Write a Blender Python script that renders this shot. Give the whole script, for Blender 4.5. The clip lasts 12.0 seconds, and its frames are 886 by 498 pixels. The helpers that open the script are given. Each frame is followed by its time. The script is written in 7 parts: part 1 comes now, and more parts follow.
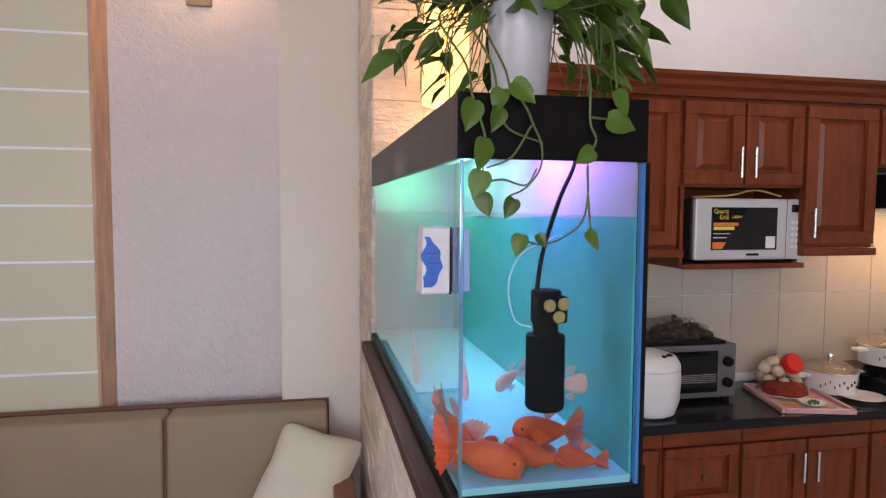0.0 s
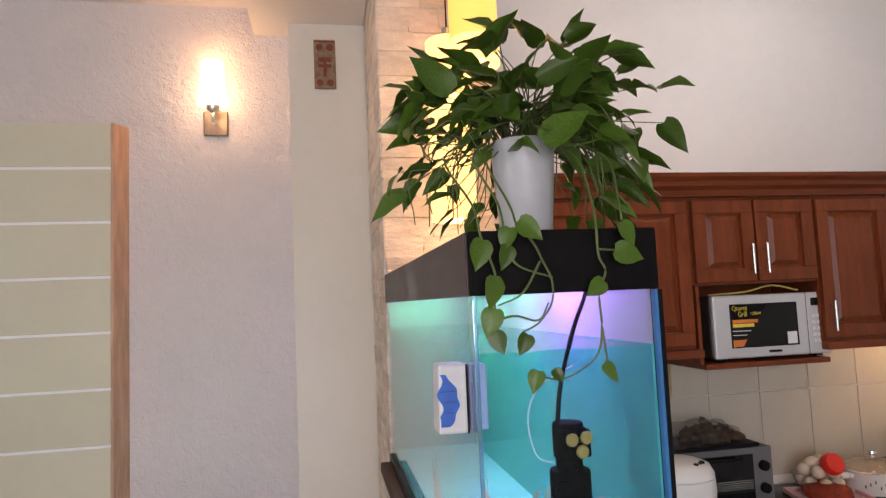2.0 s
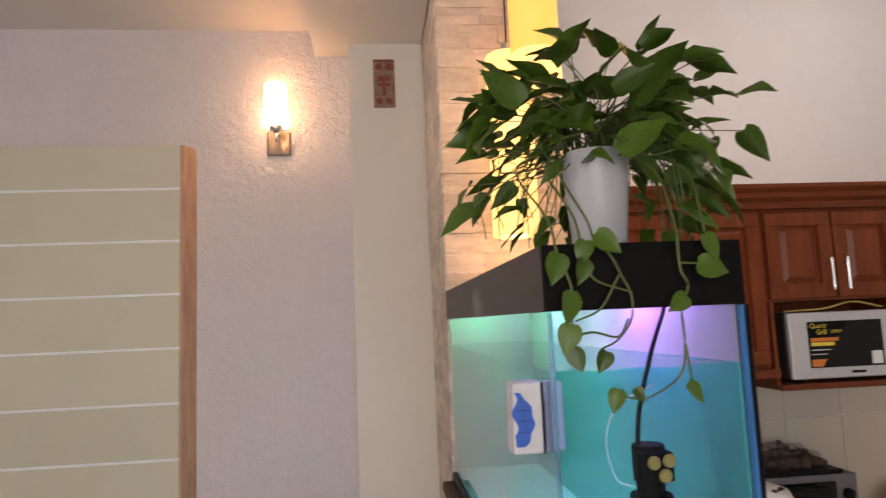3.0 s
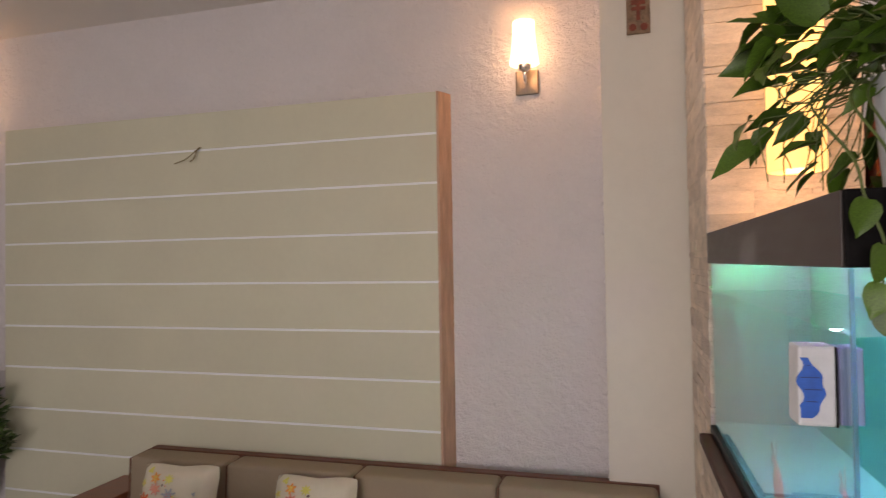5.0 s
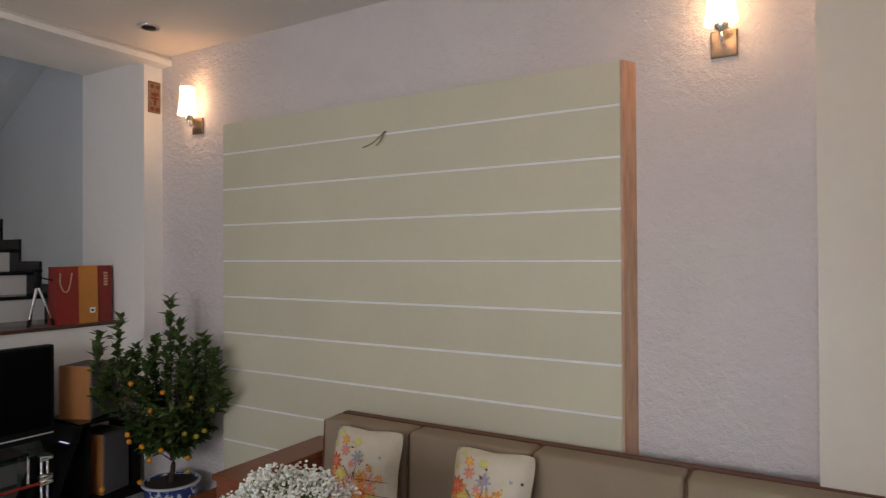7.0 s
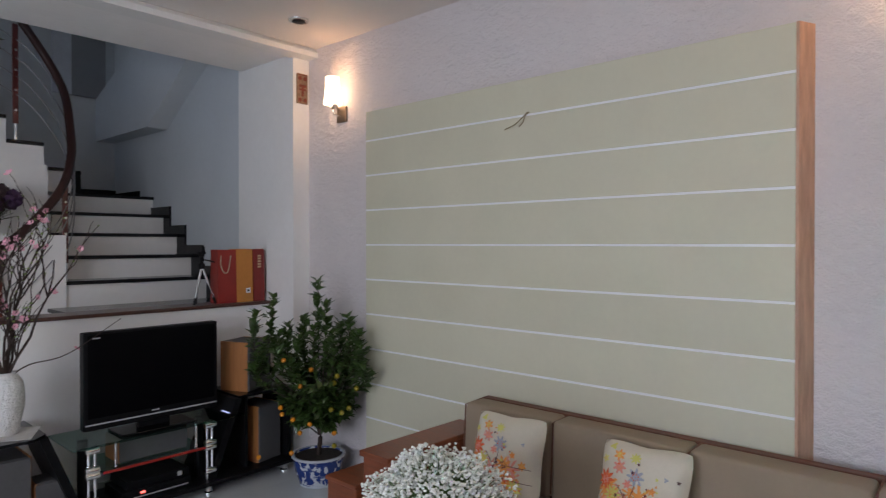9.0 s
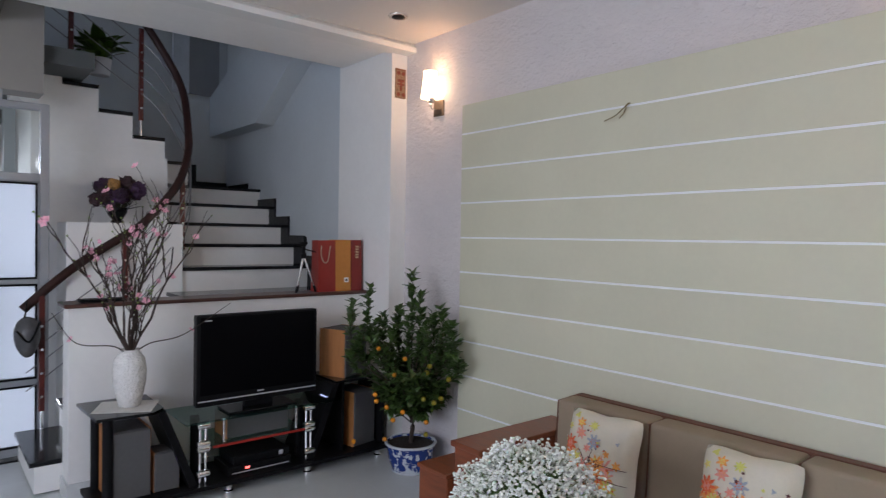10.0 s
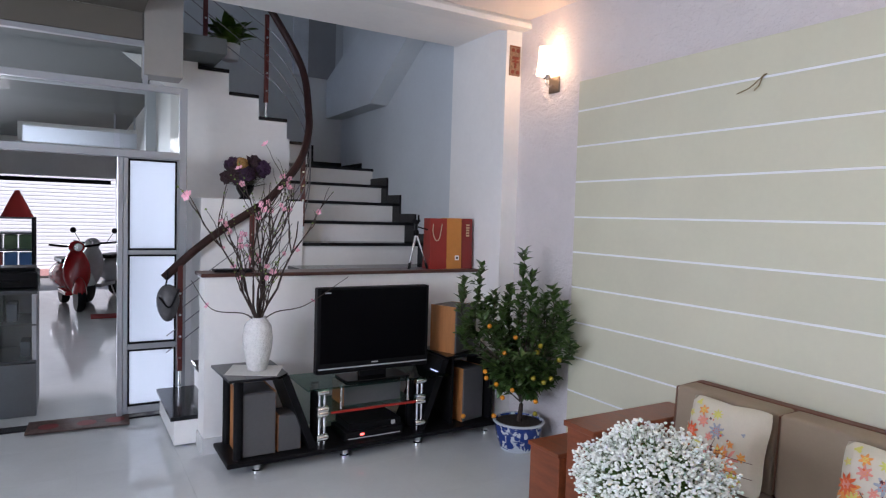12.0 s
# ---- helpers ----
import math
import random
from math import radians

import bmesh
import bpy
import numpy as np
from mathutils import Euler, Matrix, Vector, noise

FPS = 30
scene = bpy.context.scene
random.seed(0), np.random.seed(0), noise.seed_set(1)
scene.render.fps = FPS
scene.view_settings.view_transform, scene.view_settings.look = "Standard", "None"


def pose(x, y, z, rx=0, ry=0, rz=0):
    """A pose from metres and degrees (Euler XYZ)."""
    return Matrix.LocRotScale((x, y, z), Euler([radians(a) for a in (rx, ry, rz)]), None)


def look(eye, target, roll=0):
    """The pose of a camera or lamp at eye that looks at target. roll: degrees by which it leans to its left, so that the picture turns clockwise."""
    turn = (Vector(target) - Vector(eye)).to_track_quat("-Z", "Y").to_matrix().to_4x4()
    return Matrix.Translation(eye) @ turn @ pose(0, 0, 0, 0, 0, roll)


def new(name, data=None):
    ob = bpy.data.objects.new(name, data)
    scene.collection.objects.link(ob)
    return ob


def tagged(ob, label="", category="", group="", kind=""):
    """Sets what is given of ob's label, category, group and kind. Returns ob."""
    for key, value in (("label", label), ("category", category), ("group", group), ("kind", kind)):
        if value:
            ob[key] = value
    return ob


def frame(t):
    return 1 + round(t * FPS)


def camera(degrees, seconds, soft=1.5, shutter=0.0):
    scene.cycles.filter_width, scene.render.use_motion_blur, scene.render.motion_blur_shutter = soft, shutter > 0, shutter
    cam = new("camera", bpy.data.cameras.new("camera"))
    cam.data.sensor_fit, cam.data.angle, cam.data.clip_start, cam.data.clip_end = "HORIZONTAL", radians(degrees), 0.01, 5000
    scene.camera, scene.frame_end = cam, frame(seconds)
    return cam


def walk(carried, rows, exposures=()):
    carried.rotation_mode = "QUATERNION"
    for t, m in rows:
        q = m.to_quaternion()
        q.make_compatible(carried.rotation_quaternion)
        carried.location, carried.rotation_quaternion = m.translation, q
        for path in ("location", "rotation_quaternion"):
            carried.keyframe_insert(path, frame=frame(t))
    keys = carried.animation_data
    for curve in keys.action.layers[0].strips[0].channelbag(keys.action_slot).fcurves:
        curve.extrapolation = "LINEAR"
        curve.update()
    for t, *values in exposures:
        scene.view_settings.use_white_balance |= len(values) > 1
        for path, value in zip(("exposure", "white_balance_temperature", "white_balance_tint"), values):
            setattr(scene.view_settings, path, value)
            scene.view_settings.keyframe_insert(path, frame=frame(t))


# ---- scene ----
cam = camera(69.6, 12.0, soft=1.2, shutter=0.4)
PATH = [
    (0, (0.921, -3.021, 1.695), (1.329, -1.067, 1.565), 0.3),
    (0.5, (0.919, -3.025, 1.707), (1.343, -1.072, 1.632), -0.1),
    (1, (0.92, -3.025, 1.732), (1.356, -1.073, 1.722), -0.5),
    (1.5, (0.927, -3.023, 1.758), (1.33, -1.066, 1.834), -2.2),
    (2, (0.924, -3.026, 1.764), (1.293, -1.067, 1.93), -2.5),
    (2.5, (0.918, -3.032, 1.768), (1.258, -1.074, 1.995), -2.2),
    (3, (0.895, -3.003, 1.763), (1.103, -1.026, 1.989), -2.4),
    (3.5, (0.876, -2.998, 1.772), (0.864, -1.004, 1.937), -2.7),
    (3.7, (0.869, -3.004, 1.771), (0.785, -1.01, 1.912), -2.0),
    (5.5, (0.871, -2.964, 1.788), (0.165, -1.094, 1.817), -0.7),
    (6, (0.830, -2.940, 1.755), (-0.014, -1.127, 1.793), 0.1),
    (6.5, (0.834, -2.965, 1.740), (-0.106, -1.200, 1.765), -0.1),
    (7, (0.821, -2.968, 1.726), (-0.211, -1.255, 1.745), -0.3),
    (9, (0.699, -2.973, 1.701), (-0.644, -1.490, 1.685), 0.0),
    (9.5, (0.672, -2.990, 1.687), (-0.767, -1.602, 1.665), 0.6),
    (10, (0.691, -2.980, 1.693), (-0.851, -1.707, 1.657), 0.9),
    (10.5, (0.661, -3.009, 1.678), (-0.952, -1.829, 1.632), 1.2),
    (11, (0.640, -3.020, 1.664), (-1.043, -1.932, 1.601), 1.3),
    (11.5, (0.647, -3.030, 1.659), (-1.059, -1.989, 1.576), 1.6),
    (12, (0.650, -3.045, 1.665), (-1.071, -2.031, 1.566), 1.7),
]
EXPOSURES = [(0.0, -0.08, 7000, 28), (2.5, -0.17, 7600, 25), (3.5, -0.48, 8000, 27), (5.5, -0.47, 7900, 26), (7.0, -0.44, 7300, 21),
             (9.0, -0.24, 6400, 19), (10.0, -0.03, 6250, 19), (12.0, 0.37, 6150, 21)]
walk(cam, [(t, look(eye, target, roll)) for t, eye, target, roll in PATH], EXPOSURES)

# ---- light ----
world = bpy.data.worlds.new("sky")
scene.world = world
world.use_nodes = True
wn = world.node_tree.nodes
sky = wn.new("ShaderNodeTexSky")
sky.sky_type = 'NISHITA'
sky.sun_disc = False
sky.sun_elevation = radians(55)
sky.sun_rotation = radians(139)
wn["Background"].inputs[1].default_value = 0.14
world.node_tree.links.new(sky.outputs[0], wn["Background"].inputs[0])

def lamp(name, kind, energy, color, m, size=0.1, size_y=None, spread=None):
    d = bpy.data.lights.new(name, kind)
    d.energy, d.color = energy, color
    if kind == 'AREA':
        d.size = size
        if size_y:
            d.shape, d.size_y = 'RECTANGLE', size_y
        if spread:
            d.spread = radians(spread)
    elif kind == 'SUN':
        d.angle = radians(10)
    else:
        d.shadow_soft_size = size
    ob = new(name, d)
    ob.matrix_world = m
    return ob

WARM = (1.0, 0.62, 0.30)
lamp("sun", 'SUN', 5.0, (1, 0.97, 0.92), look((12, -14, 26), (0, 0, 0)))
# unseen fill lamp at the assumed rear window opening
lamp("rear_fill_light", 'AREA', 98, (0.82, 0.91, 1.0), look((0.0, -6.4, 1.9), (-0.9, 0, 1.6)), 3.2, 1.7, 150)
# narrow fill for street daylight, kept out of view, aimed at the frosted door
lamp("street_fill_light", 'AREA', 32, (0.86, 0.94, 1.0), look((-13.8, -5.0, 1.6), (-4.9, -2.5, 1.0)), 1.4, 2.0, 36)
# two unseen fill lamps without fittings: kitchen side, then living room
lamp("unseen_fill_light", 'POINT', 8.5, (0.95, 0.98, 1.0), pose(2.8, -1.22, 2.9), 0.15)
lamp("unseen_fill_light", 'AREA', 12, (1.0, 0.97, 0.93), look((-0.9, -4.2, 3.2), (-0.9, -4.2, 0)), 1.6, 1.0)

# ---- materials ----
def principled(name):
    m = bpy.data.materials.new(name)
    m.use_nodes = True
    return m, m.node_tree.nodes, m.node_tree.links, m.node_tree.nodes["Principled BSDF"]

def shade(c, k):
    return (min(1, c[0] * k), min(1, c[1] * k), min(1, c[2] * k), 1)

def mat(name, color, rough=0.5, metal=0.0, vary=0.12, scale=6.0, stretch=(1, 1, 1), bump=0.0, bump_scale=60.0,
        fine=0.5, coat=0.0, per_object=0.0, spec=0.5):
    m, n, l, b = principled(name)
    tc = n.new("ShaderNodeTexCoord")
    mp = n.new("ShaderNodeMapping")
    mp.inputs["Scale"].default_value = stretch
    l.new(tc.outputs["Object"], mp.inputs[0])
    big = n.new("ShaderNodeTexNoise")
    big.inputs["Scale"].default_value = scale
    big.inputs["Detail"].default_value = 6
    big.inputs["Roughness"].default_value = 0.6
    l.new(mp.outputs[0], big.inputs[0])
    small = n.new("ShaderNodeTexNoise")
    small.inputs["Scale"].default_value = scale * 14
    small.inputs["Detail"].default_value = 3
    l.new(mp.outputs[0], small.inputs[0])
    mix = n.new("ShaderNodeMix")
    mix.inputs[0].default_value = fine * 0.5
    l.new(big.outputs[0], mix.inputs[2])
    l.new(small.outputs[0], mix.inputs[3])
    ramp = n.new("ShaderNodeValToRGB")
    ramp.color_ramp.elements[0].position, ramp.color_ramp.elements[1].position = 0.3, 0.72
    ramp.color_ramp.elements[0].color = shade(color, 1 - vary)
    ramp.color_ramp.elements[1].color = shade(color, 1 + vary)
    l.new(mix.outputs[0], ramp.inputs[0])
    out = ramp.outputs[0]
    if per_object:
        oi = n.new("ShaderNodeObjectInfo")
        mr = n.new("ShaderNodeMapRange")
        mr.inputs[3].default_value, mr.inputs[4].default_value = 1 - per_object, 1 + per_object
        l.new(oi.outputs["Random"], mr.inputs[0])
        hs = n.new("ShaderNodeHueSaturation")
        l.new(mr.outputs[0], hs.inputs["Value"])
        l.new(out, hs.inputs["Color"])
        out = hs.outputs[0]
    l.new(out, b.inputs["Base Color"])
    rr = n.new("ShaderNodeMapRange")
    rr.inputs[3].default_value, rr.inputs[4].default_value = max(0.02, rough * 0.8), min(1, rough * 1.2)
    l.new(big.outputs[0], rr.inputs[0])
    l.new(rr.outputs[0], b.inputs["Roughness"])
    b.inputs["Metallic"].default_value = metal
    b.inputs["Coat Weight"].default_value = coat
    b.inputs["Specular IOR Level"].default_value = spec
    if bump:
        bn = n.new("ShaderNodeTexNoise")
        bn.inputs["Scale"].default_value = bump_scale
        bn.inputs["Detail"].default_value = 4
        l.new(mp.outputs[0], bn.inputs[0])
        bp = n.new("ShaderNodeBump")
        bp.inputs["Strength"].default_value = bump
        bp.inputs["Distance"].default_value = 0.02
        l.new(bn.outputs[0], bp.inputs["Height"])
        l.new(bp.outputs[0], b.inputs["Normal"])
    return m

def glow(name, color, strength, base=(0.9, 0.9, 0.9)):
    m, n, l, b = principled(name)
    b.inputs["Base Color"].default_value = (*base, 1)
    b.inputs["Emission Color"].default_value = (*color, 1)
    b.inputs["Emission Strength"].default_value = strength
    b.inputs["Roughness"].default_value = 0.4
    return m

def gloss_by_angle(n, l, f0):
    """Schlick's gloss: f0 seen square on, full at grazing."""
    lw = n.new("ShaderNodeLayerWeight")
    lw.inputs[0].default_value = 0.5
    pw = n.new("ShaderNodeMath")
    pw.operation = 'POWER'
    pw.inputs[1].default_value = 5
    l.new(lw.outputs["Facing"], pw.inputs[0])
    ma = n.new("ShaderNodeMath")
    ma.operation = 'MULTIPLY_ADD'
    ma.inputs[1].default_value, ma.inputs[2].default_value = 1 - f0, f0
    l.new(pw.outputs[0], ma.inputs[0])
    return ma

def clear(name, tint=(1, 1, 1), rough=0.0, alpha=0.0, f0=0.04):
    """Thin glass: passes light straight, with Fresnel gloss."""
    m, n, l, b = principled(name)
    n.remove(b)
    tr = n.new("ShaderNodeBsdfTransparent")
    tr.inputs[0].default_value = (*tint, 1)
    gl = n.new("ShaderNodeBsdfGlossy")
    gl.inputs["Roughness"].default_value = rough
    fr = gloss_by_angle(n, l, f0)
    mx = n.new("ShaderNodeMixShader")
    l.new(fr.outputs[0], mx.inputs[0])
    l.new(tr.outputs[0], mx.inputs[1])
    l.new(gl.outputs[0], mx.inputs[2])
    last = mx
    if alpha:
        df = n.new("ShaderNodeBsdfTranslucent")
        df.inputs[0].default_value = (0.86, 0.89, 0.94, 1)
        m2 = n.new("ShaderNodeMixShader")
        m2.inputs[0].default_value = alpha
        l.new(mx.outputs[0], m2.inputs[1])
        l.new(df.outputs[0], m2.inputs[2])
        last = m2
    l.new(last.outputs[0], n["Material Output"].inputs[0])
    return m

def stucco(name, color):
    m = mat(name, color, 0.75, vary=0.05, scale=3, bump=0.0)
    n, l = m.node_tree.nodes, m.node_tree.links
    tc = n.new("ShaderNodeTexCoord")
    v = n.new("ShaderNodeTexNoise")
    v.inputs["Scale"].default_value = 27
    v.inputs["Detail"].default_value = 3
    v.inputs["Distortion"].default_value = 0.5
    l.new(tc.outputs["Object"], v.inputs[0])
    fine = n.new("ShaderNodeTexNoise")
    fine.inputs["Scale"].default_value = 120
    fine.inputs["Detail"].default_value = 4
    l.new(tc.outputs["Object"], fine.inputs[0])
    both = n.new("ShaderNodeMix")
    both.inputs[0].default_value = 0.3
    l.new(v.outputs[0], both.inputs[2])
    l.new(fine.outputs[0], both.inputs[3])
    r = n.new("ShaderNodeValToRGB")
    r.color_ramp.elements[0].position, r.color_ramp.elements[1].position = 0.34, 0.70
    l.new(both.outputs[0], r.inputs[0])
    bp = n.new("ShaderNodeBump")
    bp.inputs["Strength"].default_value, bp.inputs["Distance"].default_value = 0.85, 0.010
    l.new(r.outputs[0], bp.inputs["Height"])
    l.new(bp.outputs[0], n["Principled BSDF"].inputs["Normal"])
    n["Principled BSDF"].inputs["Roughness"].default_value = 0.5
    return m

M_STUCCO = stucco("textured plaster", (0.72, 0.672, 0.668))
M_WHITE = mat("white wall paint", (0.87, 0.86, 0.84), 0.7, vary=0.05, scale=1.6, bump=0.06, bump_scale=90)
M_CREAM = mat("cream wall paint", (0.74, 0.69, 0.60), 0.7, vary=0.05, scale=1.8, bump=0.06, bump_scale=90)
M_BLUEWALL = mat("pale blue grey wall paint", (0.61, 0.65, 0.675), 0.75, vary=0.06, scale=1.5, bump=0.05)
M_CEIL = mat("ceiling paint", (0.72, 0.685, 0.655), 0.8, vary=0.03, scale=1.2, bump=0.03)
M_TRIM = mat("white moulding", (0.82, 0.82, 0.80), 0.5, vary=0.03)
M_TILE = mat("polished floor tile", (0.62, 0.65, 0.65), 0.09, vary=0.06, scale=2.5, per_object=0.006, bump=0.01, bump_scale=4)
M_GROUT = mat("grout", (0.61, 0.64, 0.64), 0.25)
M_BOARD = mat("pale olive board", (0.61, 0.588, 0.45), 0.55, vary=0.05, scale=2.2, bump=0.03, bump_scale=150, per_object=0.03)
M_STRIP = mat("white strip", (0.86, 0.87, 0.88), 0.3, vary=0.03)
M_EDGE = mat("orange wood edge", (0.55, 0.335, 0.235), 0.65, vary=0.3, scale=5, stretch=(8, 8, 1), bump=0.1)
M_STONE = mat("split cream stone", (0.74, 0.63, 0.53), 0.85, vary=0.24, scale=9, stretch=(1, 1, 2.5), bump=0.5, bump_scale=35, per_object=0.14)
M_MORTAR = mat("stone joint", (0.66, 0.55, 0.45), 0.9, vary=0.2, bump=0.3)
M_BLACKSTONE = mat("polished black granite", (0.014, 0.014, 0.016), 0.16, vary=0.5, scale=60, spec=0.22)
M_RAIL = mat("dark stained wood", (0.075, 0.028, 0.02), 0.35, vary=0.4, scale=4, stretch=(1, 1, 8), coat=0.3)
M_WOOD = mat("red brown wood", (0.22, 0.058, 0.022), 0.38, vary=0.3, scale=5, stretch=(1, 6, 6), coat=0.25, bump=0.04)
M_CAB = mat("cherry cabinet wood", (0.205, 0.047, 0.016), 0.36, vary=0.38, scale=4, stretch=(7, 7, 1), coat=0.04, bump=0.03, spec=0.25)
M_CABH = mat("cherry cabinet wood across", (0.19, 0.042, 0.014), 0.34, vary=0.38, scale=4, stretch=(1, 7, 7), coat=0.04, bump=0.03, spec=0.25)
M_STEEL = mat("brushed steel", (0.72, 0.72, 0.72), 0.25, 1.0, vary=0.08, scale=20)
M_CHROME = mat("chrome", (0.85, 0.85, 0.86), 0.08, 1.0, vary=0.03)
M_ALU = mat("grey aluminium frame", (0.40, 0.42, 0.45), 0.4, 0.5, vary=0.05)
M_BLACK = mat("black plastic", (0.008, 0.008, 0.009), 0.42, vary=0.3, scale=20, spec=0.1)
M_GLOSSBLACK = mat("gloss black", (0.006, 0.006, 0.007), 0.08, vary=0.2, spec=0.3)
M_SILVER = mat("silver plastic", (0.60, 0.61, 0.62), 0.35, 0.1, vary=0.04)
M_WHITEPL = mat("white plastic", (0.80, 0.80, 0.80), 0.3, vary=0.03)
M_GLASS = clear("clear glass", (0.97, 0.99, 0.98))
M_FROST = clear("frosted glass", (0.95, 0.97, 1.0), 0.35, 0.88)

# ---- builders ----
def box(bm, x0, x1, y0, y1, z0, z1, bevel=0.0, seg=2):
    made = bmesh.ops.create_cube(bm, size=1)["verts"]
    for v in made:
        v.co = Vector((x0 + (v.co.x + 0.5) * (x1 - x0), y0 + (v.co.y + 0.5) * (y1 - y0), z0 + (v.co.z + 0.5) * (z1 - z0)))
    if bevel:
        edges = list({e for v in made for e in v.link_edges})
        out = bmesh.ops.bevel(bm, geom=edges, offset=bevel, segments=seg, affect='EDGES', profile=0.5)
        return out["verts"]
    return made

def lathe(bm, profile, seg=24, at=(0, 0, 0), m=None):
    """Spin (radius, height) pairs round z."""
    rings = []
    for r, z in profile:
        ring = [bm.verts.new(Vector(at) + Vector((r * math.cos(a), r * math.sin(a), z)))
                for a in (2 * math.pi * i / seg for i in range(seg))]
        rings.append(ring)
    for a, b in zip(rings, rings[1:]):
        for i in range(seg):
            bm.faces.new((a[i], a[(i + 1) % seg], b[(i + 1) % seg], b[i]))
    bm.faces.new(rings[0][::-1])
    bm.faces.new(rings[-1])
    if m:
        for ring in rings:
            for v in ring:
                v.co = m @ v.co
    return rings

def tube(bm, pts, r, seg=8, r_end=None):
    """A round tube along points, tapered to r_end."""
    pts = [Vector(p) for p in pts]
    rings = []
    for i, p in enumerate(pts):
        d = (pts[min(i + 1, len(pts) - 1)] - pts[max(i - 1, 0)]).normalized()
        side = d.cross(Vector((0, 0, 1)))
        if side.length < 0.05:
            side = d.cross(Vector((1, 0, 0)))
        side.normalize()
        up = side.cross(d)
        k = i / (len(pts) - 1)
        rad = r if r_end is None else r + (r_end - r) * k
        rings.append([bm.verts.new(p + rad * (math.cos(a) * side + math.sin(a) * up))
                      for a in (2 * math.pi * j / seg for j in range(seg))])
    for a, b in zip(rings, rings[1:]):
        for j in range(seg):
            bm.faces.new((a[j], b[j], b[(j + 1) % seg], a[(j + 1) % seg]))
    bm.faces.new(rings[0])
    bm.faces.new(rings[-1][::-1])

def smooth_path(pts, n=6):
    """Catmull-Rom through points."""
    pts = [Vector(p) for p in pts]
    q = [pts[0] * 2 - pts[1]] + pts + [pts[-1] * 2 - pts[-2]]
    out = []
    for i in range(1, len(q) - 2):
        for k in range(n):
            t = k / n
            a, b, c, d = q[i - 1], q[i], q[i + 1], q[i + 2]
            out.append(0.5 * ((2 * b) + (c - a) * t + (2 * a - 5 * b + 4 * c - d) * t * t + (3 * b - a - 3 * c + d) * t ** 3))
    return out + [pts[-1]]

def prism(bm, outline, axis, lo, hi):
    """Extrude a 2D outline along x, y or z."""
    def at(u, v, w):
        return {"x": (w, u, v), "y": (u, w, v), "z": (u, v, w)}[axis]
    a = [bm.verts.new(at(u, v, lo)) for u, v in outline]
    b = [bm.verts.new(at(u, v, hi)) for u, v in outline]
    bm.faces.new(a)
    bm.faces.new(b[::-1])
    n = len(a)
    for i in range(n):
        bm.faces.new((a[i], b[i], b[(i + 1) % n], a[(i + 1) % n]))

def mesh_of(name, bm, material, smooth=False):
    bmesh.ops.recalc_face_normals(bm, faces=bm.faces)
    me = bpy.data.meshes.new(name)
    bm.to_mesh(me)
    bm.free()
    if material:
        me.materials.append(material)
    if smooth:
        for p in me.polygons:
            p.use_smooth = True
        me.set_sharp_from_angle(angle=radians(40))
    return me

def part(name, bm, material, parent, label="", smooth=False):
    ob = new(name, mesh_of(name, bm, material, smooth))
    ob.parent = parent
    return tagged(ob, label)

def thing(name, at, label, category, group="", turn=0):
    ob = new(name)
    ob.empty_display_size = 0.1
    ob.matrix_world = pose(*at, 0, 0, turn)
    return tagged(ob, label, category, group)

def solid(name, bm, material, label, category, kind="", at=(0, 0, 0), smooth=False, group=""):
    ob = new(name, mesh_of(name, bm, material, smooth))
    ob.location = at
    return tagged(ob, label, category, group, kind)

def structure(name, boxes, material, label):
    bm = bmesh.new()
    for b in boxes:
        box(bm, *b)
    return solid(name, bm, material, label, name.split("_")[0], "structure")

def B(*args, **kw):
    bm = bmesh.new()
    box(bm, *args, **kw)
    return bm

# ---- large structure ----
CEIL = 3.235
floor = structure("floor", [(-14.0, 4.6, -6.6, 0.4, -0.16, -0.012)], M_GROUT, "pale polished ceramic tile floor with thin joints")
ground = structure("ground", [(-60, -14.01, -45, 45, -0.3, -0.06)], mat("asphalt", (0.16, 0.16, 0.16), 0.9, vary=0.2, bump=0.2), "grey street surface outside the house")
wall_north = structure("wall_north", [(-3.52, 0.79, 0.09, 0.30, 0, CEIL)], M_STUCCO, "lilac grey wall of rough textured plaster")
pillar_west = structure("pillar_west", [(-4.33, -3.52, -0.06, 0.30, 0, CEIL)], M_WHITE, "white painted wall pier beside the stairs")
stair_side = structure("wall_stair_side", [(-7.2, -4.33, 0.0, 0.30, 0, 6.2)], M_BLUEWALL, "pale blue stairwell side wall")
structure("wall_stair_back", [(-7.35, -7.2, -6.6, 0.3, 2.95, 6.2), (-7.35, -7.2, -2.3, 0.3, 0, 2.95)], M_BLUEWALL, "pale blue stairwell back wall")
pillar_east = structure("pillar_east", [(0.79, 1.14, -0.06, 0.30, 0, 3.10)], M_CREAM, "smooth cream painted column")
structure("wall_join", [(1.1405, 1.62, -0.056, 0.30, 0, CEIL)], M_CREAM, "cream wall return behind the stone cladding")
structure("beam_east", [(0.62, 1.14, -6.6, 0.30, 3.10, CEIL)], M_CEIL, "cream ceiling beam above the column")
structure("wall_kitchen", [(1.165, 4.6, -0.33, -0.1, 0, CEIL)], M_WHITE, "white painted kitchen wall")
structure("wall_east", [(4.6, 4.8, -6.6, 0.3, 0, CEIL)], M_WHITE, "white painted end wall")
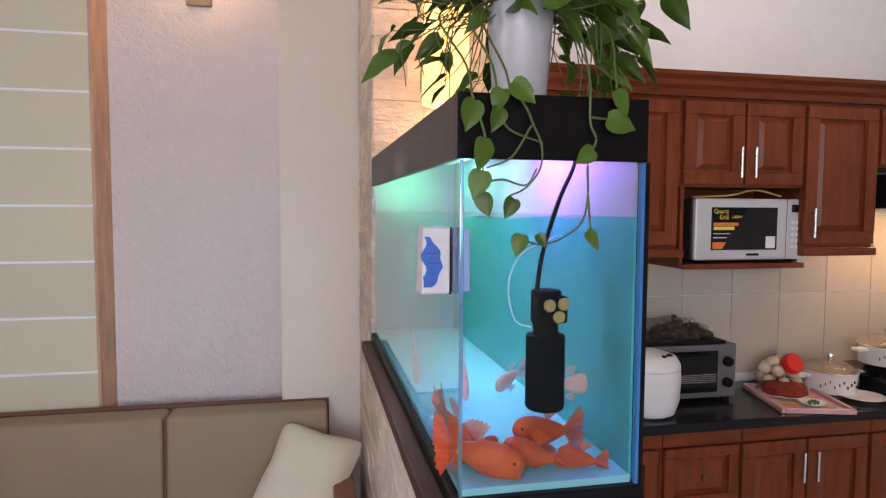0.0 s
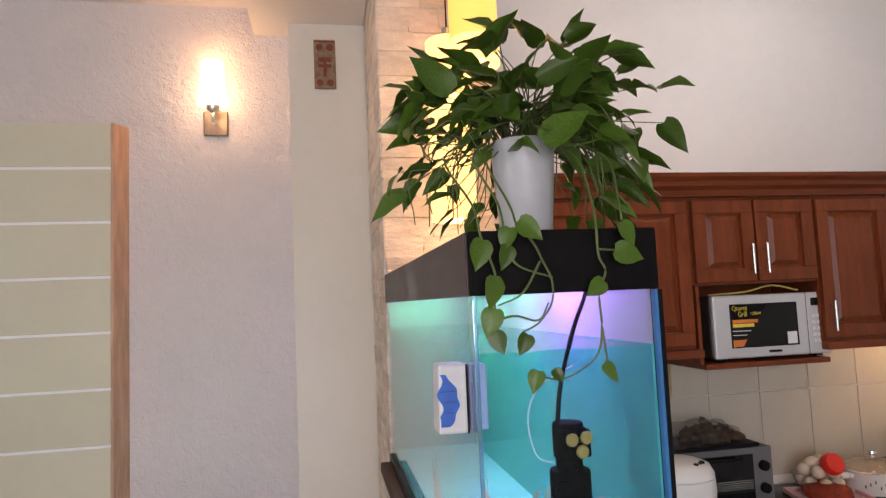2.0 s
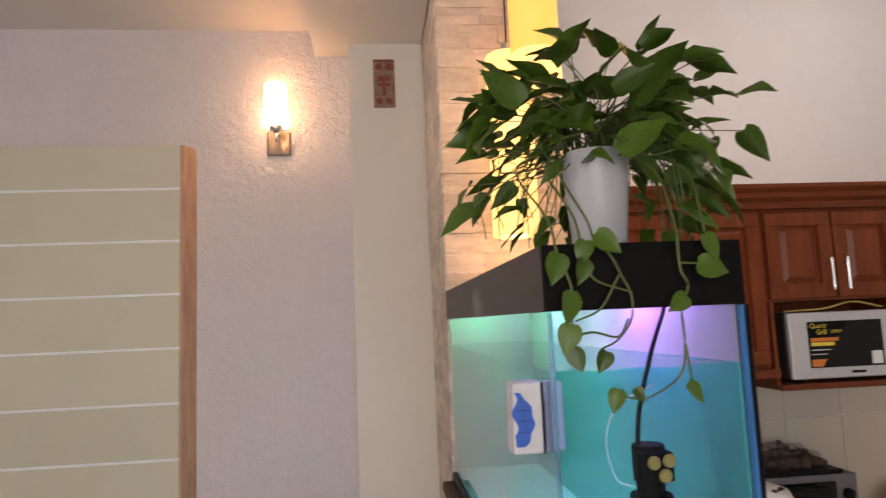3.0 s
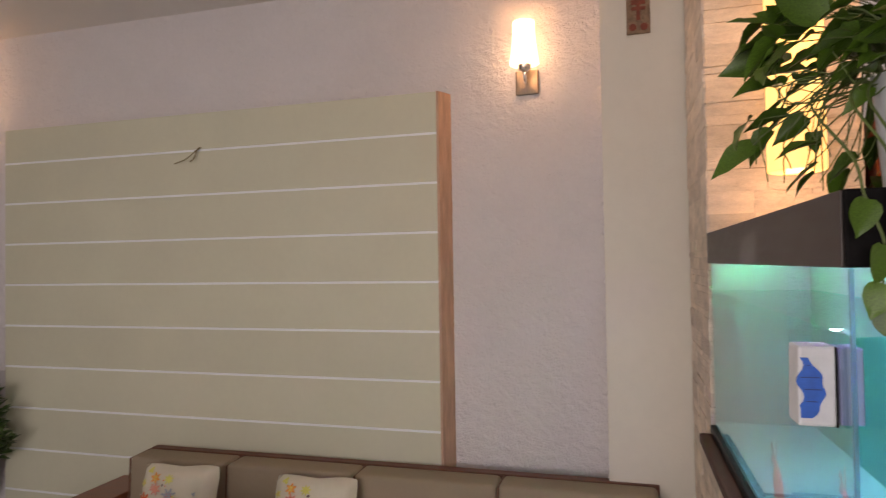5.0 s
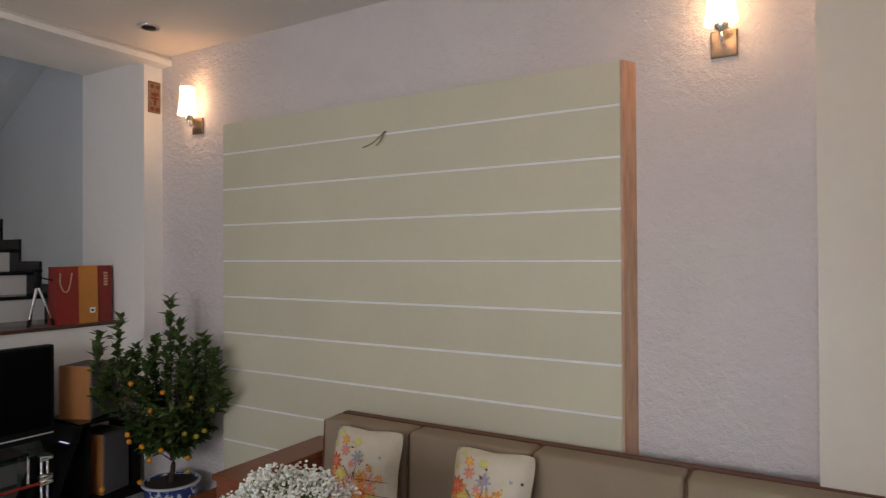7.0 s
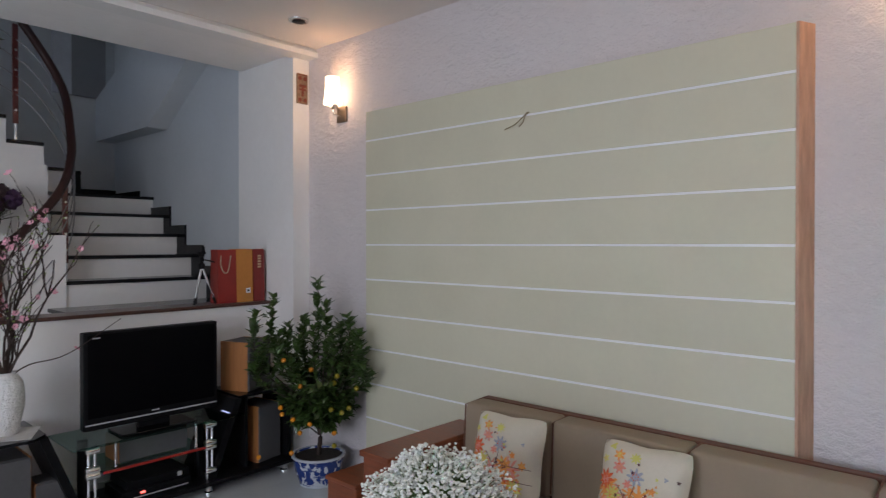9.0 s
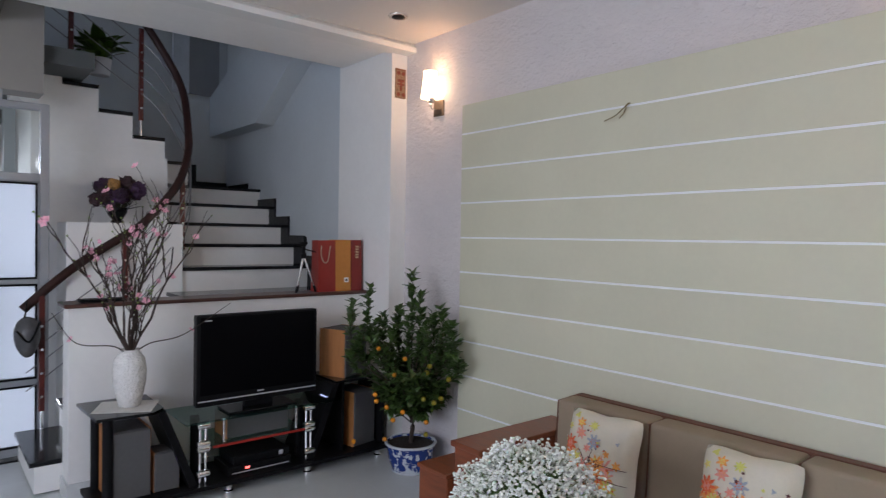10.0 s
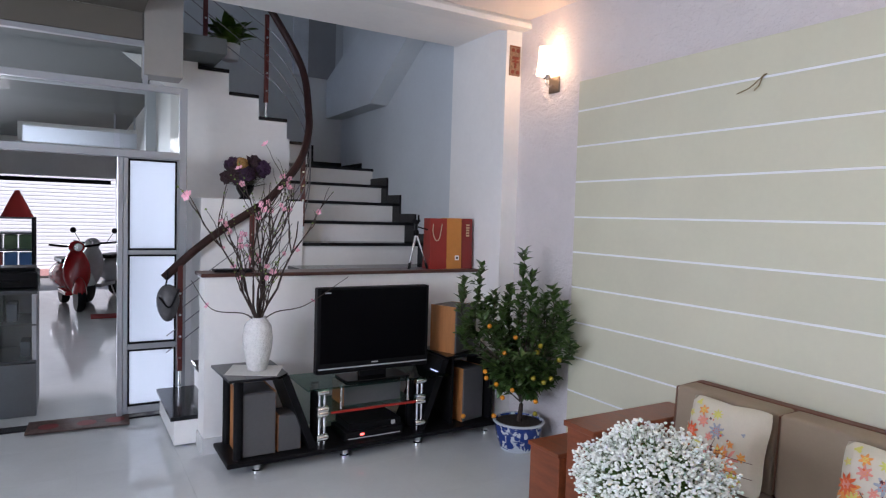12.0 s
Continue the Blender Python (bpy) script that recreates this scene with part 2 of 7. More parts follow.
# the rear wall is out of view; its wide window opening is added
structure("wall_south", [(-14.0, -1.7, -6.8, -6.6, 0, CEIL), (1.7, 4.8, -6.8, -6.6, 0, CEIL), (-1.7, 1.7, -6.8, -6.6, 0, 1.0), (-1.7, 1.7, -6.8, -6.6, 2.8, CEIL)], M_WHITE, "unseen white painted rear wall with an added window opening")
structure("ceiling", [(-3.45, 4.8, -6.6, 0.3, CEIL, CEIL + 0.2)], M_CEIL, "warm white painted ceiling")
structure("ceiling_stairwell", [(-7.35, -3.45, -6.6, 0.3, 6.2, 6.4)], M_WHITE, "white ceiling high over the stairs")
structure("wall_stair_upper", [(-3.45, -3.3, -6.6, 0.3, CEIL + 0.2, 6.2)], M_WHITE, "white upper stairwell wall")
structure("beam_west", [(-4.28, -3.56, -6.6, -0.06, 3.185, 3.75)], M_WHITE, "white painted landing edge beam")
bm = bmesh.new()
prism(bm, [(-3.56, 3.16), (-3.40, 3.16), (-3.40, 3.20), (-3.43, 3.234), (-3.56, 3.234)], "y", -6.6, 0.09)
solid("cornice", bm, M_TRIM, "white stepped cornice along the beam", "cornice", "structure")

# stairs: parapet, landing, flights
structure("parapet", [(-4.05, -3.84, -2.25, -0.06, 0, 1.215)], M_WHITE, "low white wall in front of the stairs")
bm = B(-4.07, -3.815, -2.28, -0.06, 1.215, 1.24, bevel=0.006)
solid("parapet_cap", bm, M_RAIL, "thin dark brown wooden cap on the low wall", "ledge", "structure")
structure("baseboard", [(-3.84, -3.827, -2.263, -0.06, 0, 0.11), (-4.05, -3.84, -2.263, -2.25, 0, 0.11)], mat("pale tile skirting", (0.66, 0.67, 0.66), 0.2), "pale tiled skirting along the low wall")
structure("wall_understair", [(-5.4, -4.95, -2.09, -1.22, 0, 1.77), (-5.52, -5.4, -2.25, -1.22, 0, 2.37)], M_WHITE, "white block wall under the stairs with a shelf top")
stairs = thing("staircase", (-4.4, -2.335, 0.015), "winding staircase with white risers and black granite treads", "staircase")
RISE = 0.2
def step(x0, x1, y0, y1, z, over):
    """A white riser block with a black tread that overhangs by over = (dx, dy)."""
    o = Vector((-4.4, -2.36, 0))
    part("riser", B(x0 - o.x, x1 - o.x, y0 - o.y, y1 - o.y, max(0, z - RISE - 0.02) , z - 0.03), M_WHITE, stairs)
    ax, ay = over
    part("tread", B(x0 - o.x + min(ax, 0), x1 - o.x + max(ax, 0), y0 - o.y + min(ay, 0), y1 - o.y, z - 0.03, z, bevel=0.004, seg=1), M_BLACKSTONE, stairs)
step(-4.885, -4.06, -2.43, -2.10, RISE, (0, -0.025))
for k in range(1, 6):
    step(-4.93, -4.06, -2.36 + 0.2 * k, -2.10 + 0.2 * k if k < 5 else -0.002, RISE * (k + 1) - 0.02 * (k == 5), (0, -0.025))
for k in range(4):
    step(-5.28 - 0.3 * k, -4.98 - 0.3 * k, -1.265, -0.002, 1.385 + 0.2 * k, (0.025, 0))
step(-7.19, -6.18, -1.265, -0.002, 2.185, (0.025, 0))
step(-7.19, -5.75, -1.264, -0.95, 2.375, (0.02, 0))
for k in range(8):
    step(-6.6, -5.42, -1.27 - 0.27 * (k + 1), -1.27 - 0.27 * k, 2.54 + 0.195 * k, (0.03, 0))
# stepped black skirting on the stair wall
for x0, x1, top in ((-5.06, -4.75, 1.50), (-5.41, -5.06, 1.696), (-5.74, -5.41, 1.893), (-6.49, -5.74, 2.09), (-7.165, -6.49, 2.29)):
    part("skirting", B(x0 + 4.4, x1 + 4.4, 2.312, 2.332, top - 0.35, top - 0.02, bevel=0.002, seg=1), M_BLACKSTONE, stairs)
for y0, y1, top in ((-0.40, -0.023, 2.31), (-0.95, -0.40, 2.51)):
    part("skirting", B(-2.795, -2.775, y0 + 2.36, y1 + 2.36, top - 0.3, top, bevel=0.002, seg=1), M_BLACKSTONE, stairs)
# white side of the upper flight
bm = bmesh.new()
out = [(-1.27, 1.75), (-1.27, 2.5)]
for k in range(8):
    out += [(-1.27 - 0.27 * k, 2.505 + 0.195 * k), (-1.27 - 0.27 * (k + 1), 2.505 + 0.195 * k)]
out += [(-3.43, 3.5), (-2.3, 2.68), (-2.3, 1.75)]
prism(bm, [(y + 2.36, z) for y, z in out[1:]] + [(-1.27 + 2.36, 1.75)], "x", -1.018, -1.005)
part("stringer", bm, M_WHITE, stairs)

# olive panel of boards with white strips
panel = thing("wall_panel", (0, 0, 0), "pale olive boarded wall panel with thin white strips", "wall panel")
lines = [2.636, 2.425] + [2.425 - 0.2435 * k for k in range(1, 10)] + [0.02]
part("backing", B(-2.725, -0.002, 0.02, 0.088, 0.0, 2.63), M_BOARD, panel)
for hi, lo in zip(lines, lines[1:]):
    part("board", B(-2.728, 0.0, 0.0, 0.019, lo + 0.006, hi - 0.006, bevel=0.002, seg=1), M_BOARD, panel)
for z in lines[1:-1]:
    part("white_strip", B(-2.728, 0.0, 0.0008, 0.0195, z - 0.0058, z + 0.0058), M_STRIP, panel, "thin white strip")
bm = bmesh.new()
prism(bm, [(0.0005, 0.001), (0.012, 0.001), (0.052, 0.089), (0.0005, 0.089)], "z", 0, 2.632)
part("edge_board", bm, M_EDGE, panel, "orange brown wooden side edge")

# stone-clad partition and the low wall that carries the tank
structure("partition", [(1.165, 1.62, -0.645, -0.33, 0, CEIL), (1.165, 1.46, -2.05, -0.645, 0, 1.18)], M_MORTAR, "partition wall behind the stone cladding")
def rag(bm, k, seed=0):
    """Uneven corners for split stone."""
    rng = random.Random(seed)
    for v in bm.verts:
        v.co += Vector((rng.uniform(-k, k), rng.uniform(-k, k), rng.uniform(-k, k)))

# stone pieces on the two faces of the partition, in courses
partition = bpy.data.objects["partition"]
rng = random.Random(4)
def stone(x0, x1, y0, y1, z0, z1):
    bm = bmesh.new()
    box(bm, x0, x1, y0, y1, z0, z1, bevel=0.0012, seg=1)
    rag(bm, 0.0010, rng.random())
    ob = new("stone", mesh_of("stone", bm, M_STONE))
    ob.parent = partition
z = 0.0
while z < CEIL - 0.02:
    h = rng.choice((0.024, 0.034, 0.045, 0.06, 0.075))
    top = min(z + h, CEIL)
    # face towards the sofa
    y = -0.655 if z > 1.1 else -2.05
    if z > 1.1 or z + h < 1.18:
        while y < -0.07:
            w = rng.uniform(0.14, 0.30)
            e = min(y + w, -0.062)
            stone(1.148 - rng.uniform(0, 0.005), 1.166, y + 0.0004, e - 0.0004, z + 0.0004, (top if z > 1.1 else min(top, 1.18)) - 0.0004)
            y = e
    # face above the tank
    if z > 1.05:
        x = 1.15
        while x < 1.62:
            w = rng.uniform(0.12, 0.26)
            e = min(x + w, 1.62)
            stone(x + 0.0004, e - 0.0004, -0.660 - rng.uniform(0, 0.009), -0.645, z + 0.0004, top - 0.0004)
            x = e
    z = top

# ---- tank ----
TX0, TX1, TY0, TY1, TZ0, TZ1, WATER = 1.152, 1.460, -2.05, -0.665, 1.228, 1.775, 1.68
tank = thing("aquarium", (1.31, -1.36, 1.18), "large lit glass aquarium with black hood on a low stone wall", "aquarium")
def L(bm):
    bmesh.ops.translate(bm, verts=bm.verts, vec=(-1.31, 1.36, -1.18))
    return bm
M_HOOD = mat("matt black hood board", (0.008, 0.007, 0.007), 0.55, vary=0.4, scale=8, bump=0.05, spec=0.06)
M_HOODSIDE = mat("dark brown laminate", (0.045, 0.028, 0.024), 0.45, vary=0.3, scale=6, stretch=(1, 1, 6))
bm = bmesh.new()
box(bm, TX0 - 0.006, TX1 + 0.006, TY0 - 0.008, TY0 + 0.004, TZ1 - 0.004, 1.873, bevel=0.003)
box(bm, TX1 - 0.004, TX1 + 0.008, TY0 + 0.004, TY1, TZ1 - 0.004, 1.873)
box(bm, TX0 + 0.002, TX1, TY0 + 0.004, TY1, 1.862, 1.872)
part("hood", L(bm), M_HOOD, tank, "black hood")
part("hood_side", L(B(TX0 - 0.008, TX0 + 0.002, TY0 + 0.004, TY1, TZ1 - 0.004, 1.873, bevel=0.002)), M_HOODSIDE, tank)
part("base_frame", L(B(TX0 - 0.012, TX1 + 0.012, TY0 - 0.012, TY1, 1.20, TZ0, bevel=0.004)), M_BLACK, tank)
bm = bmesh.new()
box(bm, TX1 - 0.002, TX1 + 0.004, TY0 - 0.004, TY0 + 0.008, TZ0, TZ1 - 0.005)
part("edge_strip", L(B(TX1 + 0.0045, TX1 + 0.011, TY0 - 0.006, TY0 + 0.03, TZ0, TZ1 - 0.005)), M_BLACK, tank, "black edge strip")
part("glass_edge", L(B(TX0 - 0.001, TX0 + 0.005, TY0 - 0.001, TY0 + 0.005, TZ0, TZ1 - 0.005, bevel=0.001, seg=1)), clear("cyan cut glass edge", (0.45, 0.88, 0.92), 0.1, 0.25, 0.12), tank, "pale cyan cut edge of the glass")
# blue colour stands for tank light glowing in the cut glass edge
part("edge_glow", L(bm), mat("blue glow of the glass edge", (0.03, 0.18, 0.42), 0.3), tank)
def pane(name, verts, material):
    bm = bmesh.new()
    bm.faces.new([bm.verts.new(v) for v in verts])
    ob = part(name, L(bm), material, tank)
    return ob
T2 = TZ1 - 0.004
M_TANKGLASS = clear("tank glass", (0.93, 0.985, 0.98))
pane("glass_side", [(TX0, TY0, TZ0), (TX0, TY1, TZ0), (TX0, TY1, T2), (TX0, TY0, T2)], M_TANKGLASS)
pane("glass_end", [(TX0, TY0, TZ0), (TX1 - 0.006, TY0, TZ0), (TX1 - 0.006, TY0, T2), (TX0, TY0, T2)], M_TANKGLASS)
M_TEAL = mat("turquoise backing sheet", (0.022, 0.42, 0.44), 0.6, vary=0.15, scale=3)
# lilac tint paints the lamps' violet glow above the water; the strip is added
M_GLOWTINT = mat("lilac tint for violet glow", (0.36, 0.33, 0.43), 0.5, vary=0.1, scale=5)
part("backing_side", L(B(TX1 - 0.006, TX1 - 0.001, TY0 + 0.012, TY1, TZ0, WATER)), M_TEAL, tank, "turquoise backing sheet")
part("backing_end", L(B(TX0 + 0.004, TX1 - 0.007, TY1 - 0.008, TY1 - 0.003, TZ0, WATER)), M_TEAL, tank)
part("violet_glow_strip", L(B(TX1 - 0.006, TX1 - 0.001, TY0 + 0.012, TY1, WATER + 0.0005, 1.861)), M_GLOWTINT, tank, "added lilac strip for the violet glow above the water")
part("violet_glow_strip", L(B(TX0 + 0.004, TX1 - 0.007, TY1 - 0.008, TY1 - 0.003, WATER + 0.0005, 1.861)), M_GLOWTINT, tank)
part("tank_floor", L(B(TX0 + 0.004, TX1 - 0.007, TY0 + 0.004, TY1 - 0.01, TZ0, TZ0 + 0.012)), mat("pale blue tank floor", (0.22, 0.58, 0.66), 0.4, vary=0.12, scale=8), tank)
# water: tinted, with a slightly wavy top
mw, nw, lw, bw = principled("turquoise water")
nw.remove(bw)
tr = nw.new("ShaderNodeBsdfTransparent")
tr.inputs[0].default_value = (0.86, 0.965, 0.97, 1)
gl = nw.new("ShaderNodeBsdfGlossy")
gl.inputs["Roughness"].default_value = 0.03
tl = nw.new("ShaderNodeBsdfTranslucent")
tl.inputs[0].default_value = (0.25, 0.85, 0.92, 1)
fr = gloss_by_angle(nw, lw, 0.01)
m1 = nw.new("ShaderNodeMixShader")
m2 = nw.new("ShaderNodeMixShader")
m1.inputs[0].default_value = 0.004
lw.new(tr.outputs[0], m1.inputs[1])
lw.new(tl.outputs[0], m1.inputs[2])
lw.new(fr.outputs[0], m2.inputs[0])
lw.new(m1.outputs[0], m2.inputs[1])
lw.new(gl.outputs[0], m2.inputs[2])
lw.new(m2.outputs[0], nw["Material Output"].inputs[0])
bm = bmesh.new()
grid = [[bm.verts.new((TX0 + 0.003 + (TX1 - TX0 - 0.012) * i / 10, TY0 + 0.003 + (TY1 - TY0 - 0.015) * j / 40,
         WATER + 0.002 * math.sin(i * 1.7 + j) * math.cos(j * 0.8))) for i in range(11)] for j in range(41)]
for j in range(40):
    for i in range(10):
        bm.faces.new((grid[j][i], grid[j][i + 1], grid[j + 1][i + 1], grid[j + 1][i]))
for edge in (grid[0], grid[-1], [r[0] for r in grid], [r[-1] for r in grid]):
    low = [bm.verts.new((v.co.x, v.co.y, TZ0 + 0.014)) for v in edge]
    for a in range(len(edge) - 1):
        bm.faces.new((edge[a], edge[a + 1], low[a + 1], low[a]))
part("water", L(bm), mw, tank, "turquoise lit water", smooth=True)
# light bar under the hood
M_LEDV = glow("violet tank light", (0.42, 0.22, 1.0), 9)
M_LEDG = glow("green tank light", (0.15, 1.0, 0.45), 5)
M_LEDW = glow("blue white tank light", (0.5, 0.8, 1.0), 14)
bar = part("light_bar", L(B(1.20, 1.42, -1.96, -0.75, 1.848, 1.86)), M_WHITEPL, tank)
part("diode_strip", L(B(1.34, 1.38, -1.95, -1.45, 1.842, 1.847)), M_LEDV, bar, "violet light strip")
part("diode_strip", L(B(1.26, 1.30, -1.85, -0.85, 1.842, 1.847)), M_LEDW, bar, "blue white light strip")
part("diode_strip", L(B(1.19, 1.21, -1.45, -0.85, 1.842, 1.847)), M_LEDG, bar, "green light strip")
lamp("tank_light", 'AREA', 3.0, (0.62, 0.93, 1.0), look((1.26, -1.40, 1.838), (1.28, -1.40, 1.2)), 0.14, 1.0, 110)
lamp("tank_light_violet", 'AREA', 0.8, (0.5, 0.2, 1.0), look((1.36, -1.75, 1.838), (1.33, -1.8, 1.2)), 0.1, 0.4)
lamp("tank_light_violet", 'POINT', 2.4, (0.40, 0.07, 1.0), pose(1.385, -1.66, 1.80), 0.02)
lamp("tank_light_cyan", 'POINT', 1.0, (0.35, 0.9, 1.0), pose(1.425, -1.02, 1.81), 0.02)
lamp("tank_light_green", 'POINT', 2.4, (0.05, 1.0, 0.38), pose(1.25, -0.80, 1.77), 0.015)
# filter pump with cable
pump = thing("filter_pump", (1.32, -1.985, 1.346), "black submerged aquarium filter pump", "pump")
bm = bmesh.new()
lathe(bm, [(0.031, 0.0), (0.034, 0.004), (0.034, 0.125), (0.033, 0.13)], 20)
M_PUMP = mat("matt black pump plastic", (0.004, 0.004, 0.005), 0.6, vary=0.3, scale=8, spec=0.04)
part("canister", bm, M_PUMP, pump, smooth=True)
bm = bmesh.new()
lathe(bm, [(0.022, 0.13), (0.022, 0.15), (0.026, 0.152), (0.026, 0.205), (0.024, 0.208)], 20)
box(bm, -0.027, 0.027, -0.034, 0.0, 0.155, 0.2, bevel=0.003)
part("pump_head", bm, M_PUMP, pump, smooth=True)
for dx, dz in ((-0.008, 0.186), (0.017, 0.188), (0.009, 0.166)):
    bm = bmesh.new()
    lathe(bm, [(0.010, 0), (0.011, 0.002), (0.009, 0.006)], 14, m=Matrix.Translation((dx, -0.037, dz)) @ Matrix.Rotation(radians(90), 4, 'X'))
    part("suction_cup", bm, mat("amber rubber", (0.45, 0.30, 0.10), 0.4), pump, "amber suction cup", smooth=True)
bm = bmesh.new()
tube(bm, smooth_path([(-0.018, 0, 0.2), (-0.008, 0.0, 0.27), (0.02, 0.0, 0.36), (0.07, 0.05, 0.43), (0.10, 0.1, 0.5)]), 0.004, 6)
part("cable", bm, M_BLACK, pump)
bm = bmesh.new()
tube(bm, smooth_path([(-0.03, -0.01, 0.145), (-0.06, -0.01, 0.16), (-0.07, -0.005, 0.22), (-0.045, 0, 0.27), (0.02, 0.01, 0.3)]), 0.0016, 6)
part("air_hose", bm, mat("milky hose", (0.6, 0.62, 0.75), 0.3), pump, "thin milky air hose")
# magnetic cleaner / feeder on the side glass
box_ob = thing("glass_cleaner", (1.148, -2.005, 1.553), "white magnetic glass cleaner with a blue wavy mark", "glass cleaner")
bm = bmesh.new()
box(bm, -0.051, -0.003, 0.0, 0.055, 0.0, 0.11, bevel=0.004)
for v in bm.verts:
    v.co.x += 0.003 * math.sin(v.co.z * 70)
part("pad", bm, mat("white foam", (0.62, 0.62, 0.63), 0.6, vary=0.1, scale=30), box_ob)
part("seam", B(-0.0035, -0.0008, -0.001, 0.054, 0.0, 0.109), M_BLACK, box_ob)
bm = bmesh.new()
n = 16
lo = [(-0.047 - 0.005 * math.sin(k * 0.8 + 0.5) * (k > 2), 0.012 + 0.0055 * k) for k in range(n)]
hi = [(-0.047 + 0.030 * math.sin(math.pi * (k + 2) / (n + 2)) ** 0.7 + 0.002 * math.sin(k * 1.3), 0.012 + 0.0055 * k) for k in range(n)]
prism(bm, lo + hi[::-1], "y", -0.0022, 0.0005)
mark = part("blue_mark", bm, mat("blue print", (0.003, 0.10, 0.46), 0.4, vary=0.3, scale=40), box_ob, "blue wavy mark")
for k in (4, 7, 10, 13):
    part("dark_line", B(lo[k][0] + 0.004, hi[k][0] - 0.004, -0.003, -0.0022, lo[k][1], lo[k][1] + 0.0012), mat("navy ink", (0.004, 0.03, 0.16), 0.5), mark)
part("inner_pad", B(0.003, 0.033, 0.004, 0.05, 0.002, 0.108, bevel=0.003), mat("lilac pad", (0.42, 0.44, 0.70), 0.5), box_ob)

# goldfish
M_FISH = mat("orange red fish scales", (1.0, 0.085, 0.012), 0.35, vary=0.5, scale=22, bump=0.35, bump_scale=260)
M_FISHPALE = mat("pale pink fish", (1.0, 0.40, 0.34), 0.4, vary=0.35, scale=20)
def fin_mat(name, c):
    m = mat(name, c, 0.5, vary=0.3, scale=30, stretch=(1, 1, 6))
    m.node_tree.nodes["Principled BSDF"].inputs["Alpha"].default_value = 0.72
    return m
M_FIN, M_FINPALE = fin_mat("orange red fin", (1.0, 0.12, 0.02)), fin_mat("pale fin", (0.9, 0.62, 0.60))
def fish(at, length, turn, tilt, material, label):
    th = thing("goldfish", at, label, "fish", "goldfish in the tank", turn)
    bm = bmesh.new()
    n, seg = 16, 16
    rings = []
    for i in range(n + 1):
        t = i / n
        r = length * (0.02 + 0.215 * math.sin(math.pi * min(1, t * 0.98) ** 0.75) ** 0.75 * (1 - 0.35 * t) + 0.03 * t)
        x = length * (0.5 - 0.78 * t)
        belly = -0.15 * r
        rings.append([bm.verts.new((x, 0.6 * r * math.cos(a), r * math.sin(a) + belly + x * tilt)) for a in (2 * math.pi * k / seg for k in range(seg))])
    for a, b in zip(rings, rings[1:]):
        for k in range(seg):
            bm.faces.new((a[k], a[(k + 1) % seg], b[(k + 1) % seg], b[k]))
    bm.faces.new(rings[0])
    bm.faces.new(rings[-1])
    part("body", bm, material, th, smooth=True)
    fm = M_FIN if material is M_FISH else M_FINPALE
    def fan(name, root, a0, a1, reach, wave, lean=0.0, rays=15):
        """A veil fin: rays spread from root between two angles, with a scalloped hem and a waved sheet."""
        bm = bmesh.new()
        rows = []
        for k in range(rays):
            u = k / (rays - 1)
            a = radians(a0 + (a1 - a0) * u)
            hem = reach * (1 - 0.10 * (k % 2) - 0.28 * math.sin(math.pi * u) * (name == "tail_fin"))
            row = []
            for q in (0.12, 0.45, 0.75, 1.0):
                x, z = root[0] + math.cos(a) * hem * q, root[1] + math.sin(a) * hem * q
                row.append(bm.verts.new((length * x, length * (wave * math.sin(k * 0.9) * q + lean * q), length * z + length * x * tilt)))
            rows.append(row)
        for a, b in zip(rows, rows[1:]):
            for k in range(3):
                bm.faces.new((a[k], a[k + 1], b[k + 1], b[k]))
        bmesh.ops.solidify(bm, geom=bm.faces[:], thickness=0.0012)
        part(name, bm, fm, th, smooth=True)
    fan("tail_fin", (-0.24, 0.0), 128, 232, 0.46, 0.025, 0.05)
    fan("tail_fin", (-0.24, 0.0), 135, 240, 0.42, 0.025, -0.07)
    fan("dorsal_fin", (-0.02, 0.12), 58, 142, 0.27, 0.008)
    fan("belly_fin", (0.06, -0.16), 205, 265, 0.24, 0.02, 0.06, 9)
    fan("belly_fin", (0.06, -0.16), 205, 265, 0.24, 0.02, -0.06, 9)
    for s in (-1, 1):
        bm = bmesh.new()
        bmesh.ops.create_uvsphere(bm, u_segments=8, v_segments=6, radius=length * 0.02, matrix=Matrix.Translation((length * 0.40, s * length * 0.085, length * (0.03 + 0.4 * tilt))))
        part("eye", bm, M_GLOSSBLACK, th, "dark round eye", smooth=True)
RED = "bright orange red goldfish near the tank floor"
PALE = "pale pink goldfish with light fins swimming in the tank"
for at, ln, tu, ti, m_, lb in (
    ((1.345, -1.93, 1.287), 0.135, 186, 0.1, M_FISH, RED), ((1.305, -1.985, 1.266), 0.115, 172, 0.3, M_FISH, RED),
    ((1.385, -2.0, 1.258), 0.085, 168, 0.25, M_FISH, RED), ((1.205, -1.985, 1.272), 0.155, 330, -0.15, M_FISH, RED),
    ((1.182, -1.90, 1.288), 0.13, 290, -0.5, M_FISH, RED), ((1.215, -1.93, 1.258), 0.09, 20, 0.2, M_FISH, RED),
    ((1.425, -1.864, 1.352), 0.095, 12, 0.0, M_FISHPALE, PALE), ((1.355, -1.68, 1.318), 0.085, 205, -0.35, M_FISHPALE, PALE),
    ((1.265, -1.62, 1.312), 0.075, 262, -1.2, M_FISHPALE, PALE), ((1.172, -1.5, 1.325), 0.075, 265, -1.3, M_FISHPALE, PALE)):
    fish(at, ln, tu, ti, m_, lb)

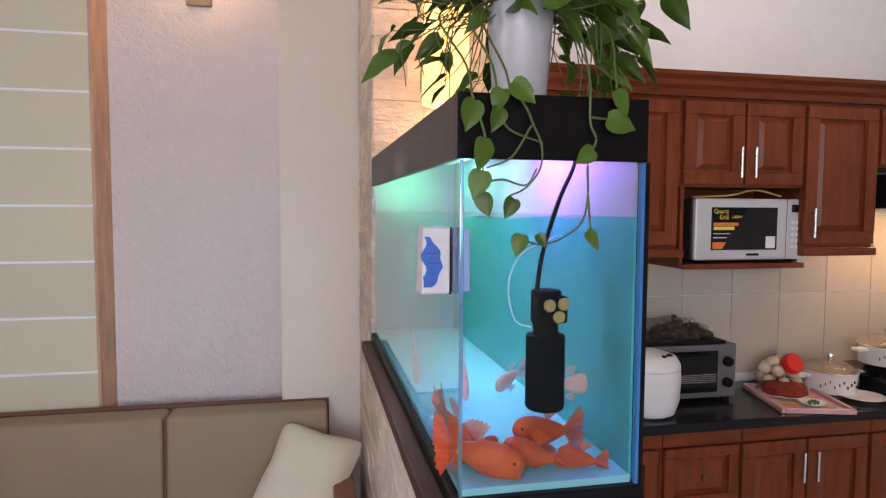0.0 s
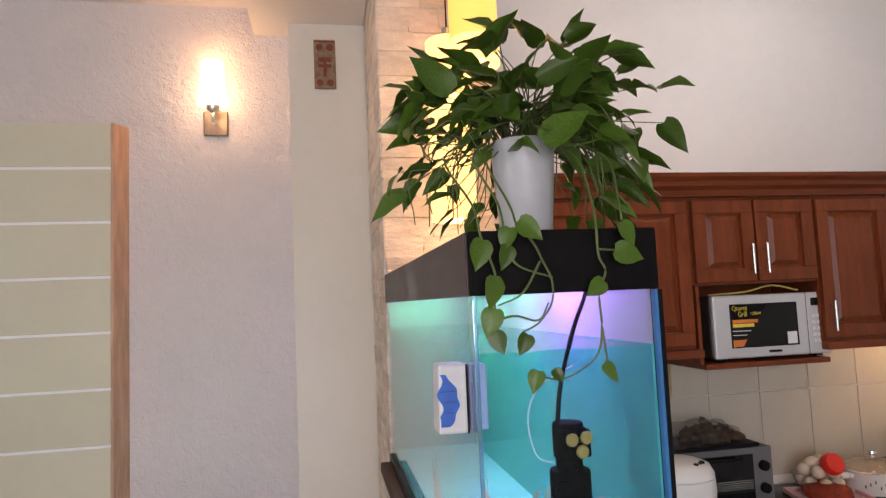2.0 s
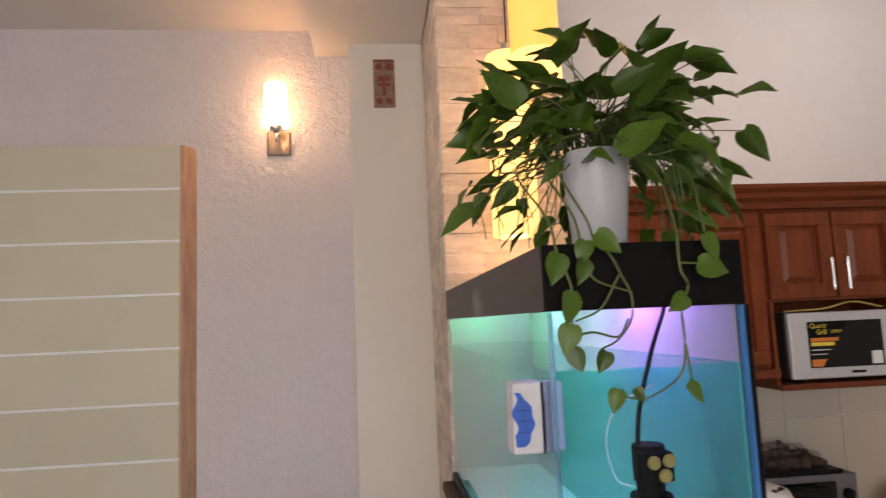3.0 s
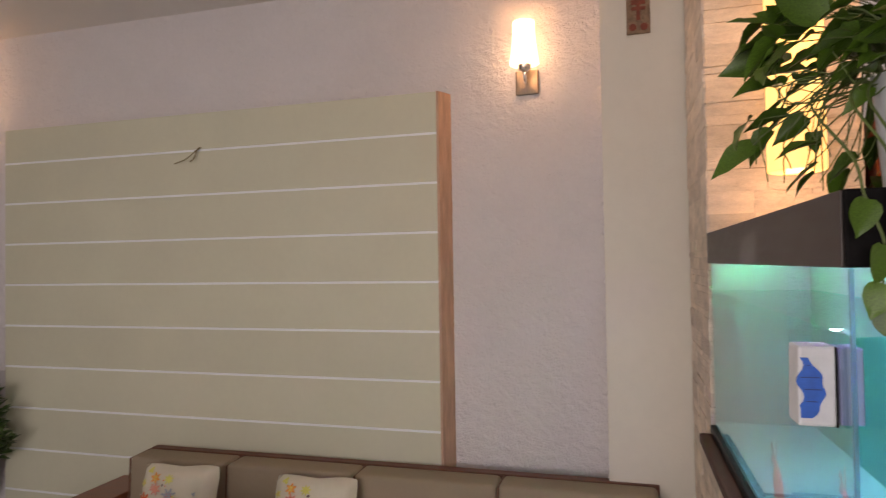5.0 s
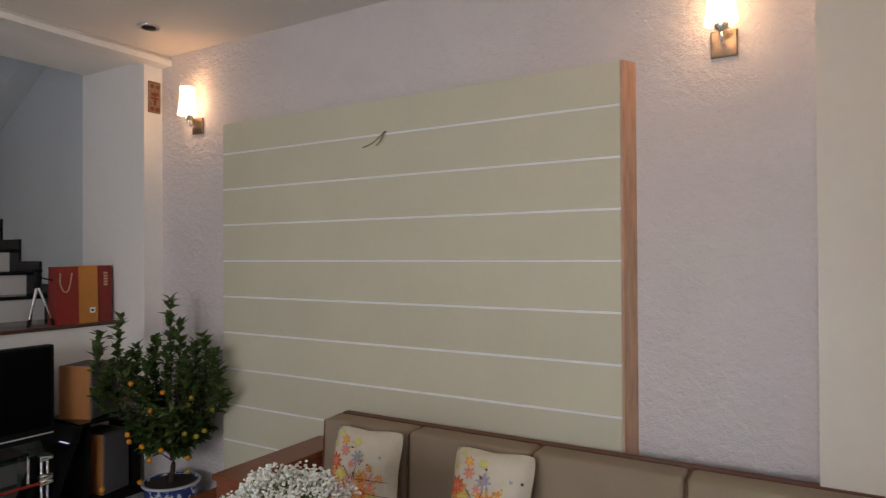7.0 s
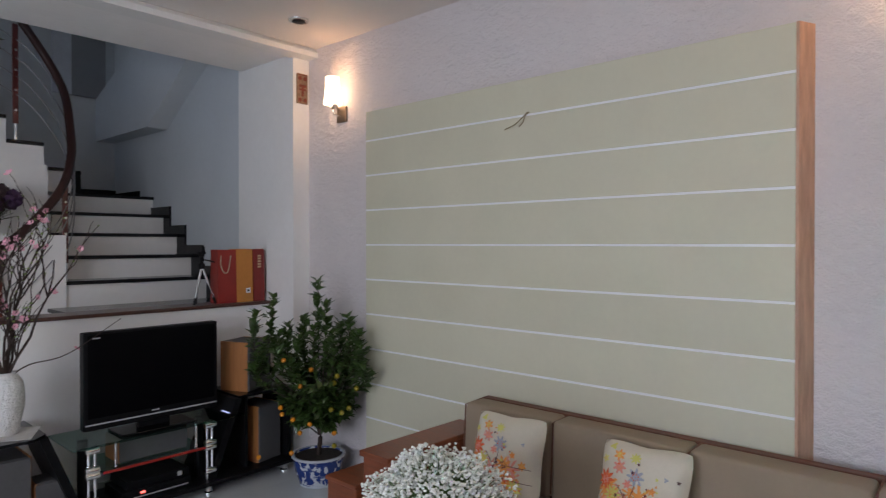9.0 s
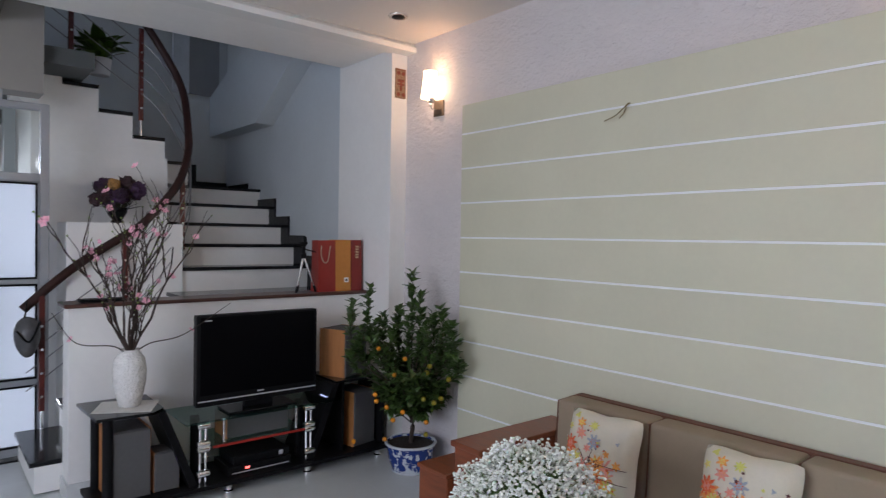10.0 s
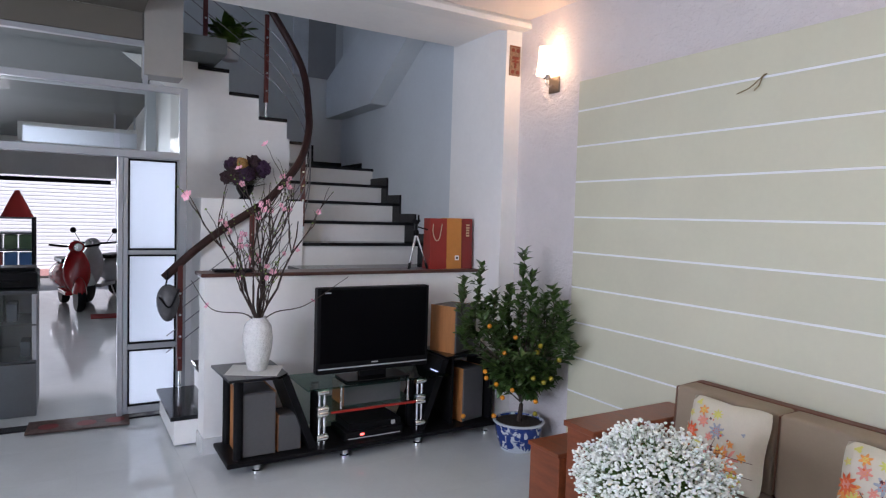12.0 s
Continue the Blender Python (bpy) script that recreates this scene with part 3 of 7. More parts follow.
# dark rail along the stone wall
solid("wall_rail", B(1.105, 1.147, -2.06, -0.665, 1.165, 1.199, bevel=0.006), mat("dull dark brown wood", (0.075, 0.034, 0.026), 0.65, vary=0.35, scale=5, stretch=(6, 1, 6), spec=0.2), "dark brown wooden rail along the stone wall", "rail", "structure")

# ---- pothos ----
M_LEAF = mat("glossy green leaf", (0.058, 0.118, 0.014), 0.30, vary=0.55, scale=25, per_object=0.35, bump=0.08, bump_scale=120, spec=0.35)
M_STEM = mat("green stem", (0.085, 0.125, 0.03), 0.5, vary=0.3)
def leaf_mesh(seed):
    """A heart-shaped leaf, 1 long along y, folded along its rib and curled at the tip."""
    rng = random.Random(seed)
    fold, curl = rng.uniform(0.1, 0.35), rng.uniform(0.05, 0.3)
    bm = bmesh.new()
    prof = [(0.0, 0.07), (-0.04, 0.22), (0.07, 0.38), (0.24, 0.46), (0.44, 0.43), (0.65, 0.31), (0.84, 0.13), (1.0, 0.0)]
    mid, left, right, ml, mr = [], [], [], [], []
    for i, (y, w) in enumerate(prof):
        yc = max(0, y)
        zc = -curl * yc * yc
        mid.append(bm.verts.new((0, yc, zc)))
        if i < len(prof) - 1:
            for s, a, b in ((-1, left, ml), (1, right, mr)):
                wv = 0.03 * math.sin(i * 1.9 + seed)
                a.append(bm.verts.new((s * w, y, zc + fold * w + wv)))
                b.append(bm.verts.new((s * w * 0.5, (y + yc) / 2, zc + fold * w * 0.42)))
    for side, half in ((left, ml), (right, mr)):
        for i in range(len(side) - 1):
            bm.faces.new((mid[i], mid[i + 1], half[i + 1], half[i]))
            bm.faces.new((half[i], half[i + 1], side[i + 1], side[i]))
        bm.faces.new((mid[-2], mid[-1], half[-1]))
        bm.faces.new((half[-1], mid[-1], side[-1]))
    return mesh_of("leaf", bm, M_LEAF, smooth=True)
LEAVES = [leaf_mesh(k) for k in range(5)]
pothos = thing("pothos_plant", (1.295, -1.90, 1.873), "trailing green pothos plant in a white pot on the hood", "potted plant")
bm = bmesh.new()
lathe(bm, [(0.045, 0.0), (0.048, 0.004), (0.060, 0.172), (0.062, 0.18), (0.058, 0.18), (0.055, 0.17)], 28)
part("pot", bm, mat("white glazed pot", (0.52, 0.53, 0.545), 0.3, vary=0.08, scale=12), pothos, "plain white pot", smooth=True)
bm = bmesh.new()
lathe(bm, [(0.054, 0.155), (0.054, 0.168)], 20)
part("soil", bm, mat("potting soil", (0.04, 0.028, 0.02), 0.95, bump=0.5), pothos)
stems = bmesh.new()
rng = random.Random(11)
def add_leaf(p, away, size, droop):
    """A leaf at p that points along away and hangs by droop."""
    d = Vector((away[0], away[1], away[2] - droop)).normalized()
    side = d.cross(Vector((0, 0, 1)))
    side = side.normalized() if side.length > 0.05 else Vector((1, 0, 0))
    up = side.cross(d)
    m = Matrix((side, d, up)).transposed().to_4x4()
    ob = new("leaf", LEAVES[rng.randrange(5)])
    ob.parent = pothos
    ob.matrix_local = Matrix.Translation(p) @ m @ Matrix.Rotation(rng.uniform(-1.1, 1.1), 4, 'Y') @ Matrix.Diagonal((size * rng.uniform(0.50, 0.72), size, size, 1))
FRONT = radians(-109)
def off_front(a):
    return abs((a - FRONT + math.pi) % (2 * math.pi) - math.pi)
# upper mass: loose clumps of large pointed leaves on long stalks out of the pot
for i in range(19):
    ca = i * 2.399 + rng.uniform(-0.3, 0.3)
    cr = rng.uniform(0.03, 0.155)
    centre = Vector((cr * math.cos(ca) * 1.15 + 0.01, cr * math.sin(ca) * 0.9, 0.19 + (0.155 - 2.6 * cr * cr) * rng.uniform(0.15, 1.0)))
    for j in range(8):
        p0 = Vector((0.03 * math.cos(ca + j), 0.03 * math.sin(ca + j), 0.165))
        p2 = centre + Vector((rng.gauss(0, 0.035), rng.gauss(0, 0.03), rng.gauss(0, 0.030)))
        p1 = (p0 + p2) / 2 + Vector((-0.2 * p2.x, -0.2 * p2.y, 0.03))
        if j % 2:
            tube(stems, smooth_path([p0, p1, p2], 4), 0.0015, 5, 0.0010)
        b = math.atan2(p2.y, p2.x) + rng.uniform(-1.1, 1.1)
        add_leaf(p2, (math.cos(b), math.sin(b), rng.uniform(-0.3, 0.8)), rng.uniform(0.045, 0.098), rng.uniform(-0.4, 0.9))
# leaves that lap over the rim towards the room
for i in range(20):
    a = FRONT + rng.uniform(-1.2, 1.2)
    p2 = Vector((0.085 * math.cos(a), 0.085 * math.sin(a), rng.uniform(0.155, 0.235)))
    b = a + rng.uniform(-1.3, 1.3)
    add_leaf(p2, (math.cos(b), math.sin(b), rng.uniform(-0.3, 0.2)), rng.uniform(0.05, 0.085), rng.uniform(0.0, 0.6))
# hanging skirt at the sides and behind; the pot's front stays open
for i in range(70):
    a = rng.uniform(0, 2 * math.pi)
    if off_front(a) < 0.7:
        continue
    reach = rng.uniform(0.11, 0.225)
    p2 = Vector((reach * math.cos(a) * 1.12, reach * math.sin(a) * 0.85, rng.uniform(0.03, 0.22)))
    p0 = Vector((0.045 * math.cos(a), 0.045 * math.sin(a), 0.17))
    tube(stems, smooth_path([p0, Vector((p2.x * rng.uniform(0.5, 0.95), p2.y * rng.uniform(0.5, 0.95), rng.uniform(0.14, 0.23))), p2], 5), 0.0014, 5, 0.0010)
    b = a + rng.uniform(-1.0, 1.0)
    add_leaf(p2, (math.cos(b), math.sin(b), rng.uniform(-0.7, 0.3)), rng.uniform(0.045, 0.085), rng.uniform(0.0, 0.8))
# thin arching runners and aerial roots
for i in range(46):
    a = rng.uniform(0, 2 * math.pi)
    r1, r2 = rng.uniform(0.05, 0.09), rng.uniform(0.11, 0.22)
    b = a + rng.uniform(-0.6, 0.6)
    if math.sin(b) < -0.35 or math.sin(a) < -0.5:
        continue
    tube(stems, smooth_path([(0.04 * math.cos(a), 0.04 * math.sin(a), 0.15), (r1 * math.cos(a), r1 * math.sin(a), rng.uniform(0.17, 0.26)), (r2 * math.cos(b), r2 * math.sin(b) * 0.85, rng.uniform(0.08, 0.16)), (r2 * 1.05 * math.cos(b + 0.2), r2 * 0.9 * math.sin(b + 0.2), rng.uniform(0.01, 0.08))], 5), 0.0018, 5, 0.001)
# trailing vines over the hood front, with leaves along them
vines = [
    [(-0.077, 0.01), (-0.05, -0.023), (-0.036, -0.052), (-0.023, -0.082), (-0.025, -0.117), (-0.048, -0.147), (-0.075, -0.16)],
    [(-0.04, -0.052), (-0.071, -0.1), (-0.111, -0.118)],
    [(-0.094, -0.024), (-0.076, -0.058), (-0.021, -0.078)],
    [(0.056, 0.003), (0.057, -0.045), (0.067, -0.071), (0.054, -0.106), (0.055, -0.159), (0.046, -0.199), (0.018, -0.222), (-0.019, -0.235), (-0.056, -0.226)],
    [(0.055, -0.159), (0.061, -0.213)], [(0.057, -0.036), (0.1, -0.039)],
    [(-0.111, -0.139), (-0.084, -0.135), (-0.048, -0.143), (-0.03, -0.117)],
    [(-0.134, -0.01), (-0.114, -0.067), (-0.119, -0.084), (-0.116, -0.118), (-0.124, -0.161)],
]
for v in vines:
    pts = smooth_path([(x, -0.181, z) for x, z in v], 6)
    tube(stems, pts, 0.0021, 6, 0.0015)
for x, z in ((-0.077, 0.01), (-0.094, -0.024), (0.056, 0.003), (-0.134, -0.01), (0.1, 0.01)):
    tube(stems, smooth_path([(0.75 * x, -0.02, 0.18), (1.25 * x, -0.09, 0.13), (1.05 * x, -0.165, 0.04), (x, -0.181, z)], 5), 0.002, 6)
def hung_leaf(x0, z0, x1, z1):
    """A leaf on a vine, from its stalk to its tip, turned to the room."""
    d = Vector((x1 - x0, -0.008, z1 - z0))
    ln = d.length
    d.normalize()
    side = d.cross(Vector((rng.uniform(-0.5, 0.5), -1, rng.uniform(0.0, 0.4)))).normalized()
    ob = new("leaf", LEAVES[rng.randrange(5)])
    ob.parent = pothos
    ob.matrix_local = Matrix.Translation((x0, -0.186, z0)) @ Matrix((side, d, side.cross(d))).transposed().to_4x4() @ Matrix.Diagonal((ln * 0.82, ln, ln * 0.8, 1))
for q in ((-0.132, -0.017, -0.145, -0.065), (-0.093, -0.027, -0.103, -0.065), (-0.073, 0.012, -0.037, -0.02), (-0.116, -0.074, -0.122, -0.125),
          (-0.118, -0.122, -0.135, -0.166), (-0.12, -0.157, -0.109, -0.193), (-0.068, -0.164, -0.084, -0.194), (0.061, -0.087, 0.029, -0.109),
          (0.097, 0.006, 0.116, -0.034), (0.083, -0.038, 0.132, -0.053), (0.052, -0.215, 0.076, -0.243), (-0.055, -0.219, -0.068, -0.252),
          (-0.03, -0.219, -0.017, -0.239), (-0.088, 0.001, -0.103, -0.035)):
    hung_leaf(*q)
tagged(part("stem", stems, M_STEM, pothos), kind="stuff")

# ---- pendants, wall lamps, plaques ----
M_SHADE = glow("lit yellow glass", (1.0, 0.62, 0.10), 1.0, (0.9, 0.6, 0.2))
M_SHADEHOT = glow("bright yellow glass", (1.0, 0.58, 0.20), 2.2, (0.9, 0.6, 0.2))
M_SHADEW = glow("lit frosted glass", (1.0, 0.66, 0.36), 8.0, (0.9, 0.8, 0.7))
def pendant(x, y, z0, z1, shade):
    th = thing("pendant_lamp", (x, y, z0), "lit yellow glass cylinder pendant lamp above the tank", "pendant lamp", "pendants above the tank")
    bm = bmesh.new()
    h = z1 - z0
    lathe(bm, [(0.070, 0.0), (0.078, 0.003), (0.080, 0.02), (0.080, h), (0.074, h + 0.004), (0.0741, h), (0.074, 0.02)], 28)
    part("shade", bm, shade, th, "lit amber glass shade", smooth=True)
    bm = bmesh.new()
    lathe(bm, [(0.071, -0.004), (0.0815, 0.0), (0.0815, 0.075), (0.0805, 0.085)], 28)
    part("lit_base", bm, M_SHADEHOT, th, "white hot lower edge of the shade", smooth=True)
    bm = bmesh.new()
    lathe(bm, [(0.018, h - 0.02), (0.02, h - 0.01), (0.02, h + 0.05), (0.006, h + 0.06)], 14)
    part("socket", bm, M_STEEL, th, smooth=True)
    bm = bmesh.new()
    tube(bm, [(0, 0, h + 0.05), (0, 0, CEIL - z0)], 0.003, 6)
    part("cord", bm, M_BLACK, th)
    bm = bmesh.new()
    bmesh.ops.create_uvsphere(bm, u_segments=14, v_segments=8, radius=0.03, matrix=Matrix.Translation((0, 0, h * 0.4)))
    part("bulb", bm, glow("warm bulb", (1, 0.75, 0.4), 25), th, smooth=True)
    lamp("pendant_light", 'POINT', 2.0, (1.0, 0.66, 0.40), pose(x, y, z0 - 0.03), 0.04)
pendant(1.43, -1.05, 2.53, 2.98, M_SHADE)
pendant(1.385, -0.83, 2.05, 2.70, M_SHADEHOT)
def wall_lamp(x, z):
    th = thing("wall_lamp", (x, 0.09, z), "lit wall lamp with frosted glass shade and metal plate", "wall lamp", "wall lamps")
    part("plate", B(-0.056, 0.056, -0.02, -0.001, -0.036, 0.082, bevel=0.006), mat("ribbed metal plate", (0.26, 0.20, 0.15), 0.35, 0.8, vary=0.3, scale=30, stretch=(12, 1, 1)), th)
    bm = bmesh.new()
    tube(bm, smooth_path([(0, -0.015, 0.015), (0, -0.07, 0.012), (0, -0.09, 0.035), (0, -0.09, 0.075)]), 0.009, 10)
    lathe(bm, [(0.012, 0.05), (0.03, 0.065), (0.034, 0.085), (0.03, 0.09)], 16, (0, -0.09, 0))
    part("arm", bm, M_STEEL, th, smooth=True)
    bm = bmesh.new()
    lathe(bm, [(0.03, 0.092), (0.067, 0.086), (0.068, 0.09), (0.061, 0.14), (0.054, 0.19), (0.051, 0.24), (0.052, 0.285), (0.048, 0.285), (0.048, 0.2)], 24, (0, -0.10, 0))
    part("shade", bm, M_SHADEW, th, "lit frosted glass shade", smooth=True)
    lamp("wall_lamp_light", 'POINT', 0.45, (1.0, 0.60, 0.32), pose(x, -0.01, z + 0.31), 0.04)
    lamp("wall_lamp_light", 'POINT', 1.4, (1.0, 0.62, 0.34), pose(x, -0.03, z + 0.07), 0.03)
wall_lamp(0.44, 2.63)
wall_lamp(-3.09, 2.65)
M_CLAY = mat("carved clay", (0.30, 0.19, 0.12), 0.8, vary=0.4, scale=40, bump=0.8, bump_scale=60)
M_CLAYRED = mat("red brown clay relief", (0.24, 0.06, 0.035), 0.8, vary=0.4, scale=30)
def plaque(at, turn):
    th = thing("wall_plaque", at, "small carved terracotta plaque hung on the wall", "plaque", "carved plaques", turn)
    part("tile", B(-0.05, 0.05, -0.014, -0.001, -0.118, 0.118, bevel=0.004), M_CLAY, th)
    bm = bmesh.new()
    box(bm, -0.008, 0.008, -0.02, -0.013, -0.06, 0.02)
    part("relief", bm, M_CLAYRED, th)
    for z0, z1 in ((0.01, 0.03), (-0.015, -0.002)):
        part("relief", B(-0.03, 0.03, -0.0195, -0.013, z0, z1), M_CLAYRED, th)
    for s in (-1, 1):
        for z in (-0.09, 0.08):
            bm = bmesh.new()
            lathe(bm, [(0.016, 0.013), (0.016, 0.018), (0.01, 0.018), (0.01, 0.016)], 12, m=Matrix.Translation((s * 0.024, 0, z)) @ Matrix.Rotation(radians(90), 4, 'X'))
            part("scroll", bm, M_CLAYRED, th)
    part("rim", B(-0.046, 0.046, -0.017, -0.013, 0.106, 0.112), M_CLAYRED, th)
plaque((0.955, -0.061, 2.90), 0)
plaque((-3.519, 0.018, 2.925), 90)
# loose wire on the panel
bm = bmesh.new()
tube(bm, smooth_path([(0, 0, 0), (-0.01, -0.03, -0.03), (-0.05, -0.05, -0.07), (-0.12, -0.05, -0.09)]), 0.003, 6)
tube(bm, smooth_path([(0.01, 0, 0), (0.0, -0.02, -0.02), (-0.01, -0.03, -0.06), (-0.03, -0.04, -0.085)]), 0.003, 6)
solid("loose_wire", bm, mat("yellow black wire", (0.16, 0.11, 0.03), 0.5), "short loose wire end hanging from the panel", "wire", at=(-1.355, 0.0, 2.44))
# ceiling downlight
dl = thing("downlight", (-2.97, -0.395, CEIL), "round recessed ceiling downlight with metal ring", "downlight")
bm = bmesh.new()
lathe(bm, [(0.04, -0.012), (0.065, -0.012), (0.07, -0.004), (0.07, -0.001), (0.04, -0.001)], 24)
part("ring", bm, M_STEEL, dl, smooth=True)
bm = bmesh.new()
lathe(bm, [(0.03, -0.02), (0.045, -0.014), (0.045, -0.004)], 20)
part("lens", bm, M_BLACK, dl, smooth=True)

# ---- kitchen ----
KW = -0.335
def raised_door(name, x0, x1, z0, z1, y, parent, handle=0, label=""):
    """A framed door with a raised, bevelled middle panel, its face at y."""
    f = 0.055 if z1 - z0 > 0.25 else 0.04
    bm = bmesh.new()
    box(bm, x0, x1, y, y + 0.02, z0, z0 + f, bevel=0.003, seg=1)
    box(bm, x0, x1, y, y + 0.02, z1 - f, z1, bevel=0.003, seg=1)
    box(bm, x0, x0 + f, y + 0.0004, y + 0.02, z0 + f, z1 - f)
    box(bm, x1 - f, x1, y + 0.0004, y + 0.02, z0 + f, z1 - f)
    door = part(name, bm, M_CAB, parent, label)
    bm = bmesh.new()
    a, b, c, d = x0 + f, x1 - f, z0 + f, z1 - f
    s = 0.028
    outer = [bm.verts.new(v) for v in ((a, y + 0.016, c), (b, y + 0.016, c), (b, y + 0.016, d), (a, y + 0.016, d))]
    mid = [bm.verts.new(v) for v in ((a + 0.01, y + 0.015, c + 0.01), (b - 0.01, y + 0.015, c + 0.01), (b - 0.01, y + 0.015, d - 0.01), (a + 0.01, y + 0.015, d - 0.01))]
    inner = [bm.verts.new(v) for v in ((a + s, y + 0.003, c + s), (b - s, y + 0.003, c + s), (b - s, y + 0.003, d - s), (a + s, y + 0.003, d - s))]
    for p, q in ((outer, mid), (mid, inner)):
        for i in range(4):
            bm.faces.new((p[i], p[(i + 1) % 4], q[(i + 1) % 4], q[i]))
    bm.faces.new(inner)
    part("panel", bm, M_CAB, door)
    if handle:
        hx = x0 + 0.028 if handle < 0 else x1 - 0.028
        hz = z0 + 0.04 if z0 > 0.005 - 9 and z1 - z0 < 0.62 and parent.name.startswith('cabinet') else z1 - 0.16
        bm = bmesh.new()
        tube(bm, [(hx, y - 0.026, hz - 0.01), (hx, y - 0.026, hz + 0.115)], 0.0062, 10)
        for dz in (0.012, 0.093):
            tube(bm, [(hx, y + 0.002, hz + dz), (hx, y - 0.026, hz + dz)], 0.0045, 8)
        part("handle", bm, M_STEEL, door, "brushed steel bar handle", smooth=True)
    return door
def cabinet(x0, x1, z0, z1, yf, doors, label):
    th = thing("cabinet", ((x0 + x1) / 2, (yf + KW) / 2, z0), label, "cabinet", "kitchen cabinets")
    ox, oy = (x0 + x1) / 2, (yf + KW) / 2
    part("body", B(x0 - ox + 0.001, x1 - ox - 0.001, yf - oy + 0.022, KW - oy - 0.002, 0, z1 - z0), M_CABH, th)
    for a, b, c, d, hd in doors:
        raised_door("door", a - ox, b - ox, c - z0, d - z0, yf - oy, th, hd)
    return th
UL = "cherry wood wall cabinet with raised panel doors"
cabinet(1.66, 2.40, 1.53, 2.15, -0.665, [(1.68, 2.02, 1.545, 2.135, 1), (2.03, 2.39, 1.545, 2.135, 0)], UL)
cabinet(2.402, 2.985, 1.785, 2.15, -0.665, [(2.415, 2.69, 1.795, 2.135, 1), (2.70, 2.975, 1.795, 2.135, -1)], "short cherry wood wall cabinet above the microwave")
cabinet(2.987, 3.36, 1.53, 2.15, -0.665, [(2.995, 3.35, 1.545, 2.135, -1)], UL)
cabinet(3.362, 4.3, 1.88, 2.15, -0.665, [(3.37, 3.8, 1.89, 2.135, 0), (3.81, 4.29, 1.89, 2.135, 0)], "short cherry wood wall cabinet above the cooker hood")
bm = bmesh.new()
prism(bm, [(-0.62, 2.15), (-0.675, 2.15), (-0.68, 2.175), (-0.70, 2.19), (-0.70, 2.21), (-0.72, 2.225), (-0.725, 2.24), (KW, 2.24), (KW, 2.151)], "x", 1.64, 4.32)
solid("cabinet_cornice", bm, M_CABH, "dark cherry moulding along the top of the wall cabinets", "cornice")
bm = bmesh.new()
for x0, x1 in ((1.66, 2.42), (2.99, 3.36)):
    box(bm, x0, x1, -0.672, -0.63, 1.495, 1.529, bevel=0.004)
box(bm, 2.42, 2.995, -0.672, KW - 0.002, 1.445, 1.466, bevel=0.004)
box(bm, 2.405, 2.42, -0.66, KW - 0.002, 1.466, 1.785)
box(bm, 2.985, 2.994, -0.6, KW - 0.002, 1.466, 1.529)
box(bm, 2.4205, 2.9845, -0.352, -0.338, 1.467, 1.784)
solid("microwave_shelf", bm, M_CABH, "cherry wood shelf and lower moulding under the wall cabinets", "shelf")
# tiles of the splashback
wk = bpy.data.objects["wall_kitchen"]
M_WTILE = mat("cream wall tile", (0.56, 0.52, 0.44), 0.18, vary=0.06, scale=4, per_object=0.03)
bm = B(-0.1295, 0.1295, -0.006, 0.0, -0.19, 0.19, bevel=0.002, seg=1)
tile_me = mesh_of("tile", bm, M_WTILE)
for i in range(11):
    for j in range(2):
        ob = new("tile", tile_me)
        ob.parent = wk
        ob.location = (1.70 + 0.2625 * i + 0.012, -0.3305, 1.095 + 0.3825 * j)
# worktop and base cabinets
solid("worktop", B(1.60, 4.5, -0.85, KW - 0.001, 0.825, 0.865, bevel=0.008), M_BLACKSTONE, "polished black granite kitchen worktop", "worktop")
BL = "cherry wood base cabinet below the granite worktop"
def base_unit(x0, x1, doors, label=BL):
    ox, oy = (x0 + x1) / 2, -0.58
    th = thing("base_cabinet", (ox, oy, 0.0), label, "cabinet", "kitchen base cabinets")
    part("body", B(x0 - ox + 0.001, x1 - ox - 0.001, -0.80 - oy, KW - oy - 0.002, 0.08, 0.824), M_CABH, th)
    part("top_rail", B(x0 - ox + 0.001, x1 - ox - 0.001, -0.824 - oy, -0.80 - oy, 0.765, 0.82, bevel=0.004), M_CABH, th)
    part("plinth", B(x0 - ox + 0.001, x1 - ox - 0.001, -0.77 - oy, -0.75 - oy, 0, 0.08), M_BLACK, th)
    for a, b, c, d, hd in doors:
        raised_door("door" if d - c > 0.3 else "drawer", a - ox, b - ox, c, d, -0.822 - oy, th, hd)
    return th
base_unit(1.62, 2.255, [(1.64, 2.24, 0.1, 0.755, 0)])
dr = base_unit(2.257, 2.605, [(2.27, 2.595, 0.52, 0.755, 0), (2.27, 2.595, 0.1, 0.51, 0)], "cherry wood drawer unit with raised fronts")
bm = bmesh.new()
bmesh.ops.create_uvsphere(bm, u_segments=10, v_segments=6, radius=0.012, matrix=Matrix.Translation((0.0, -0.258, 0.635)))
part("knob", bm, M_RAIL, dr, smooth=True)
base_unit(2.607, 3.22, [(2.615, 2.91, 0.1, 0.755, 1), (2.92, 3.21, 0.1, 0.755, -1)])
base_unit(3.222, 3.85, [(3.23, 3.53, 0.1, 0.755, 0), (3.54, 3.84, 0.1, 0.755, 0)])
base_unit(3.852, 4.48, [(3.86, 4.16, 0.1, 0.755, 0), (4.17, 4.47, 0.1, 0.755, 0)])

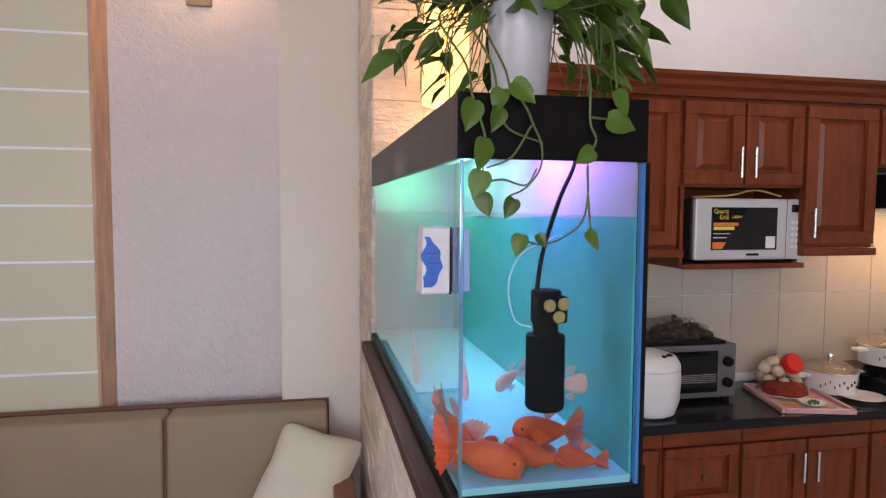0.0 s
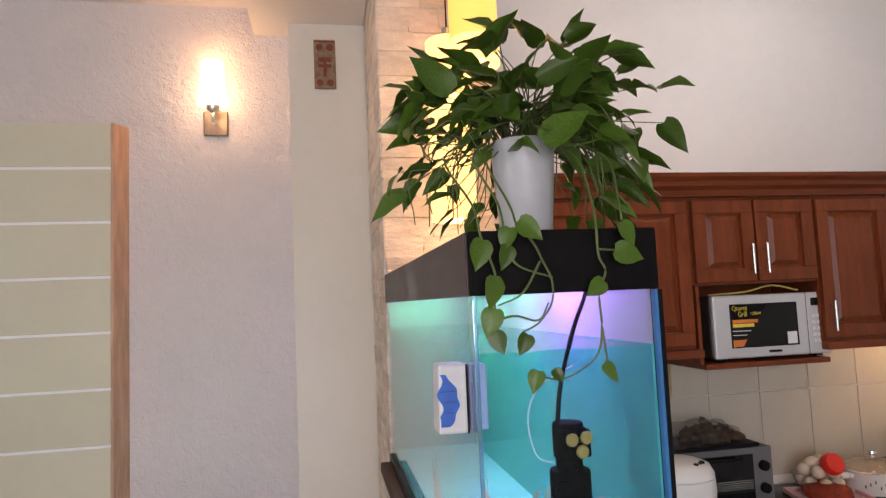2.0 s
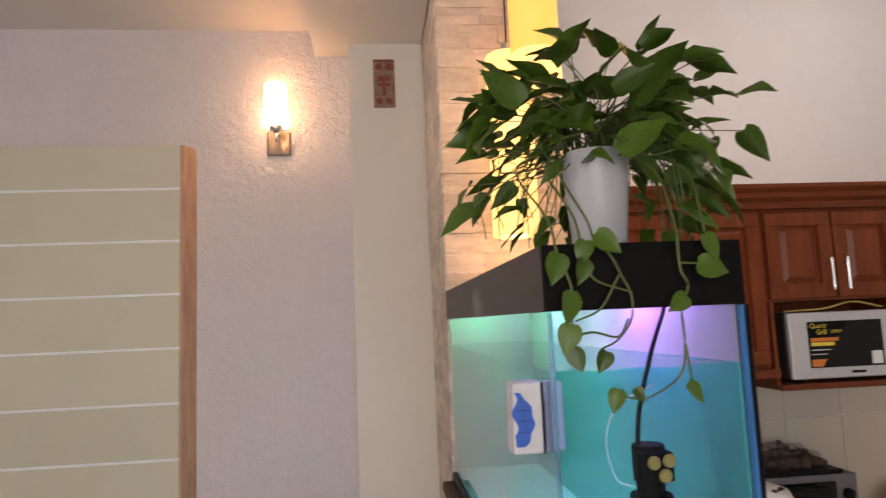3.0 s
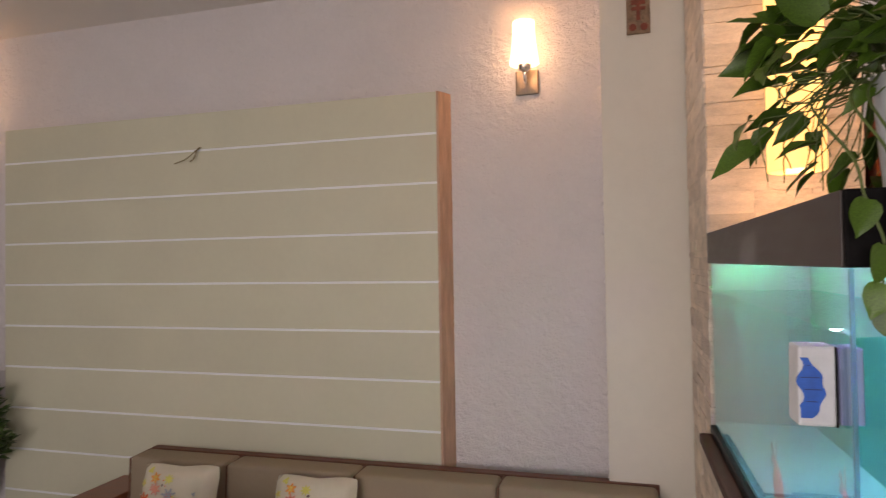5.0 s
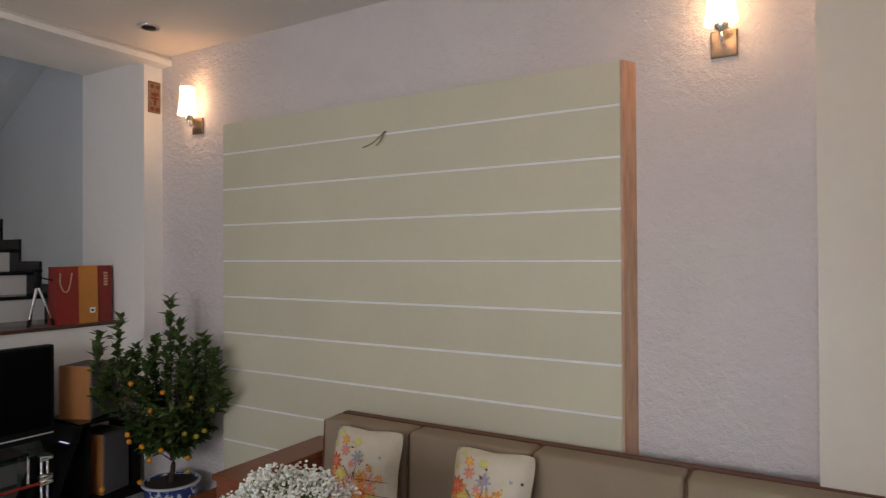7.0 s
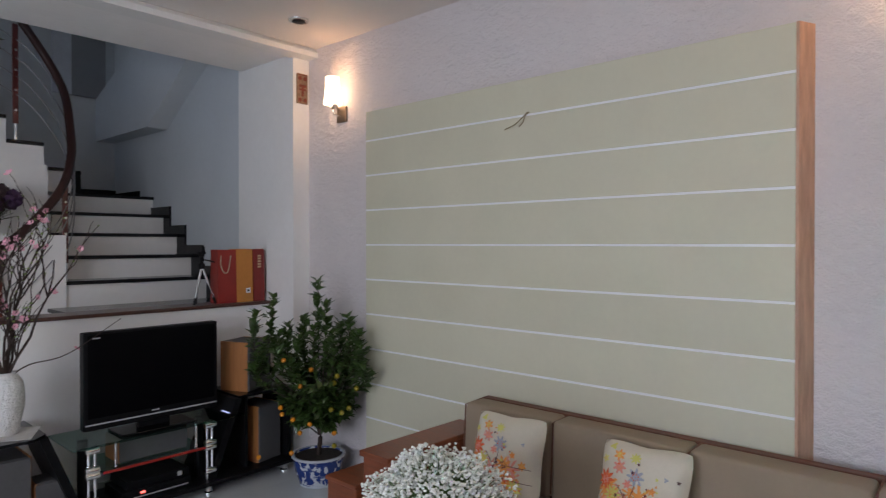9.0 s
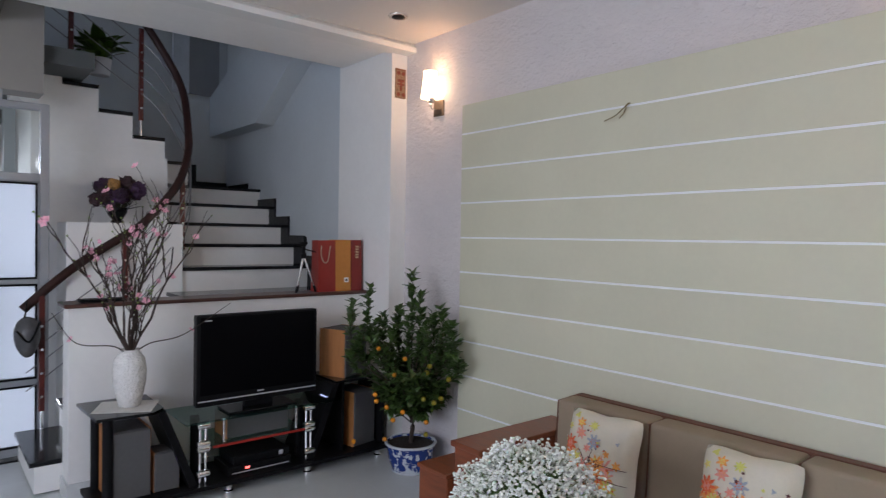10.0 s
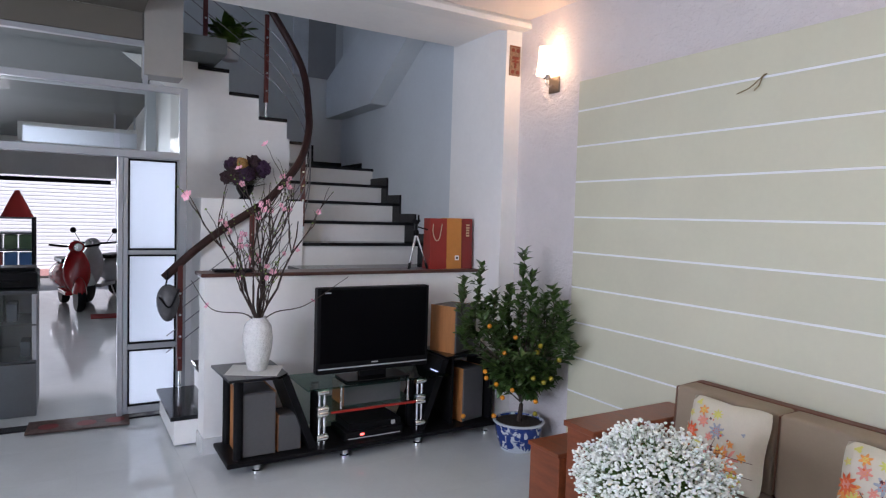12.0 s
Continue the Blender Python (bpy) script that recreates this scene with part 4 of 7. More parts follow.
def text(parent, words, at, size, material, rx=90, rz=0, width=0.9):
    cu = bpy.data.curves.new("lettering", 'FONT')
    cu.body, cu.size, cu.extrude = words, size, 0.0004
    tmp = bpy.data.objects.new("tmp", cu)
    scene.collection.objects.link(tmp)
    dg = bpy.context.evaluated_depsgraph_get()
    me = bpy.data.meshes.new_from_object(tmp.evaluated_get(dg))
    bpy.data.objects.remove(tmp)
    me.materials.clear()
    me.materials.append(material)
    ob = new("lettering", me)
    ob.parent = parent
    ob.matrix_local = pose(*at, rx, 0, rz) @ Matrix.Diagonal((width, 1, 1, 1))
    return ob

# microwave
mwv = thing("microwave_oven", (2.765, -0.52, 1.467), "silver microwave oven with black window and printed sticker", "microwave")
part("body", B(-0.275, 0.275, -0.09, 0.17, 0.012, 0.272, bevel=0.008), mat("dark brown metal case", (0.05, 0.036, 0.03), 0.45, 0.2, vary=0.15), mwv, "dark brown metal case")
part("door", B(-0.275, 0.165, -0.118, -0.092, 0.012, 0.272, bevel=0.008), M_SILVER, mwv)
part("window", B(-0.20, 0.115, -0.1205, -0.117, 0.055, 0.235, bevel=0.001), M_GLOSSBLACK, mwv, "black window")
part("control_panel", B(0.168, 0.275, -0.112, -0.091, 0.012, 0.272, bevel=0.006), M_SILVER, mwv)
part("display", B(0.19, 0.25, -0.114, -0.111, 0.215, 0.248, bevel=0.004), M_GLOSSBLACK, mwv)
for i in range(3):
    for j in range(5):
        part("button", B(0.19 + 0.022 * i, 0.205 + 0.022 * i, -0.1145, -0.111, 0.06 + 0.026 * j, 0.075 + 0.026 * j), M_WHITEPL, mwv)
part("door_gap", B(0.1655, 0.1675, -0.113, -0.1, 0.014, 0.27), M_BLACK, mwv)
M_YEL = mat("yellow print", (0.85, 0.65, 0.08), 0.5)
M_ORA = mat("orange print", (0.8, 0.22, 0.04), 0.5)
bm = bmesh.new()
prism(bm, [(-0.197, 0.14), (-0.197, 0.232), (-0.03, 0.232), (-0.10, 0.14)], "y", -0.1225, -0.1206)
part("sticker", bm, M_BLACK, mwv)
text(mwv, "Quartz", (-0.192, -0.1228, 0.210), 0.027, M_YEL)
text(mwv, "Grill", (-0.165, -0.1228, 0.184), 0.030, M_YEL, width=0.8)
text(mwv, "1,000W", (-0.108, -0.1228, 0.189), 0.017, M_YEL)
for k, m_ in enumerate((M_ORA, M_YEL, M_WHITEPL, M_WHITEPL)):
    part("print_bar", B(-0.192, -0.075 - 0.018 * k, -0.1226, -0.1207, 0.157 - 0.017 * k, (0.171 if k < 2 else 0.160) - 0.017 * k), m_, mwv)
bm = bmesh.new()
prism(bm, [(-0.194, 0.060), (-0.194, 0.088), (-0.130, 0.088), (-0.150, 0.060)], "y", -0.1224, -0.1206)
part("sticker_low", bm, M_ORA, mwv)
part("white_label", B(0.06, 0.105, -0.1224, -0.1206, 0.062, 0.112), M_WHITEPL, mwv)
part("maker_bar", B(-0.03, 0.03, -0.1195, -0.1175, 0.03, 0.04), M_BLACK, mwv)
for s in (-0.23, 0.23):
    part("foot", B(s - 0.015, s + 0.015, -0.09, -0.06, 0, 0.012), M_BLACK, mwv)
# toaster oven
ov = thing("toaster_oven", (2.48, -0.5, 0.865), "grey toaster oven with black glass door and two knobs", "toaster oven")
part("body", B(-0.24, 0.24, -0.10, 0.14, 0.02, 0.25, bevel=0.008), mat("dark grey metal", (0.13, 0.13, 0.14), 0.35, 0.6), ov)
part("front_frame", B(-0.24, 0.24, -0.118, -0.10, 0.02, 0.25, bevel=0.004), mat("grey enamel front", (0.17, 0.17, 0.18), 0.4, 0.3), ov)
part("glass_door", B(-0.215, 0.15, -0.124, -0.117, 0.045, 0.225, bevel=0.003), M_GLOSSBLACK, ov)
bm = bmesh.new()
tube(bm, [(-0.13, -0.15, 0.215), (0.08, -0.15, 0.215)], 0.007, 8)
for x in (-0.12, 0.07):
    tube(bm, [(x, -0.12, 0.215), (x, -0.15, 0.215)], 0.005, 6)
part("handle", bm, M_BLACK, ov, smooth=True)
for k in range(5):
    part("rack_bar", B(-0.2, 0.14, -0.1265, -0.1245, 0.09 + 0.008 * k, 0.092 + 0.008 * k), M_STEEL, ov)
for z in (0.085, 0.175):
    bm = bmesh.new()
    lathe(bm, [(0.022, 0), (0.02, 0.018), (0.015, 0.02)], 16, m=Matrix.Translation((0.197, -0.118, z)) @ Matrix.Rotation(radians(90), 4, 'X'))
    part("knob", bm, M_BLACK, ov, smooth=True)
for x in (-0.21, 0.21):
    for y in (-0.09, 0.11):
        part("foot", B(x - 0.015, x + 0.015, y - 0.012, y + 0.012, 0, 0.02), M_BLACK, ov)
# baking tray with a bag of dried food on the oven
bt = thing("baking_tray", (2.47, -0.5, 1.116), "black oven tray lying on the toaster oven", "tray")
part("tray", B(-0.2, 0.2, -0.12, 0.13, 0.0, 0.016, bevel=0.006), M_BLACK, bt)
rng = random.Random(8)
def lumps(name, at, count, spread, size, material, label, category):
    bm = bmesh.new()
    for i in range(count):
        a, r = rng.uniform(0, 6.28), math.sqrt(rng.random())
        p = Vector((spread[0] * r * math.cos(a), spread[1] * r * math.sin(a), spread[2] * (1 - r) * rng.random() + size * 0.7))
        bmesh.ops.create_icosphere(bm, subdivisions=1, radius=size * rng.uniform(0.7, 1.2), matrix=Matrix.Translation(p) @ Matrix.Rotation(rng.uniform(0, 6), 4, (rng.random(), rng.random(), 1)) @ Matrix.Diagonal((rng.uniform(0.7, 1.6), 0.7, rng.uniform(0.3, 0.8), 1)))
    return solid(name, bm, material, label, category, at=at, smooth=False)
lumps("dried_mushrooms", (2.52, -0.5, 1.132), 70, (0.13, 0.09, 0.07), 0.024, mat("dark dried mushroom", (0.055, 0.032, 0.018), 0.8, vary=0.6, scale=30), "dark brown dried mushrooms heaped on the oven tray", "food")
bm = bmesh.new()
bmesh.ops.create_icosphere(bm, subdivisions=4, radius=1)
for v in bm.verts:
    n_ = noise.noise(v.co * 3.1) * 0.22 + noise.noise(v.co * 8) * 0.1
    v.co = Vector((v.co.x * 0.19, v.co.y * 0.11, max(-0.01, v.co.z * 0.075))) * (1 + n_)
solid("plastic_bag", bm, clear("thin cling film", (0.93, 0.94, 0.95), 0.15, 0.10), "crumpled clear plastic bag over the mushrooms", "plastic bag", at=(2.46, -0.5, 1.143), smooth=True)
# rice cooker
rc = thing("rice_cooker", (2.255, -0.68, 0.865), "white rice cooker with rounded body and buttons", "rice cooker")
bm = bmesh.new()
lathe(bm, [(0.10, 0), (0.12, 0.01), (0.135, 0.06), (0.14, 0.15), (0.137, 0.19)], 32)
part("body", bm, M_WHITEPL, rc, smooth=True)
bm = bmesh.new()
lathe(bm, [(0.137, 0.192), (0.137, 0.205), (0.12, 0.235), (0.08, 0.25), (0.01, 0.253)], 32)
part("lid", bm, M_WHITEPL, rc, smooth=True)
for k in range(3):
    bm = bmesh.new()
    lathe(bm, [(0.012, 0.0), (0.011, 0.004)], 12, m=Matrix.Translation((0.03 + 0.02 * k, -0.085 + 0.012 * k, 0.243)) @ Matrix.Rotation(radians(14), 4, 'X'))
    part("button", bm, M_BLACK, rc, smooth=True)
# egg bowl, tray, cake, saucer, pot, plate, hob
eb = thing("egg_bowl", (3.02, -0.52, 0.865), "clear glass bowl heaped with pale eggs", "bowl")
bm = bmesh.new()
lathe(bm, [(0.05, 0), (0.06, 0.004), (0.10, 0.05), (0.115, 0.085), (0.112, 0.086), (0.097, 0.052), (0.055, 0.008)], 28)
part("bowl", bm, M_GLASS, eb, smooth=True)
M_EGG = mat("pale egg shell", (0.72, 0.58, 0.46), 0.5, vary=0.08, scale=20)
k = 0
for ring, r, z in ((7, 0.068, 0.055), (6, 0.062, 0.105), (3, 0.03, 0.135)):
    for i in range(ring):
        a = 6.283 * i / ring + ring
        bm = bmesh.new()
        bmesh.ops.create_uvsphere(bm, u_segments=12, v_segments=8, radius=0.026, matrix=Matrix.Translation((r * math.cos(a), r * math.sin(a), z)) @ Matrix.Rotation(a, 4, 'Z') @ Matrix.Diagonal((1.25, 1, 1, 1)))
        solid("egg", bm, M_EGG, "pale brown egg in the glass bowl", "egg", at=(3.02, -0.52, 0.865), smooth=True, group="eggs in the bowl")
bm = bmesh.new()
lathe(bm, [(0.040, 0.0), (0.046, 0.005), (0.046, 0.03), (0.04, 0.04)], 22, m=Matrix.Rotation(radians(62), 4, 'X') @ Matrix.Rotation(radians(0), 4, 'Z'))
solid("red_cup", bm, mat("red plastic", (0.75, 0.03, 0.015), 0.35), "small red plastic cup lying on the eggs", "cup", at=(3.02, -0.58, 1.0), smooth=True)
tr_ = thing("serving_tray", (2.985, -0.665, 0.865), "pink plastic serving tray with floral print", "tray", turn=-14)
M_PINK = mat("pink tray plastic", (0.72, 0.42, 0.42), 0.35, vary=0.12, scale=10)
bm = bmesh.new()
box(bm, -0.135, 0.135, -0.175, 0.175, 0.0, 0.005, bevel=0.001)
for x0, x1, y0, y1 in ((-0.15, -0.135, -0.19, 0.19), (0.135, 0.15, -0.19, 0.19), (-0.135, 0.135, -0.19, -0.175), (-0.135, 0.135, 0.175, 0.19)):
    box(bm, x0, x1, y0, y1, 0.0, 0.022, bevel=0.004)
part("tray", bm, M_PINK, tr_)
for i, (x, y, r, c) in enumerate(((-0.07, -0.08, 0.03, (0.55, 0.35, 0.06)), (0.06, -0.1, 0.025, (0.6, 0.5, 0.1)), (0.08, 0.02, 0.035, (0.62, 0.2, 0.22)), (-0.05, -0.13, 0.025, (0.4, 0.22, 0.08)), (0.0, -0.12, 0.03, (0.5, 0.5, 0.62)))):
    bm = bmesh.new()
    lathe(bm, [(r, 0.0052), (r * 0.9, 0.0058)], 7)
    bmesh.ops.translate(bm, verts=bm.verts, vec=(x, y, 0))
    part("flower_print", bm, mat("tray print", c, 0.4), tr_)
bm = bmesh.new()
lathe(bm, [(0.09, 0.0), (0.094, 0.01), (0.092, 0.03), (0.08, 0.043), (0.03, 0.05)], 28)
rag(bm, 0.004, 3)
solid("red_sticky_rice", bm, mat("red sticky rice", (0.33, 0.035, 0.012), 0.6, vary=0.4, scale=40, bump=0.9, bump_scale=120), "mound of red sticky rice on a small plate", "food", at=(2.98, -0.60, 0.882), smooth=True)
def dish(name, at, r, label):
    bm = bmesh.new()
    lathe(bm, [(r * 0.55, 0.0), (r * 0.6, 0.003), (r, 0.014), (r * 0.985, 0.016), (r * 0.55, 0.006)], 30)
    return solid(name, bm, mat("white china", (0.82, 0.82, 0.83), 0.15, vary=0.02), label, "plate", at=at, smooth=True)
dish("saucer", (2.975, -0.60, 0.870), 0.10, "small white plate under the sticky rice")
dish("saucer", (2.99, -0.755, 0.871), 0.055, "little white saucer with herbs on the tray")
dish("plate", (3.29, -0.70, 0.866), 0.095, "plain white plate on the worktop")
lumps("herbs", (2.99, -0.755, 0.878), 14, (0.03, 0.02, 0.01), 0.008, mat("green herb", (0.08, 0.2, 0.03), 0.6), "chopped green herbs on the saucer", "food")
def cook_pot(at, r, h, label):
    th = thing("cooking_pot", at, label, "pot")
    bm = bmesh.new()
    lathe(bm, [(r * 0.9, 0), (r * 0.96, 0.004), (r, h * 0.9), (r * 1.04, h), (r * 0.98, h), (r * 0.96, h * 0.8)], 32)
    part("body", bm, mat("white enamel", (0.80, 0.78, 0.74), 0.15, vary=0.03), th, "white enamel body", smooth=True)
    for i in range(14):
        a = -2.6 + i * 0.16
        part("pattern_mark", B(-0.004, 0.004, -0.002, 0.002, 0, 0.012), M_RAIL, th).matrix_local = Matrix.Translation((r * 1.0 * math.cos(a), r * 1.0 * math.sin(a), h * (0.35 + 0.12 * (i % 3)))) @ Matrix.Rotation(a, 4, 'Z')
    lid = bmesh.new()
    lathe(lid, [(r * 1.02, h + 0.002), (r * 0.95, h + 0.014), (r * 0.6, h + 0.035), (r * 0.12, h + 0.045)], 32)
    lid_ob = part("lid", lid, clear("brownish glass lid", (0.9, 0.82, 0.74), 0.05, 0.15), th, "domed glass lid", smooth=True)
    bm = bmesh.new()
    lathe(bm, [(0.012, h + 0.045), (0.008, h + 0.055), (0.02, h + 0.065), (0.018, h + 0.075)], 14)
    part("knob", bm, M_CHROME, lid_ob, smooth=True)
    bm = bmesh.new()
    lathe(bm, [(r * 1.03, h), (r * 1.05, h + 0.004), (r * 1.0, h + 0.006)], 32)
    part("rim", bm, M_CHROME, th, smooth=True)
    for s in (-1, 1):
        part("handle", B(min(s * r * 1.0, s * (r + 0.06)), max(s * r * 1.0, s * (r + 0.06)), -0.022, 0.022, h * 0.72, h * 0.9, bevel=0.006), M_WHITEPL, th)
cook_pot((3.26, -0.55, 0.865), 0.115, 0.095, "white enamel cooking pot with dark pattern and glass lid")
hob = thing("gas_hob", (3.72, -0.56, 0.865), "black two-burner gas hob on the worktop", "gas hob")
part("body", B(-0.33, 0.33, -0.19, 0.19, 0.0, 0.07, bevel=0.012), M_BLACK, hob)
part("glass_top", B(-0.34, 0.34, -0.20, 0.20, 0.07, 0.08, bevel=0.003), M_GLOSSBLACK, hob)
for s in (-0.16, 0.16):
    bm = bmesh.new()
    lathe(bm, [(0.09, 0.08), (0.09, 0.088), (0.045, 0.09), (0.04, 0.1)], 24, (s, 0, 0))
    for k in range(4):
        a = k * 1.571
        tube(bm, [(s + 0.04 * math.cos(a), 0.04 * math.sin(a), 0.108), (s + 0.1 * math.cos(a), 0.1 * math.sin(a), 0.108)], 0.006, 6)
    part("burner", bm, M_BLACK, hob)
cook_pot((3.56, -0.56, 0.978), 0.12, 0.09, "white enamel pot with flower pattern on the hob")
hd = thing("cooker_hood", (3.72, -0.55, 1.70), "black cooker hood with small warm lights", "cooker hood")
part("body", B(-0.35, 0.35, -0.16, 0.20, 0.0, 0.15, bevel=0.01), M_BLACK, hd)
part("lip", B(-0.35, 0.35, -0.18, -0.16, 0.0, 0.05, bevel=0.004), M_STEEL, hd)
for s in (-0.2, 0.2):
    bm = bmesh.new()
    lathe(bm, [(0.03, -0.006), (0.03, -0.001)], 14, (s, -0.05, 0))
    part("hood_bulb", bm, glow("warm hood bulb", (1, 0.7, 0.35), 20), hd)
lamp("hood_light", 'AREA', 3.0, (1.0, 0.60, 0.26), look((3.72, -0.55, 1.685), (3.72, -0.5, 0.9)), 0.5, 0.1)
bm = bmesh.new()
tube(bm, smooth_path([(2.44, -0.36, 1.44), (2.43, -0.36, 1.30), (2.36, -0.36, 1.22), (2.30, -0.38, 1.10)]), 0.004, 6)
solid("power_cable", bm, mat("yellow cable", (0.55, 0.40, 0.12), 0.5), "thin yellow cable hanging down the tiles", "cable")
bm = bmesh.new()
tube(bm, smooth_path([(2.5, -0.6, 1.745), (2.65, -0.63, 1.752), (2.78, -0.62, 1.775), (2.9, -0.63, 1.75)]), 0.004, 6)
solid("power_cable", bm, mat("yellow flex", (0.55, 0.40, 0.12), 0.5), "yellow cable lying on the microwave", "cable")

# ---- sofa ----
M_FABRIC = mat("beige woven upholstery", (0.33, 0.255, 0.18), 0.85, vary=0.08, scale=5, bump=0.35, bump_scale=420)
M_PIPE = mat("brown piping", (0.16, 0.075, 0.045), 0.8)
sofa = thing("sofa", (-0.35, -0.4, 0), "long brown wooden sofa with beige upholstered cushions", "sofa")
def S(bm):
    bmesh.ops.translate(bm, verts=bm.verts, vec=(0.35, 0.4, 0))
    return bm
part("back_frame", S(B(-1.615, 1.0, -0.075, -0.022, 0.15, 0.812, bevel=0.003)), mat("dull brown wood", (0.15, 0.055, 0.032), 0.55, vary=0.3, scale=5, stretch=(1, 6, 6)), sofa, "red brown wooden back frame")
part("seat_frame", S(B(-1.625, 1.0, -0.80, -0.08, 0.16, 0.26, bevel=0.006)), M_WOOD, sofa)
edges = [-1.615, -1.043, -0.361, 0.317, 0.995]
def cushion(bm, x0, x1, y0, y1, z0, z1, r=0.022):
    return box(bm, x0, x1, y0, y1, z0, z1, bevel=r, seg=3)
for a, b in zip(edges, edges[1:]):
    bm = bmesh.new()
    cushion(bm, a + 0.004, b - 0.004, -0.235, -0.078, 0.42, 0.812)
    for v in bm.verts:
        v.co.y -= 0.06 * (0.82 - v.co.z)
    back = part("back_cushion", S(bm), M_FABRIC, sofa, "beige woven back cushion", smooth=True)
    bm = bmesh.new()
    cushion(bm, a + 0.004, b - 0.004, -0.80, -0.20, 0.262, 0.42, r=0.03)
    part("seat_cushion", S(bm), M_FABRIC, sofa, smooth=True)
    bm = bmesh.new()
    tube(bm, [(a + 0.006, -0.085, 0.806), (a + 0.006, -0.232, 0.800), (a + 0.006, -0.255, 0.45)], 0.005, 6)
    part("piping", S(bm), M_PIPE, back)
part("arm", S(B(-1.83, -1.627, -0.80, -0.022, 0.0, 0.60, bevel=0.008)), M_WOOD, sofa, "wide red brown wooden arm")
part("arm_top", S(B(-1.84, -1.62, -0.82, -0.022, 0.601, 0.632, bevel=0.006)), M_WOOD, sofa)
part("arm", S(B(1.002, 1.085, -0.80, -0.07, 0.0, 0.60, bevel=0.008)), M_WOOD, sofa)
part("leg", S(B(-1.60, -1.54, -0.78, -0.72, 0, 0.16)), M_WOOD, sofa)
part("leg", S(B(-0.38, -0.32, -0.78, -0.72, 0, 0.16)), M_WOOD, sofa)
part("leg", S(B(0.92, 0.98, -0.78, -0.72, 0, 0.16)), M_WOOD, sofa)
sc = thing("side_chest", (-1.965, -0.64, 0), "low red brown wooden side chest at the sofa end", "side table")
part("body", B(-0.125, 0.115, -0.19, 0.19, 0.05, 0.42, bevel=0.006), M_WOOD, sc)
part("top", B(-0.135, 0.118, -0.20, 0.20, 0.421, 0.445, bevel=0.005), M_WOOD, sc)
for x in (-0.11, 0.08):
    for y in (-0.17, 0.14):
        part("foot", B(x, x + 0.03, y, y + 0.03, 0, 0.05), M_WOOD, sc)
